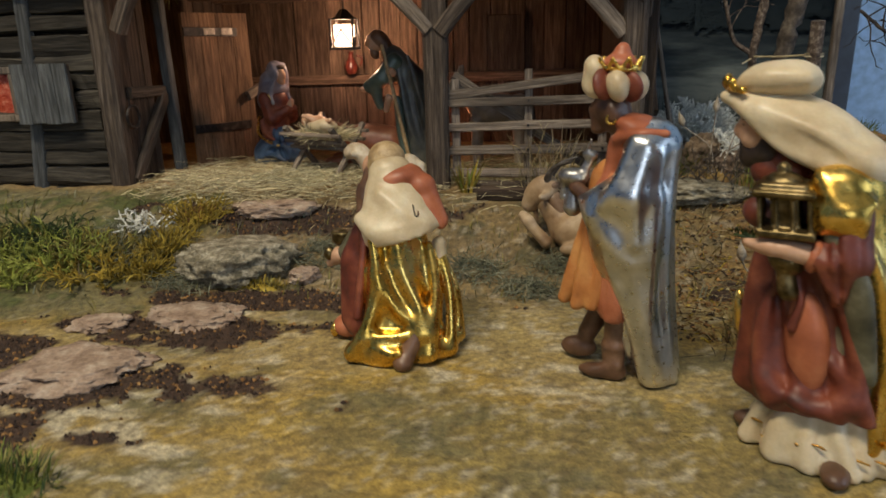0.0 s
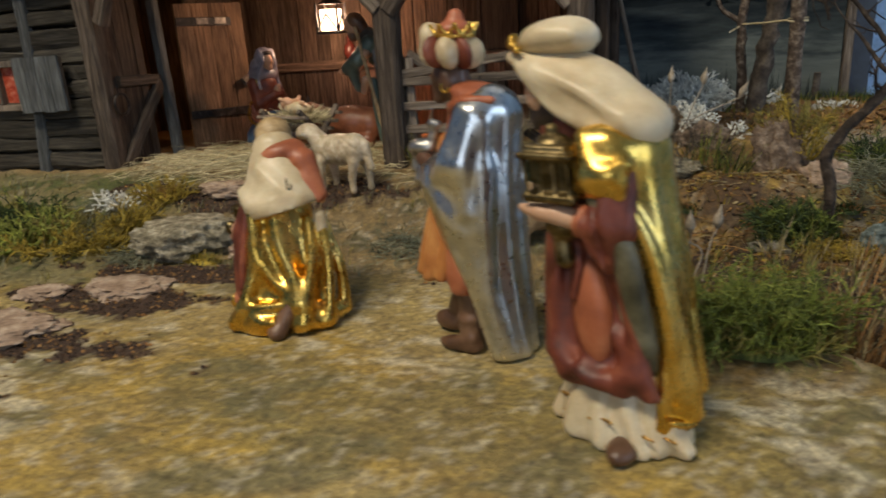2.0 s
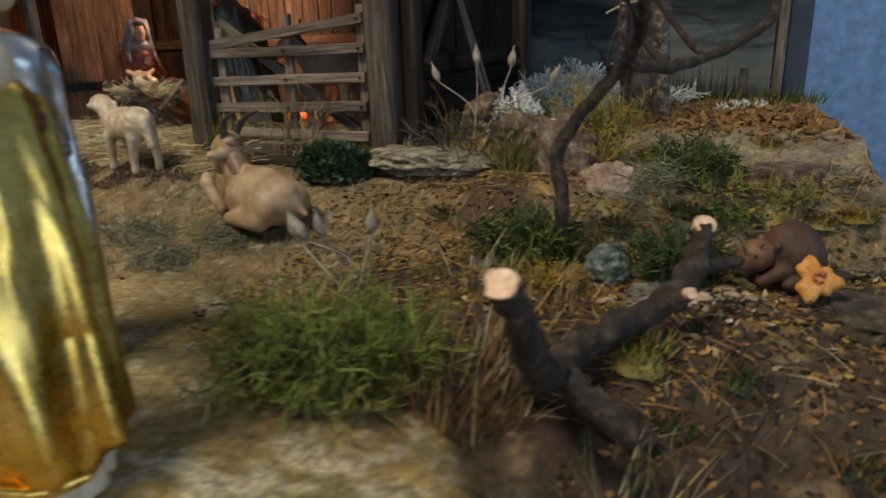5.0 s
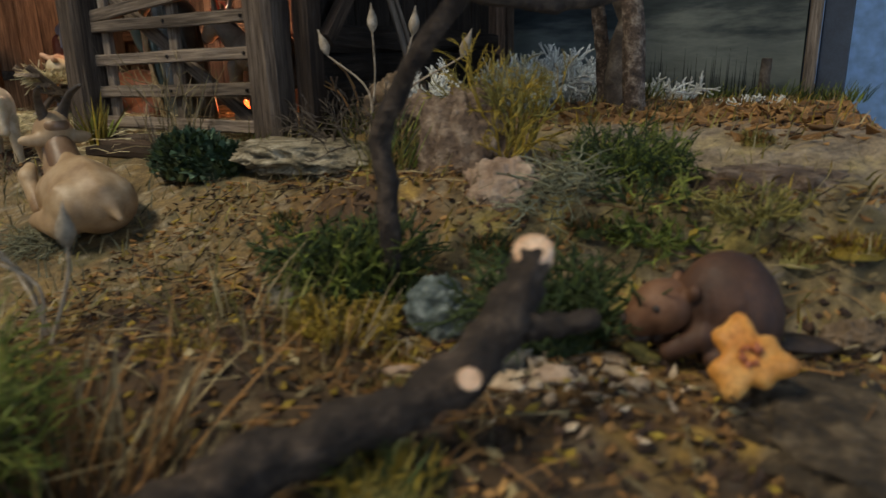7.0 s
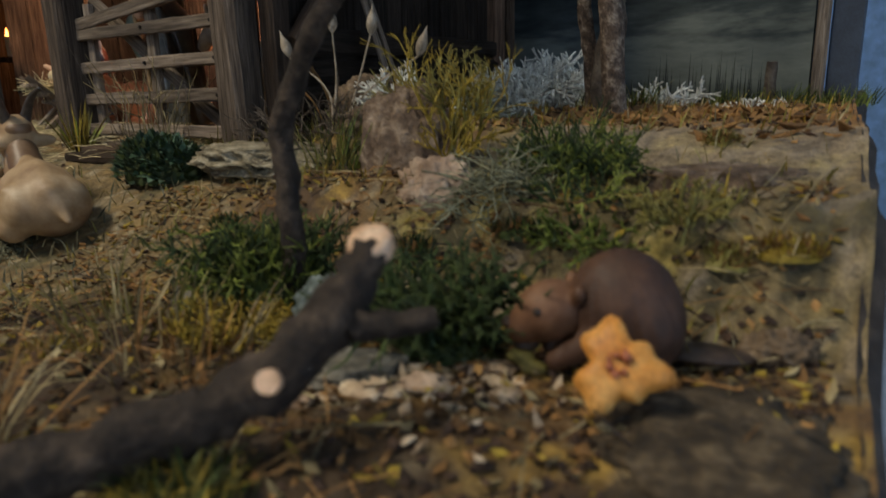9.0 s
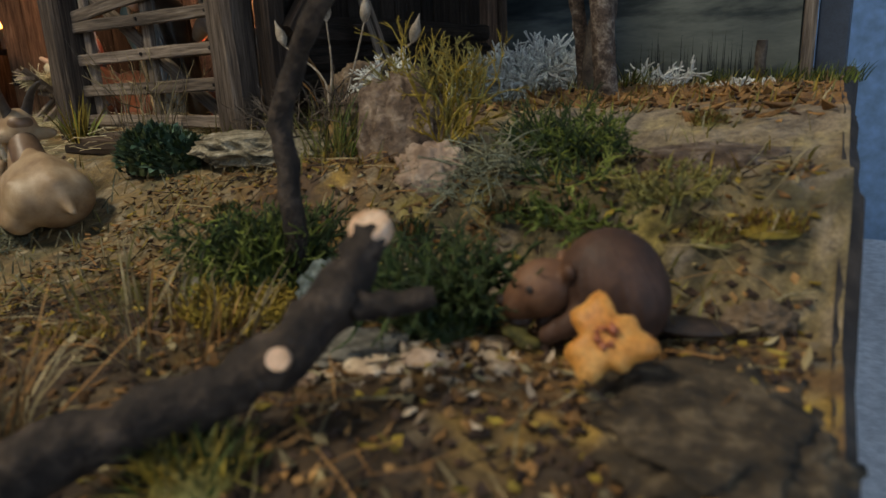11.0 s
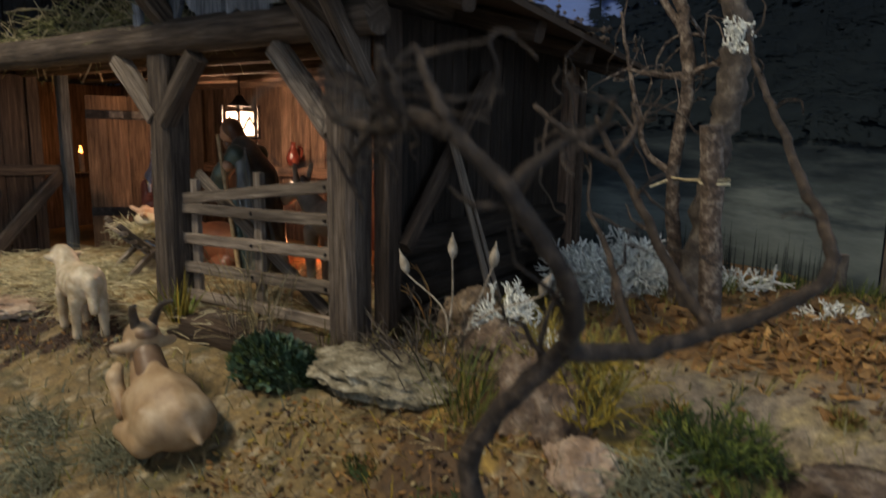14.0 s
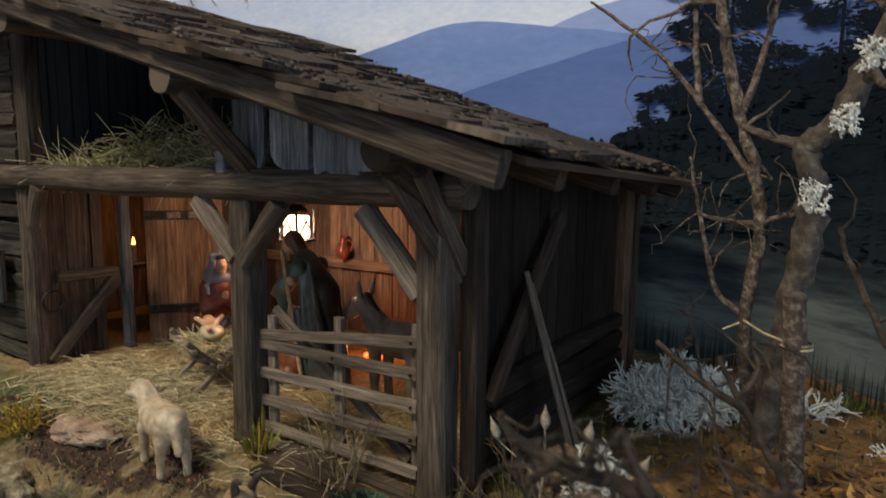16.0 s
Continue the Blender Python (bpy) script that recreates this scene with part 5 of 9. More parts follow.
# ---------------------------------------------------------------- figures
def king_red():
    a = Sculpt(CREAM).limb((7, 1, 3), (2, 0, 44), 23, 15, flat=(1, 0.84, 1)).fold(9, 1.6, -6, 42, (5, 0), 0.4, 0.02)
    for x, y in ((32, 8), (22, 16), (9, 19), (-6, 17), (-17, 10), (30, -10), (8, -19)):
        a.ridge([(3 + x * 0.55, y * 0.72, 24), (3 + x * 0.75, y * 0.90, 15), (x, y * 1.02, 3)], (1.6, 3.4), 5)
    a.block((-2, 0, -30), (90, 90, 30.5), cut=True)
    hem = Sculpt(GOLD_DULL, 0.8, 0.5)
    for x, y, z in ((30, 9, 12), (26, 15, 9), (14, 19, 11), (8, 20, 13), (-6, 19, 10), (-12, 15, 9)):
        hem.limb((x, y * 1.04, z), (x - 4, y * 1.08, z - 0.6), 0.7, 0.6)
    rb = Sculpt(RED_CLOTH).limb((12, 1, 28), (5, 0, 98), 19.5, 12, flat=(1, 0.90, 1)).limb((8, 0, 92), (16, 0, 113), 12, 8).fold(6, 1.4, 14, 92, (7, 0), 1.1, 0.010)
    rb.ridge([(16, 11, 86), (22, 14, 62), (25, 13, 42), (22, 17, 26)], (1.6, 3.0), 6).ridge([(3, 15, 82), (-4, 17, 58), (-6, 17, 38), (0, 19, 25)], (1.6, 3.0), 6).ridge([(21, 4, 92), (29, 5, 60), (33, 3, 26)], (1.8, 3.8), 6).ridge([(23, 16, 33), (16, 20, 29), (6, 20.5, 27.5), (-2, 19, 31)], 2.8, 5).ridge([(18, -8, 88), (26, -8, 54), (30, -9, 26)], (1.8, 3.4), 6).ridge([(12, 15, 74), (11, 18, 66), (14, 18.5, 56)], (1.2, 0.8), 4).ridge([(2, 16, 44), (-7, 17, 30), (-9, 16, 22)], (1.5, 3.2), 5)
    rb.block((6, 0, 3), (90, 90, 18), (3, 4, 0), cut=True)
    panel = Sculpt(TERRA, 1.0).ball((9.5, 14.6, 50), (7.6, 5.2, 20), (3, 0, -8))
    slv = Sculpt(RED_CLOTH, 1.0).limb((-5, 13, 102), (-4, 17.5, 84), 7, 6.6).limb((-4, 17.5, 84), (7, 17, 84), 6.6, 5.4).ridge([(-1, 19, 81), (-2, 19, 74), (0, 17, 68)], (4.2, 2.2), 5).fold(9, 0.9, 60, 110, (0, 17), 0.2, 0.02).limb((-2, -14, 100), (14, -16, 84), 8, 8).limb((14, -16, 84), (26, -6, 92), 7, 5.5).ridge([(-4, 22, 94), (0, 25, 84), (6, 23, 84)], 1.2).ridge([(1, 21, 88), (3, 24, 78), (0, 22, 70)], 1.1)
    cuff = Sculpt(TERRA, 1.0).ring((6, 19, 84), 4.6, 1.8, (0, 70, -10))
    cape = Sculpt(GOLD).limb((-4, 0, 28), (-4, 0, 104), 12, 12.5, flat=(1, 1.40, 1)).ball((-3, 1, 105), (13, 18, 11)).limb((-7, 1, 12), (-4, 0, 66), 10.5, 12, flat=(1, 1.45, 1)).limb((-2, 13, 107), (-2, 17, 98), 9, 8).limb((-2, 17, 98), (4, 18, 95), 6, 3.5).fold(5, 1.0, 4, 98, (0, 0), 0.3, 0.004)
    cape.ridge([(-10, 9, 108), (-14, 8, 70), (-16, 6, 20)], (1.6, 2.6), 6).ridge([(-13, -2, 108), (-15, -1, 66), (-17, 2, 14)], (1.6, 3.4), 6).ridge([(-10, -12, 106), (-13, -15, 66), (-15, -15, 16)], (1.6, 3.2), 6).ridge([(8, 17, 106), (2, 22, 99), (-7, 18.5, 92), (-13, 14.5, 76), (-15, 12, 52), (-16, 10, 22)], (2.6, 1.8), 3).ridge([(-4, -20, 104), (-7, -22, 60), (-9, -21, 20)], (1.6, 2.6), 6).ridge([(4, 18, 112), (0, 23, 104), (-8, 21, 98)], (1.6, 1.2), 5).ridge([(6, 20, 96), (-3, 24, 100), (-11, 20, 104)], (1.2, 1.0), 5)
    cape.ball((31, -4, 44), (31, 30, 60), cut=True).ball((4, 30, 42), (24, 24, 52), cut=True).block((0, 0, -22), (90, 90, 30), (0, -8, 0), cut=True).ball((16, 22, 80), (17, 12, 11), cut=True)
    lin = Sculpt(LINING).limb((-4, 0, 34), (-3, 0, 94), 11, 11.6, flat=(1, 1.32, 1)).ridge([(0, 19, 92), (-7, 19, 76), (-9, 17.5, 58), (-9, 15.5, 40)], (4.2, 2.6), 5).ridge([(-4, 17, 74), (-6, 17, 58), (-8, 15, 42)], (2.4, 2), 5).block((0, 0, -2), (90, 90, 30), (0, -8, 0), cut=True)
    hat = Sculpt(CREAM, 0.9).ball((18, 0, 142), (12, 11.5, 6.6), (0, 4, 0)).ball((11, 0, 142.5), (8, 10, 6)).ridge([(29, 3, 140), (20, 9, 143.5), (8, 9, 143)], 1.2, 5)
    scarf = Sculpt(CREAM, 0.9, 4.0).ball((19, 0, 131.5), (14, 11.5, 8), (0, -16, 0)).ball((4, 0, 125.5), (18, 13, 9), (0, -30, 0)).ball((-9, 0, 114.5), (9.5, 15, 9), (0, -32, 0)).ridge([(33, 3, 136), (27, 9, 131), (20, 11, 123), (11, 12.5, 117), (-2, 13.5, 113)], (1.5, 2.4), 5).ridge([(22, 11, 132), (6, 14, 126), (-8, 13, 117)], (1.2, 2.2), 5).ridge([(30, -8, 136), (20, -12, 121), (0, -14, 114)], (1.6, 2.6), 3).ridge([(35, 3, 136), (35, -4, 136), (30, -8, 136)], 1.8, 3)
    scarf.limb((20, 9.5, 129), (4, 11, 117), 3.6, 3.6).limb((20, -9.5, 129), (4, -11, 117), 3.6, 3.6).ball((33, 0, 120), (10, 7.6, 9.5), cut=True)
    crown = Sculpt(GOLD, 0.8, 1.0).ridge([(28, 10, 139), (33, 4, 139.5), (34, -3, 139.5), (29, -10, 139)], 1.5, 1).ball((34, 2, 142), (1.6, 3, 2.8), (0, -30, 0)).ball((32, 7, 141.4), (1.4, 2, 2.2), (0, -30, 30))
    face = Sculpt(SKIN, 0.9).ball((23, 0, 124), (7.6, 6.8, 9.5)).ball((30.6, 0, 123.5), (2.4, 1.6, 2.6), (0, 30, 0)).ball((29, 0, 127.5), (1.8, 4.6, 1.2), k=1).ball((27.5, 4, 121), (2.6, 2.2, 2.6))
    beard = Sculpt(HAIR_DARK, 0.9).ball((23, 0, 115.5), (7, 6.8, 5.5)).ball((28.5, 0, 114.5), (3, 3.6, 4.6)).ball((21, 5.5, 119), (3.4, 2.0, 5)).ball((29.3, 0, 119.6), (1.6, 3.2, 1.0)).ball((28.8, 3.2, 126), (1, 1.3, 0.7)).ball((28.8, 3.2, 128.6), (0.9, 2, 0.6))
    neck = Sculpt(RED_CLOTH, 1.0).limb((20, 0, 110), (8, 0, 102), 8, 11)
    hand = Sculpt(SKIN, 0.8).limb((5, 20, 84), (14, 22, 86), 4.0, 3.6).ball((19, 22, 86.5), (5.5, 3.6, 2.6), (0, 0, -15)).limb((20, 23, 85.5), (27, 20, 86), 1.5, 1.3).limb((20, 24, 87), (27.5, 22, 87.4), 1.5, 1.3).limb((12, -14, 84), (22, -8, 88), 4, 3.4)
    box = Sculpt(BRONZE, 0.75, 0.8).block((15, 17, 106), (9.8, 9.8, 1.2)).block((15, 17, 92), (9.4, 9.4, 1.4)).block((15, 17, 99), (4.6, 4.6, 7)).block((15, 17, 108.2), (7.6, 7.6, 1.2)).ball((15, 17, 109.6), (6.0, 6.0, 2.8)).ball((15, 17, 113.6), (2.4, 2.4, 2.2)).limb((15, 17, 91), (15, 17, 82), 4, 6.5).limb((16, 18, 80), (15, 19, 70), 3.0, 3.6)
    for dx in (-7.8, -2.6, 2.6, 7.8):
        for dy in (-7.8, -2.6, 2.6, 7.8):
            if max(abs(dx), abs(dy)) > 5:
                box.limb((15 + dx, 17 + dy, 92), (15 + dx, 17 + dy, 106), 0.85, 0.85, 0.3)
    boot = Sculpt(BROWN_BOOT, 1.0).ball((1, 22, 3.6), (5.2, 8.5, 4)).ball((31, -4, 4), (8, 5, 4))
    trim = Sculpt(GOLD, 0.9, 1.0).ball((35, -13, 46), (3, 4.5, 12)).ridge([(-15.5, 15, 15), (-18, 6, 11), (-18.5, -6, 10)], 1.3)
    mark = Sculpt(HAIR_DARK, 0.5, 0.2)
    for (x0, z0), (x1, z1) in (((9, 59), (6.6, 54)), ((6.6, 54), (9, 49)), ((9, 49), (11.4, 54)), ((11.4, 54), (9, 59))):
        mark.limb((x0, 18.3 - 0.10 * abs(x0 - 9), z0), (x1, 18.3 - 0.10 * abs(x1 - 9), z1), 0.5, 0.5)
    return statue("king_statue", [a, rb, panel, slv, cuff, cape, lin, hat, scarf, crown, face, beard, neck, hand, box, boot, trim, mark, hem], (0.1235, 0.2405, 0.0), 158, "painted king figure in gold cape, red robe, holding a shrine", "nativity figure", 1.0, "three kings", 0.135)


def king_silver():
    cape = Sculpt(SILVER).limb((-4, 0, 16), (-4, 0, 102), 9.5, 12, flat=(1, 1.25, 1)).ball((-5, 0, 110), (12.5, 17, 10.5)).limb((-14, 0, 3), (-5, 0, 60), 7.5, 10.5, flat=(1, 1.45, 1)).limb((-4, 12, 108), (1, 17, 90), 8, 8).limb((1, 17, 90), (14, 15, 86), 8, 5).ball((3, 12, 62), (12, 7.5, 28), (0, 16, 0), 6).fold(5, 0.8, 2, 108, (-6, 0), 1.3, 0.008)
    cape.ridge([(21, 12, 86), (14, 18, 74), (7, 19, 56), (0, 17, 38), (-9, 13, 6)], (1.6, 1.8), 5).ridge([(14, 19, 80), (6, 20, 68), (-2, 19, 61), (-7, 18, 68), (-10, 16, 88)], (1.8, 1.2), 8).ball((2, 11, 76), (13, 9, 20), (0, 14, 0), 8).ridge([(0, 16, 112), (5, 21, 96), (10, 20, 86)], (1.3, 1.8), 5).ridge([(-5, 17, 110), (-2, 21, 90), (-3, 21, 70)], (1.2, 1.6), 5).ridge([(-10, 15, 106), (-10, 17, 74), (-10, 16, 40), (-17, 12, 4)], (1.2, 2.4), 6).ridge([(-3, 18, 54), (-7, 17, 34), (-12, 14, 4)], (1.2, 2.2), 6).ridge([(-14, 6, 108), (-14, 8, 66), (-16, 8, 30), (-21, 6, 3)], (1.2, 2.6), 6).ridge([(-15, -4, 108), (-15, -4, 66), (-21, -3, 3)], (1.2, 2.6), 6).ridge([(-13, -13, 106), (-13, -15, 60), (-17, -12, 5)], (1.2, 2.4), 6)
    cape.block((48, 0, 28), (41, 60, 48), (0, 20, 0), 5, cut=True).block((0, 0, -30), (90, 90, 31), cut=True)
    shade = Sculpt(LINING, 1.0).limb((-5, 0, 24), (-3, 0, 80), 11.5, 12.5, flat=(1, 1.08, 1)).block((0, 0, -12), (90, 90, 30), cut=True)
    col = Sculpt(TERRA, 1.0).ball((-1, 0, 116.5), (13, 12.5, 5), (0, -14, 0)).ball((3, 0, 106), (10, 11, 12)).limb((4, 2, 112), (15, 8, 86), 4.5, 3.5).ridge([(-12, 12, 115), (-2, 15, 115), (8, 9, 112)], 1.8)
    tunic = Sculpt(ORANGE_CLOTH).limb((14, 0, 46), (9, 0, 92), 14, 11, flat=(1, 0.95, 1)).fold(11, 1.2, 20, 76, (9, 0), 0.0, 0.012)
    for x, y in ((23, 6), (17, 12), (10, 14), (24, -3), (18, -11)):
        tunic.ridge([(x * 0.75, y * 0.75, 74), (3 + x * 0.95, y * 0.95, 52), (4 + x * 1.08, y * 1.05, 37)], (1.2, 2.4), 5)
    tunic.block((7, 0, 8), (60, 60, 28), (0, 5, 0), cut=True)
    red = Sculpt(TERRA).limb((4, 3, 40), (3, 2, 84), 12.8, 11.2, flat=(1, 1.12, 1)).fold(9, 1.3, 20, 76, (3, 0), 1.0, 0.012).ridge([(8, 14, 70), (7, 16, 50), (6, 16, 33)], (1.5, 2.6), 5).block((7, 0, 3), (60, 60, 27), cut=True)
    legs = Sculpt(BROWN_BOOT, 1.0).limb((4, 6, 40), (5, 8, 12), 6.5, 4.6).limb((8, -7, 40), (20, -9, 14), 6.5, 4.6).ball((10, 9, 3.4), (11, 4.4, 3.6)).ball((24, -9, 6), (9, 4.6, 5.4)).limb((5, 8, 12), (4, 8, 4), 4.4, 4.6).ring((5, 8, 17), 4.4, 1.1).ridge([(2, 12, 8), (8, 12, 7), (14, 12, 4)], 0.8)
    H = 8
    head = Sculpt(SKIN_DARK, 0.9).ball((4 + H, 0, 124), (8, 7.4, 9)).limb((0 + 3, 0, 112), (2 + H, 0, 120), 6, 6).ball((11.6 + H, 0, 123), (2.2, 1.7, 2.8), (0, 25, 0)).ball((10.8 + H, 0, 118.5), (1.7, 2.6, 1.6)).ball((9.6 + H, 0, 115), (3, 3.4, 2.4)).limb((14, 14, 86), (22, 9, 88), 3.2, 3.0).ball((25, 6, 89.5), (3.6, 3.0, 3.0)).limb((12, -13, 85), (23, -6, 89), 3.6, 3.2).ball((2 + H, 7.6, 122), (2, 1, 3))
    tur = Sculpt(CREAM, 0.8, 2.0).ball((2.5 + H, 0, 135), (9, 9, 5))
    stripe = Sculpt(RED_CLOTH, 0.8, 2.0)
    for n in range(8):
        q = radians(360 * n / 8 + 15)
        (stripe if n in (1, 3, 6) else tur).ball((3 + H + 7.6 * math.cos(q), 7.6 * math.sin(q), 134 + 0.8 * math.cos(q)), (6.6, 4.6 if n not in (1, 3, 6) else 2.8, 6.8), (12, 0, math.degrees(q)))
    tur.ball((11 + H, 2, 140), (5, 6, 6.6), (0, 20, 0))
    crown = Sculpt(GOLD, 0.7, 0.6).ring((1.5 + H, 0, 140.6), 8.2, 0.8, (0, -6, 0))
    for n in range(9):
        q = 2 * math.pi * n / 9
        for s in (-0.30, 0.30):
            crown.limb((1.5 + H + 8.3 * math.cos(q + s), 8.3 * math.sin(q + s), 140.6), (1.5 + H + 9.8 * math.cos(q), 9.8 * math.sin(q), 145), 0.9, 0.7)
    cap = Sculpt(TERRA, 0.9).ball((1.5 + H, 0, 142.4), (7.4, 7.4, 4.6)).ball((0.5 + H, 0, 148), 3.2)
    ear = Sculpt(GOLD, 0.7).ring((3 + H, 7.8, 120), 1.9, 0.7, (90, 0, 0))
    ves = Sculpt(STEEL, 0.8, 1.0).ball((27, 3, 94), (7.0, 4.6, 4.0)).limb((23, 3, 95), (20, 3, 102), 2.2, 1.8).ball((20, 3, 104), (3.6, 2.4, 2.2)).limb((31, 3, 92), (32, 3, 84), 1.4, 1.2).limb((23, 3, 92), (23, 3, 84), 1.4, 1.2).limb((27, 3, 88), (27, 3, 80), 2.6, 4.4).limb((21, 4, 106), (19, 6, 111), 0.9, 0.6)
    return statue("king_statue", [cape, shade, col, tunic, red, legs, head, tur, stripe, crown, cap, ear, ves], (0.0497, 0.3038, 0.0), 166, "painted king figure in silver cape, orange tunic and crowned turban", "nativity figure", 1.03, "three kings", 0.0)


def king_kneeling():
    sk = Sculpt(GOLD).limb((-8, -4, 6), (2, -5, 66), 19, 13, flat=(1, 1.12, 1)).limb((-18, -5, 5), (-6, -5, 44), 10, 11.5, flat=(1, 1.9, 1)).fold(4, 0.7, 10, 76, (-4, -4), 0.5, 0.020)
    # the sweeping folds: left edge, diagonals to the heel, hanging folds beside the tassel, rolled hem
    sk.ridge([(-10, 10, 66), (-16, 9, 48), (-20, 12, 30), (-22, 19, 14), (-20, 25, 5)], (2.6, 3.6), 5).ridge([(-12, -2, 62), (-19, -4, 46), (-26, -10, 30), (-31, -13, 18)], (1.2, 2.2), 8).ridge([(-18, 8, 44), (-24, 2, 30), (-29, -8, 20), (-31, -13, 14)], (1.2, 2.2), 7).ridge([(-22, 19, 13), (-27, 10, 15), (-30, 0, 16), (-31, -8, 15)], (1.6, 2.2), 6).ridge([(-12, -19, 58), (-21, -20, 40), (-29, -17, 22), (-34, -14, 7)], (1.4, 3.0), 4).ridge([(-10, -26, 54), (-18, -28, 34), (-25, -27, 14), (-27, -26, 5)], (1.6, 3.4), 4).ridge([(-2, -27, 52), (-9, -33, 30), (-13, -34, 6)], (1.6, 3.6), 5).ridge([(-14, 23, 5), (-23, 17, 4), (-29, 9, 5), (-31, 3, 6)], (3.4, 3.4), 8).ridge([(-32, -10, 5), (-27, -20, 4.6), (-18, -28, 5)], (3.4, 3.4), 8).limb((-20, 6, 4), (-18, -14, 4), 9, 9, 8).ridge([(-28, 12, 10), (-33, 6, 8), (-35, 2, 9)], (1.6, 1.8), 4)
    sk.block((0, 0, -30), (90, 90, 30.3), cut=True).ball((-40, -3, 8), (7, 5, 10), cut=True)
    slv = Sculpt(RED_CLOTH).limb((4, 8, 68), (8, 14, 46), 8.0, 9.5).limb((8, 14, 46), (2, 15, 14), 10.5, 11).ridge([(-4, 13, 64), (-9, 16, 46), (-12, 20, 22)], (1.8, 2.4), 5).ridge([(6, 16, 62), (8, 22, 44), (4, 24, 16)], (1.6, 2.8), 5)
    slv.block((0, 0, -30), (90, 90, 30.3), cut=True)
    cape = Sculpt(CREAM).limb((8, -4, 92), (-3, -7, 64), 10, 18, flat=(1, 1.20, 1)).limb((6, 2, 84), (-1, 5, 70), 8, 9).limb((4, -14, 84), (-4, -22, 62), 8, 8.5).ridge([(0, 15, 71), (-12, 9, 67), (-18, -6, 63), (-14, -22, 59), (-2, -30, 58)], 2.6, 5).ridge([(-6, 4, 84), (-14, -6, 76), (-16, -16, 68)], (1.2, 1.6), 6)
    cape.block((0, -6, 32), (90, 90, 28), (-13, 6, 0), cut=True)
    hood = Sculpt(TERRA, 1.0).limb((12, -4, 91), (1, -17, 87), 9.5, 7.5, flat=(1, 1, 0.8)).limb((0, -19, 85), (-8, -27, 69), 7.0, 3.6).ball((7, -7, 90), (13, 13.5, 7.0), (-12, 8, 0)).ridge([(1, 1, 90), (-7, -6, 84), (-8, -18, 77), (-11, -26, 67)], 1.6)
    hem = Sculpt(GOLD, 0.7, 0.8)
    for n in range(26):
        q = n / 25
        hem.ball((-11 - 18 * q, -22 - 4 * math.sin(3.1 * q), 54 - 48 * q), (1.2, 1.0, 1.2), k=0.3)
    head = Sculpt(HAIR_BLOND, 0.9).ball((15, -3, 99.5), (10.2, 9.8, 9))
    hair = Sculpt(BROWN_BOOT, 0.9).ring((16, -3, 94), 7.6, 2.2, (0, 8, 0)).ball((18, -2, 92), (6, 6, 6)).limb((22, 5, 91), (20, 10, 78), 4.0, 3.4).limb((22, 10, 82), (18, 12, 70), 3.4, 2.6)
    for n in range(16):
        q = 2 * math.pi * n / 16
        head.ball((15.5 + 9.0 * math.cos(q), -3 + 9.0 * math.sin(q), 95.5), (1.5, 1.5, 3.4), k=1.0)
    arm = Sculpt(LINING, 0.9).limb((16, 14, 56), (22, 20, 47), 7, 6)
    palms = Sculpt(SKIN, 0.9).ball((25, 24, 45), (6, 6, 5)).ball((27, 16, 50), (5, 5, 4)).ball((28, 3, 93), (4.5, 6, 7)).limb((25, 25, 44), (28, 30, 40), 3, 2.4)
    cup = Sculpt(BRONZE, 0.8, 1.0).ball((29, 22, 54), (6.5, 6.5, 5)).ring((29, 22, 57), 5.4, 1.3).ball((26, 30, 46), (3, 3.6, 4))
    cush = Sculpt(TERRA, 1.0).ball((14, 22, 7), (9, 10, 6.5))
    crown = Sculpt(GOLD, 0.8, 0.6).ring((16, 18, 15), 6, 1.5).ball((13, 31, 5.5), (3, 2.6, 4.4))
    for n in range(7):
        q = 2 * math.pi * n / 7
        crown.limb((16 + 6 * math.cos(q), 18 + 6 * math.sin(q), 15), (16 + 8 * math.cos(q), 18 + 8 * math.sin(q), 23), 1.8, 0.8)
    boot = Sculpt(BROWN_BOOT, 1.0).limb((-34, 0, 3.6), (-29, -8, 16), 4.2, 5.0).ball((-35, 1, 3.6), (5.0, 4.6, 3.8))
    tail = Sculpt(CREAM, 1.0).limb((-9, -25, 57), (-11, -25.5, 47), 3.8, 3.2)
    hook = Sculpt(HAIR_DARK, 0.4, 0.2).ridge([(-15.0, -11, 80), (-17.4, -11.5, 75), (-17.4, -12.8, 74.8), (-15.8, -13.4, 76.6)], 0.40, 0.2, 3)
    return statue("king_statue", [sk, slv, cape, hood, head, hair, arm, palms, cup, cush, crown, boot, tail, hook, hem], (-0.0716, 0.330, 0.0), 110, "kneeling painted king figure in gold robe and ermine cape", "nativity figure", 1.0, "three kings")


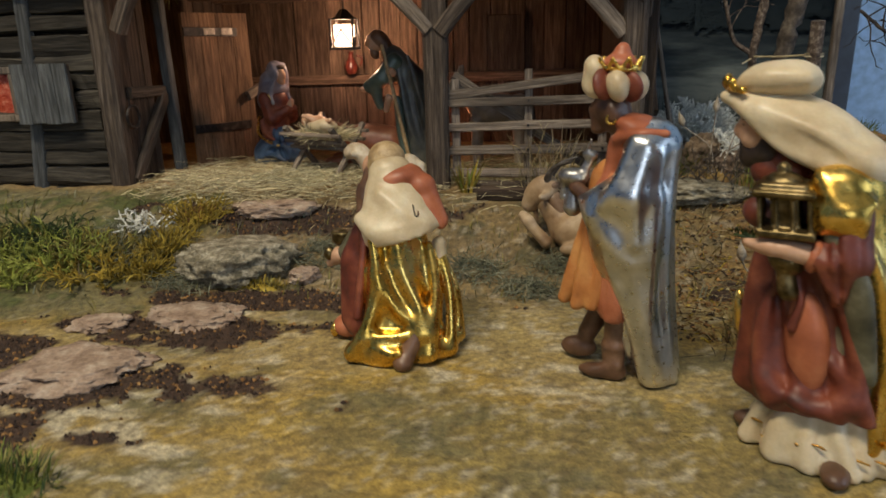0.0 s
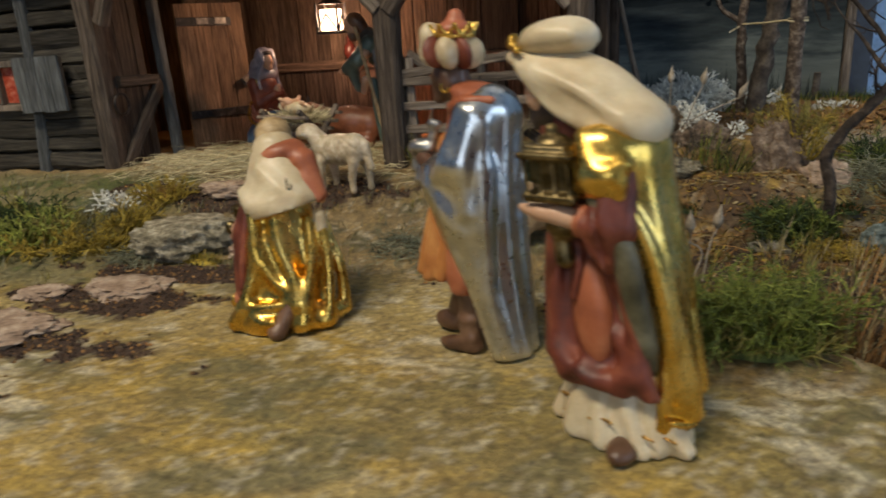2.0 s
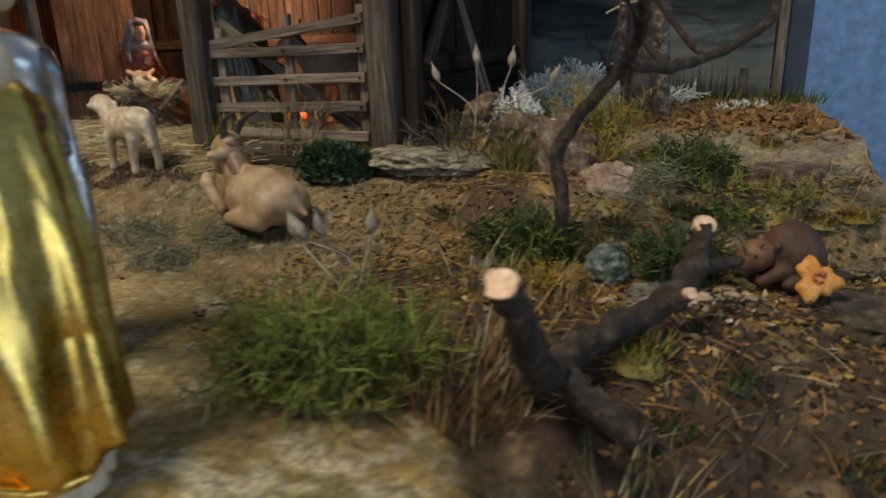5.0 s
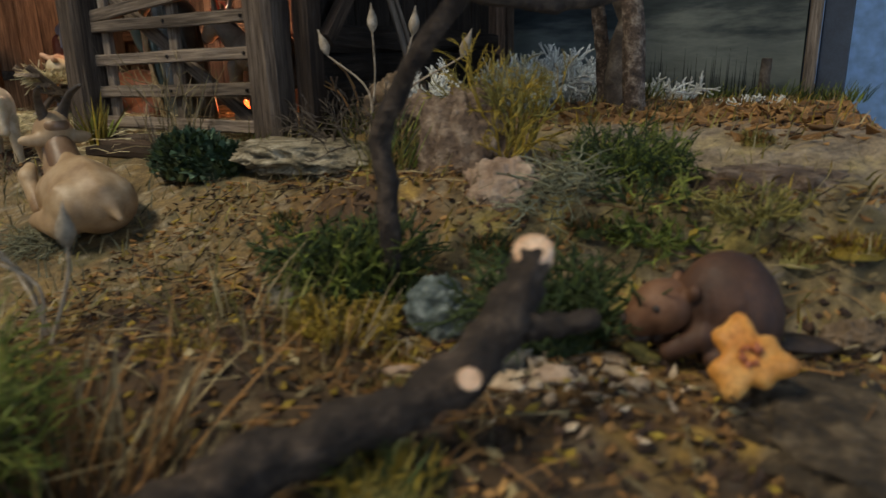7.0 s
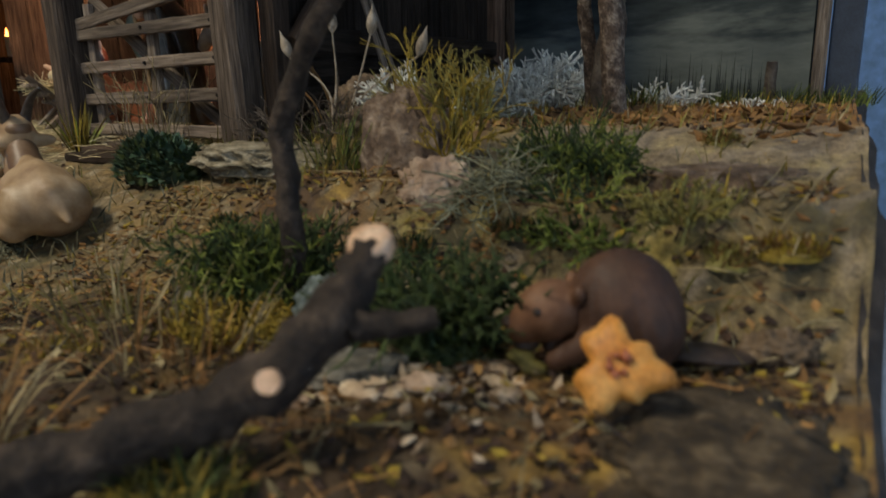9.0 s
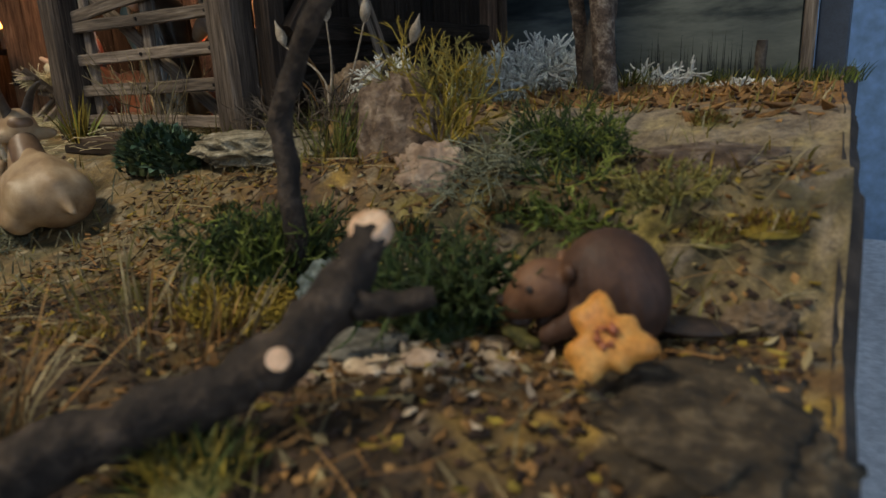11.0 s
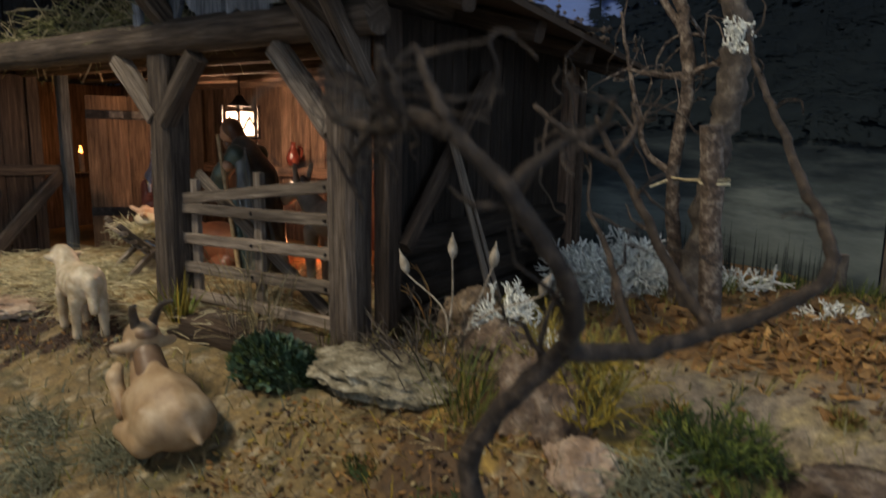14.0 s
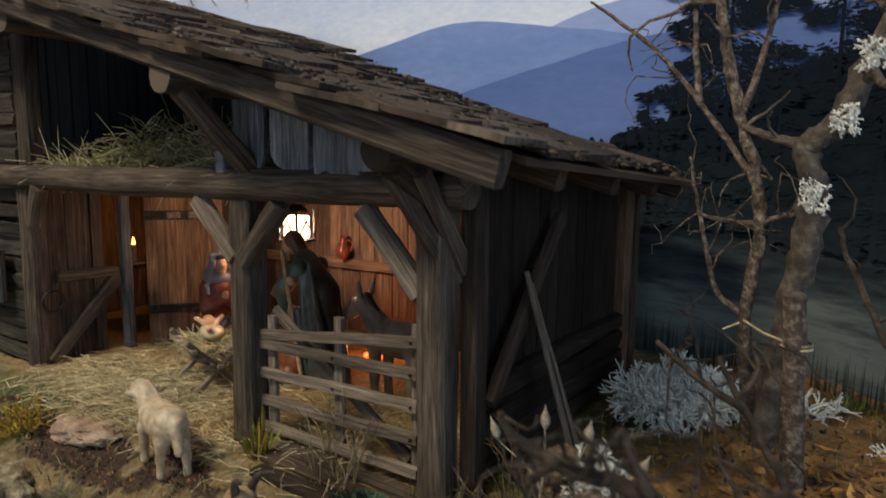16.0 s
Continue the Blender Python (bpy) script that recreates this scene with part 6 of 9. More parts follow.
def mother():
    skirt = Sculpt(BLUE_CLOTH).limb((-10, 0, 8), (4, 0, 26), 17, 12, flat=(1, 1.1, 1)).ball((8, 2, 9), (20, 16, 10)).fold(8, 1.6, 0, 40, (0, 0), 0, 0.05).ridge([(22, -8, 14), (8, -16, 20), (-10, -17, 10)], 2.2, 5).ridge([(20, -14, 5), (4, -18, 10), (-14, -16, 4)], 2.0, 5)
    skirt.ball((0, 0, -12), (60, 60, 12), cut=True)
    robe = Sculpt(RED_CLOTH).limb((-3, 0, 24), (1, 0, 60), 13, 11).limb((-3, 11, 62), (6, 13, 44), 6.5, 6).limb((6, 13, 44), (17, 4, 52), 6, 4).limb((-3, -11, 62), (6, -13, 44), 6.5, 6).limb((6, -13, 44), (17, -3, 52), 6, 4).ridge([(-10, -12, 40), (-4, -15, 30), (8, -15, 24)], 2.0, 5).fold(6, 0.9, 20, 60, (0, 0), 0.5, 0.03)
    veil = Sculpt(VEIL, 0.9).ball((3, 0, 86), (9.5, 9, 10.5)).ball((-2, 0, 71), (13, 14, 8)).limb((-6, 0, 78), (-9, 0, 60), 9, 11).ball((15, 0, 83), (10, 7.0, 10), cut=True).ridge([(6, 8, 93), (10, 7.5, 82), (5, 11, 68), (8, 12, 58)], 1.6).ridge([(6, -8, 93), (10, -7.5, 82), (5, -11, 68), (8, -12, 58)], 1.6)
    face = Sculpt(SKIN, 0.8).ball((7.5, 0, 83), (6.2, 5.4, 8)).ball((13.4, 0, 82.5), (1.6, 1.1, 1.8)).ball((11, 0, 76.5), (2.4, 2.4, 2)).ball((18, 1.2, 56), (2.4, 1.8, 6), (0, 30, 0)).ball((18, -1.2, 56), (2.4, 1.8, 6), (0, 30, 0))
    hair = Sculpt(HAIR_DARK, 0.7).ball((9, 0, 90.5), (4, 5.4, 2.4)).ball((12.4, 2.2, 83.8), (0.8, 1, 0.6)).ball((12.4, -2.2, 83.8), (0.8, 1, 0.6))
    trim = Sculpt(GOLD, 0.9).ridge([(-16, -8, 44), (-10, -17, 30), (2, -18, 23), (14, -16, 19)], 1.4).ridge([(8, -12.5, 58), (4, -13, 66)], 0.9)
    return statue("kneeling_woman_statue", [skirt, robe, veil, face, hair, trim], (-0.255, 0.667, 0.042), -24, "kneeling painted figure in red dress, blue skirt and grey veil", "nativity figure", 1.05)


def father():
    coat = Sculpt(BLACK_COAT).limb((-2, 0, 8), (-6, 0, 82), 17, 13, flat=(1, 1.0, 1)).limb((-6, 0, 82), (8, 0, 104), 14, 10.5).fold(7, 1.8, 0, 90, (-6, 0), 0.4, 0.02).ridge([(-8, 13, 104), (-12, 15, 70), (-14, 14, 10)], (1.6, 3), 5).ridge([(4, 13, 96), (4, 15, 60), (6, 15, 8)], (1.6, 3), 5)
    coat.ball((-6, 0, -14), (60, 60, 14), cut=True)
    sl = Sculpt(GREEN_COAT, 1.0).limb((6, 11, 100), (22, 15, 84), 7.5, 6.5).limb((22, 15, 84), (36, 10, 76), 6.5, 6.0).limb((4, -12, 100), (16, -14, 84), 7, 6).ridge([(28, 12, 78), (30, 12, 68), (29, 11, 58)], (6, 4), 4).ridge([(10, 15, 64), (12, 16, 34), (12, 15, 6)], (4, 6), 5)
    head = Sculpt(SKIN, 0.8).ball((24, 0, 117), (7.5, 6.5, 9)).ball((41, 9, 74), (5, 3.5, 3)).ball((10, 19, 90), (5, 4, 4.5)).ball((31.4, 0, 115.5), (2.4, 1.5, 2.5), (0, 35, 0)).ball((27, 4, 113), (2.5, 2, 2.5)).limb((18, 14, 66), (24, 12, 54), 3.6, 3.0)
    hair = Sculpt(BROWN_BOOT, 0.8).ball((19, 0, 120.5), (9, 8, 8.5)).ball((26, 0, 107.5), (4.6, 5, 6)).ball((13, 0, 113), (6, 7, 7)).ball((30, 0, 118), (4.5, 6, 5.5), cut=True).ball((29.6, 3.3, 118.6), (0.9, 1.7, 0.7))
    staff = Sculpt(HAIR_BLOND, 0.9).limb((8, 24, 0), (13, 21, 114), 2.0, 1.8)
    return statue("standing_man_statue", [coat, sl, head, hair, staff], (-0.1045, 0.657, 0.042), 180, "painted bearded figure in dark coat, bending with a staff", "nativity figure", 0.99, "", 0.17)


def infant():
    cloth = Sculpt(CREAM, 0.9).ball((0, 0, 5), (15, 8, 5)).ball((-6, 3, 7), (6, 5, 3.5))
    body = Sculpt(SKIN, 0.8).ball((15, 0, 8), (5.5, 5, 5.5)).ball((4, 0, 8.5), (10, 5, 4)).limb((6, 4, 10), (10, 9, 13), 1.9, 1.5).limb((6, -4, 10), (10, -9, 13), 1.9, 1.5).limb((-6, 2, 8), (-14, 4, 10), 2.4, 1.8)
    return statue("infant_statue", [cloth, body], (-0.190, 0.606, 0.080), 150, "small painted infant figure on white cloth lying in straw", "nativity figure", 1.2)


def ox():
    b = Sculpt(OX_RED).ball((0, 0, 22), (32, 17, 19)).ball((-20, 0, 20), (17, 17, 18)).limb((24, 0, 26), (40, 2, 36), 13, 10).ball((50, 4, 34), (13, 8, 8), (0, 28, 8)).ball((60, 6, 27), (6, 6, 5)).limb((20, 14, 8), (38, 16, 6), 6, 4.5).limb((20, -14, 8), (36, -15, 6), 6, 4.5).limb((-20, 14, 8), (-4, 18, 6), 8, 5).ball((42, 12, 40), (3, 7, 3)).ball((42, -8, 40), (3, 7, 3))
    h = Sculpt(HORN, 0.9).limb((44, 9, 42), (46, 15, 51), 2.4, 1.0).limb((44, -5, 42), (46, -11, 51), 2.4, 1.0)
    return statue("ox_statue", [b, h], (-0.156, 0.650, 0.042), 186, "painted red-brown lying ox beside the manger", "animal figure", 1.0)


def donkey():
    b = Sculpt(DONKEY_GREY).ball((0, 0, 56), (31, 15, 16)).ball((-22, 0, 56), (13, 14, 16)).limb((22, 0, 60), (40, 2, 78), 11, 8).ball((49, 3, 78), (14, 7, 8), (0, 30, 6)).ball((58, 4, 70), (6, 5.5, 5.5)).limb((41, 7, 84), (38, 12, 100), 3, 1.8).limb((41, -3, 84), (40, -8, 100), 3, 1.8)
    for x, y in ((22, 8), (22, -8), (-22, 8), (-22, -8)):
        b.limb((x, y, 46), (x + 1, y, 22), 6.5, 4).limb((x + 1, y, 22), (x, y, 2), 4, 4)
    m = Sculpt(HAIR_DARK, 0.9).limb((24, 0, 70), (40, 2, 88), 3.5, 3.5).limb((-34, 0, 62), (-38, 0, 32), 2.5, 3.5).ball((61, 4, 68), (3.5, 4.5, 4))
    return statue("donkey_statue", [b, m], (-0.030, 0.655, 0.042), 172, "painted grey standing donkey behind the gate", "animal figure", 0.92)


def sheep():
    b = Sculpt(WOOL).ball((0, 0, 37), (27, 13, 14)).ball((-16, 0, 38), (13, 13.5, 14)).limb((20, 0, 42), (29, 1, 52), 9, 7.5).ball((36, 2, 53), (9.5, 6, 6.5), (0, 30, 8)).ball((31, 9, 51), (3, 6, 2.6), (20, 0, 0)).ball((31, -6, 51), (3, 6, 2.6), (-20, 0, 0)).limb((-28, 0, 42), (-32, 0, 22), 4, 3.4).fold(13, 0.5, 22, 60, (0, 0), 0.2, 0.5)
    for x, y, dx in ((16, 7, 2), (17, -7, -4), (-20, 8, 3), (-20, -8, -5)):
        b.limb((x, y, 28), (x + dx, y, 14), 5, 3).limb((x + dx, y, 14), (x + dx, y, 2), 2.9, 3.2)
    return statue("sheep_statue", [b], (-0.104, 0.498, hz(-0.104, 0.498) - 0.001), 166, "painted cream standing sheep before the stable", "animal figure", 0.87)


def goat():
    b = Sculpt(GOAT_TAN).ball((-4, 0, 16), (27, 17, 16.5), (0, 4, 0)).ball((-20, -2, 14), (14, 16, 14)).limb((14, 0, 20), (25, 0, 33), 11, 7.5).limb((22, 12, 7), (36, 13, 22), 4.5, 3.6).limb((34, 13, 22), (40, 10, 25), 3.6, 3.2).limb((18, -12, 6), (38, -14, 4), 4.5, 3.5).limb((-16, 14, 6), (6, 18, 5), 7, 4).ball((-17, 10, 14), (13, 9, 12), (0, 10, 0), 2).ball((8, 9, 15), (9, 8, 11), (0, -10, 0), 2).ridge([(-30, 0, 22), (-14, 0, 30), (4, 0, 31), (16, 0, 32)], (1.5, 2.5), 6).limb((-31, -2, 16), (-37, -4, 9), 3.2, 1.8).ridge([(-20, 15, 22), (-10, 17, 12), (4, 18, 6)], 1.6, 4)
    hd = Sculpt(GOAT_TAN, 0.9).ball((30, 0, 41), (14.5, 8.8, 10), (0, 42, 0)).ball((38, 0, 31), (6.4, 5.6, 5.8)).ball((24, 10, 40), (2.4, 7, 3), (0, 0, -20)).ball((24, -10, 40), (2.4, 7, 3), (0, 0, 20))
    mane = Sculpt(GOAT_BROWN, 0.8).limb((12, 0, 22), (21, 0, 35), 9.0, 7.0).ball((22, 0, 46), (5, 6, 4.6)).limb((34, 0, 27), (32, 0, 19), 2.2, 0.8).ball((33, 6, 41), 1.3)
    h = Sculpt(HORN, 0.8).ridge([(25, 3.0, 47), (23, 5, 54), (17, 7, 61), (6, 8.5, 65)], (3.0, 1.0)).ridge([(25, -3.0, 47), (23, -5, 54), (17, -7, 61), (7, -9, 65)], (3.0, 1.0)).ball((33.5, 5.2, 42), 1.1).ball((33.5, -5.2, 42), 1.1)
    return statue("goat_statue", [b, hd, mane, h], (0.037, 0.456, hz(0.037, 0.456) + 0.001), 162, "painted tan lying goat with dark horns", "animal figure", 0.98)


def beaver():
    b = Sculpt(FUR, 0.8).ball((-3, 0, 19), (16, 14, 18), (0, 14, 0)).ball((-8, 0, 14), (12, 14.5, 14)).limb((8, 9, 12), (17, 6, 6), 4, 3).limb((8, -9, 12), (17, -6, 6), 4, 3).ball((-2, 11, 5), (10, 5, 5)).ball((-2, -11, 5), (10, 5, 5)).fold(26, 0.25, 2, 40, (0, 0), 0.0, 0.3)
    hd = Sculpt(FUR_LIGHT, 0.8).ball((18, 0, 19), (10.5, 9, 9), (0, 18, 0)).ball((26, 0, 14), (5, 5.6, 5)).ball((11, 7.5, 26), (2, 2, 2.6)).ball((11, -7.5, 26), (2, 2, 2.6))
    n = Sculpt(HAIR_DARK, 0.7).ball((30.5, 0, 15.5), (2, 2.6, 2)).ball((22.5, 7.4, 21), 1.4).ball((22.5, -7.4, 21), 1.4).ball((-27, 0, 5), (14, 7, 2.6), (0, -6, 0)).ball((25, 0, 9), (4, 4, 2.5))
    mouth = Sculpt(GRASS_OLIVE, 0.8).ball((27, 2, 6), (4, 3.5, 2)).ball((23, 5, 3), (4, 3, 2))
    return statue("beaver_statue", [b, hd, n, mouth], (0.3155, 0.428, hz(0.3155, 0.428) + 0.001), 209, "small dark brown beaver figure gnawing greens", "animal figure", 0.74)


for make in (king_red, king_silver, king_kneeling, mother, father, infant, ox, donkey, sheep, goat, beaver):
    make()


# ---------------------------------------------------------------- plants and ground cover: makers
def blade(soup, at, tip, width, bend, slot=0, segs=3):
    """One bent leaf of grass as a thin, creased strip."""
    a, b = np.asarray(at, float), np.asarray(tip, float)
    d = b - a
    side = np.cross(d, (0.3, 0.2, 1.0))
    side /= np.linalg.norm(side) + 1e-9
    up = np.array([0, 0, 1.0])
    v = []
    for i in range(segs + 1):
        t = i / segs
        p = a + d * t + up * (bend * math.sin(math.pi * t))
        w = width * (1 - t) ** 0.7 * 0.5 + 0.00006
        v += [p - side * w, p + side * w]
    soup.add(v, [[2 * i, 2 * i + 1, 2 * i + 3, 2 * i + 2] for i in range(segs)], slot)


def tuft(name, at, n, length, spread, mats, label, category, width=0.0007, lean=0.6, seed=0, group="", droop=0.25, zscale=1.0, kind=""):
    """A tuft of grass blades from a small foot."""
    rng = np.random.RandomState(seed)
    sp = Soup()
    for i in range(n):
        a, r = rng.rand() * 2 * np.pi, spread * math.sqrt(rng.rand())
        x, y = at[0] + r * math.cos(a), at[1] + r * math.sin(a)
        z = (at[2] if len(at) > 2 else hz(x, y)) - 0.001
        l = length * (0.45 + 0.65 * rng.rand())
        b = a + rng.randn() * 0.7
        ln = lean * rng.rand() * l
        blade(sp, (x, y, z), (x + ln * math.cos(b), y + ln * math.sin(b), z + l * zscale * (1 - droop * rng.rand())), width * (0.6 + 0.8 * rng.rand()), l * 0.12 * rng.rand(), rng.randint(len(mats)))
    return thing(name, sp.mesh(name, mats), label, category, group, kind or "stuff")


def cushion(name, at, r, h, n, length, mats, label, category, seed=0, width=0.0008, group="", rz=0.0):
    """A domed cushion of moss: short leaves over a mound."""
    rng = np.random.RandomState(seed)
    sp = Soup()
    c, s = math.cos(rz), math.sin(rz)
    z0 = hz(at[0], at[1]) if len(at) < 3 else at[2]
    core = []
    for i in range(n):
        a, q = rng.rand() * 2 * np.pi, math.sqrt(rng.rand())
        u, v = q * math.cos(a), q * math.sin(a)
        hh = math.sqrt(max(0, 1 - q * q)) * (0.75 + 0.5 * noise2(np.array([u * 2.0]), np.array([v * 2.0]), 1.2, seed)[0])
        x, y = u * r[0], v * r[1]
        x, y = at[0] + c * x - s * y, at[1] + s * x + c * y
        p = np.array((x, y, z0 + h * hh * 0.8 - 0.002))
        d = np.array((u * 0.8 * c - v * 0.8 * s, u * 0.8 * s + v * 0.8 * c, 0.25 + 0.8 * hh)) + rng.randn(3) * 0.45
        d *= length * (0.5 + 0.7 * rng.rand()) / np.linalg.norm(d)
        blade(sp, p, p + d, width * (0.6 + 0.8 * rng.rand()), length * 0.12 * rng.randn(), rng.randint(len(mats)), 2)
    # dark core under the leaves
    k = 12
    ring = []
    for j in range(5):
        t = j / 4
        for i in range(k):
            a = 2 * np.pi * i / k
            q = math.cos(t * np.pi / 2) * 0.86 * (0.9 + 0.2 * rng.rand())
            x, y = q * r[0] * math.cos(a), q * r[1] * math.sin(a)
            ring.append((at[0] + c * x - s * y, at[1] + s * x + c * y, z0 - 0.003 + (h * 0.8) * math.sin(t * np.pi / 2) * (0.85 + 0.2 * rng.rand())))
    sp.add(ring, [[j * k + i, j * k + (i + 1) % k, (j + 1) * k + (i + 1) % k, (j + 1) * k + i] for j in range(4) for i in range(k)], len(mats))
    if category == "bush":
        b = base(name, (at[0], at[1], z0), label, category, group)
        part("crown", sp.mesh("crown", [*mats, MOSS_DARK]), b)
        tw = Soup()
        for q in ring[:k]:
            tube(tw, [(at[0], at[1], z0 - 0.002), q], 0.0012, 0.0007, 5)
        part("twigs", tw.mesh("twigs", [BARK]), b)
        return b
    return thing(name, sp.mesh(name, [*mats, mats[0]]), label, category, group, "stuff")


def sprout(soup, p, d, l, r, depth, rng, slot=0, fork=2, sides=4, wild=0.5, shrink=0.72, curve=0.25, tipslot=None):
    """A forking twig."""
    d = d / np.linalg.norm(d)
    k = d + rng.randn(3) * curve
    m = p + d * l * 0.5
    e = m + k / np.linalg.norm(k) * l * 0.5
    tube(soup, [p, m, e], r, r * 0.72, sides, slot if depth or tipslot is None else tipslot, 0.15, rng.randint(999), start_cap=False)
    if depth:
        for _ in range(fork if rng.rand() < 0.8 else fork + 1):
            n = k / np.linalg.norm(k) + rng.randn(3) * wild
            sprout(soup, e, n, l * shrink * (0.7 + 0.5 * rng.rand()), r * 0.72, depth - 1, rng, slot, fork, sides, wild, shrink, curve, tipslot)


def twig_bush(name, at, n, l, r, depth, mats, label, category, seed=0, open_=0.8, wild=0.5, fork=2, group="", shrink=0.75, rise=0.5, spread=0.004, sides=4):
    rng = np.random.RandomState(seed)
    z0 = at[2] if len(at) > 2 else hz(at[0], at[1])
    lobes = {"lichen": ("lobe", 9), "plant": ("spray", 8)}.get(category)
    soups = [Soup() for _ in range(lobes[1] if lobes else 1)]
    for i in range(n):
        a = 2 * np.pi * (i + rng.rand()) / n
        d = np.array((math.cos(a) * open_ * rng.rand() ** 0.5, math.sin(a) * open_ * rng.rand() ** 0.5, rise + 0.5 * rng.rand()))
        p = np.array((at[0] + spread * math.cos(a) * rng.rand(), at[1] + spread * math.sin(a) * rng.rand(), z0 - 0.001))
        sprout(soups[i * len(soups) // n], p, d, l * (0.7 + 0.5 * rng.rand()), r, depth, rng, rng.randint(len(mats)), fork, sides, wild, shrink)
    if lobes:
        b = base(name, (at[0], at[1], z0), label, category, group)
        for sp in soups:
            part(lobes[0], sp.mesh(lobes[0], mats), b)
        return b
    return thing(name, soups[0].mesh(name, mats), label, category, group, "stuff" if category == "moss" else "")


def stone(name, at, size, mat, seed, label, turn=0.0, group="", sink=0.3, tilt=0.0, flat=0.0, detail=5):
    """A rough stone, bedded in the ground."""
    bm = bmesh.new()
    bmesh.ops.create_icosphere(bm, subdivisions=detail, radius=1.0)
    p = np.array([v.co for v in bm.verts])
    q = p * 1.0
    n1 = fbm(p * 1.3 + seed * 7.1, 3) - 0.5
    n2 = fbm(p * 3.7 + seed * 3.3, 4) - 0.5
    n3 = np.abs(fbm(p * 7.5 + seed * 1.7, 3) - 0.5)
    n4 = np.abs(fbm(p * 2.4 + seed * 5.9, 2) - 0.5)
    q = q * (1 + 0.55 * n1 + 0.40 * n2 + 0.45 * n3 - 0.7 * n4)[:, None]
    if flat:
        q[:, 2] = np.where(q[:, 2] > 1 - flat, 1 - flat + (q[:, 2] - 1 + flat) * 0.25, q[:, 2])
    q = q * np.array(size) / 2
    rot = np.array(Euler((radians(tilt), 0, radians(turn))).to_matrix())
    q = q @ rot.T
    z0 = at[2] if len(at) > 2 else hz(at[0], at[1])
    q += np.array((at[0], at[1], z0 + size[2] * (0.5 - sink)))
    for v, c in zip(bm.verts, q):
        v.co = c
    for f in bm.faces:
        f.smooth = True
    me = bpy.data.meshes.new(name)
    bm.to_mesh(me)
    bm.free()
    me.materials.append(mat)
    return thing(name, me, label, "stone", group)


def scatter(name, n, region, make, mats, label, category, seed):
    """Many small loose bits in one mesh."""
    rng = np.random.RandomState(seed)
    sp = Soup()
    done = 0
    while done < n:
        x, y = region(rng)
        if x > edge_x(y) - 0.005:
            continue
        make(sp, x, y, hz(x, y), rng)
        done += 1
    return thing(name, sp.mesh(name, mats, smooth=False), label, category, kind="stuff")


def chip(soup, x, y, z, rng, size=0.004, slots=1, tilt=0.35, curl=0.2):
    """A small flake or leaf, a little bent."""
    a = rng.rand() * 2 * np.pi
    l, w = size * (0.5 + rng.rand()), size * (0.3 + 0.5 * rng.rand())
    u = np.array((math.cos(a), math.sin(a), tilt * rng.randn()))
    v = np.array((-math.sin(a), math.cos(a), tilt * rng.randn()))
    c = np.array((x, y, z + 0.0012 * rng.rand() + 0.0004))
    up = np.array((0, 0, curl * size * rng.rand()))
    q = [c - u * l / 2, c - v * w / 2 + up * -0.4, c + u * l / 2 + up, c + v * w / 2]
    th = np.array((0, 0, -0.0004))
    soup.add(q + [p + th for p in q], [[0, 1, 2, 3], [7, 6, 5, 4], [0, 4, 5, 1], [1, 5, 6, 2], [2, 6, 7, 3], [3, 7, 4, 0]], rng.randint(slots))


def crumb(soup, x, y, z, rng, size=0.003, slots=1):
    """A small lump of soil or gravel."""
    s = size * (0.4 + 0.9 * rng.rand())
    v = np.array([(1, 0, 0), (-1, 0, 0), (0, 1, 0), (0, -1, 0), (0, 0, 1), (0, 0, -1)], float) * s * 0.5 * (0.6 + 0.7 * rng.rand(6, 1)) + rng.randn(6, 3) * s * 0.06
    soup.add(v + (x, y, z + s * 0.15), [[0, 2, 4], [2, 1, 4], [1, 3, 4], [3, 0, 4], [2, 0, 5], [1, 2, 5], [3, 1, 5], [0, 3, 5]], rng.randint(slots))


def stalk(soup, x, y, z, rng, length=0.02, r=0.0003, slots=1, lift=0.25):
    """A loose straw lying about."""
    a = rng.rand() * 2 * np.pi
    l = length * (0.4 + 0.8 * rng.rand())
    e = np.array((x + l * math.cos(a), y + l * math.sin(a), 0.0))
    e[2] = max(z, hz(e[0], e[1])) + lift * l * rng.rand() ** 2
    p = np.array((x, y, z + 0.0008 + 0.002 * rng.rand()))
    m = (p + e) / 2 + (rng.randn() * l * 0.06, rng.randn() * l * 0.06, l * 0.10 * rng.rand())
    tube(soup, [p, m, e], r * (0.6 + 0.8 * rng.rand()), r * 0.5, 3, rng.randint(slots), start_cap=False)


def gauss(cx, cy, sx, sy):
    return lambda rng: (cx + sx * rng.randn(), cy + sy * rng.randn())


def rect(x0, x1, y0, y1):
    return lambda rng: (x0 + (x1 - x0) * rng.rand(), y0 + (y1 - y0) * rng.rand())


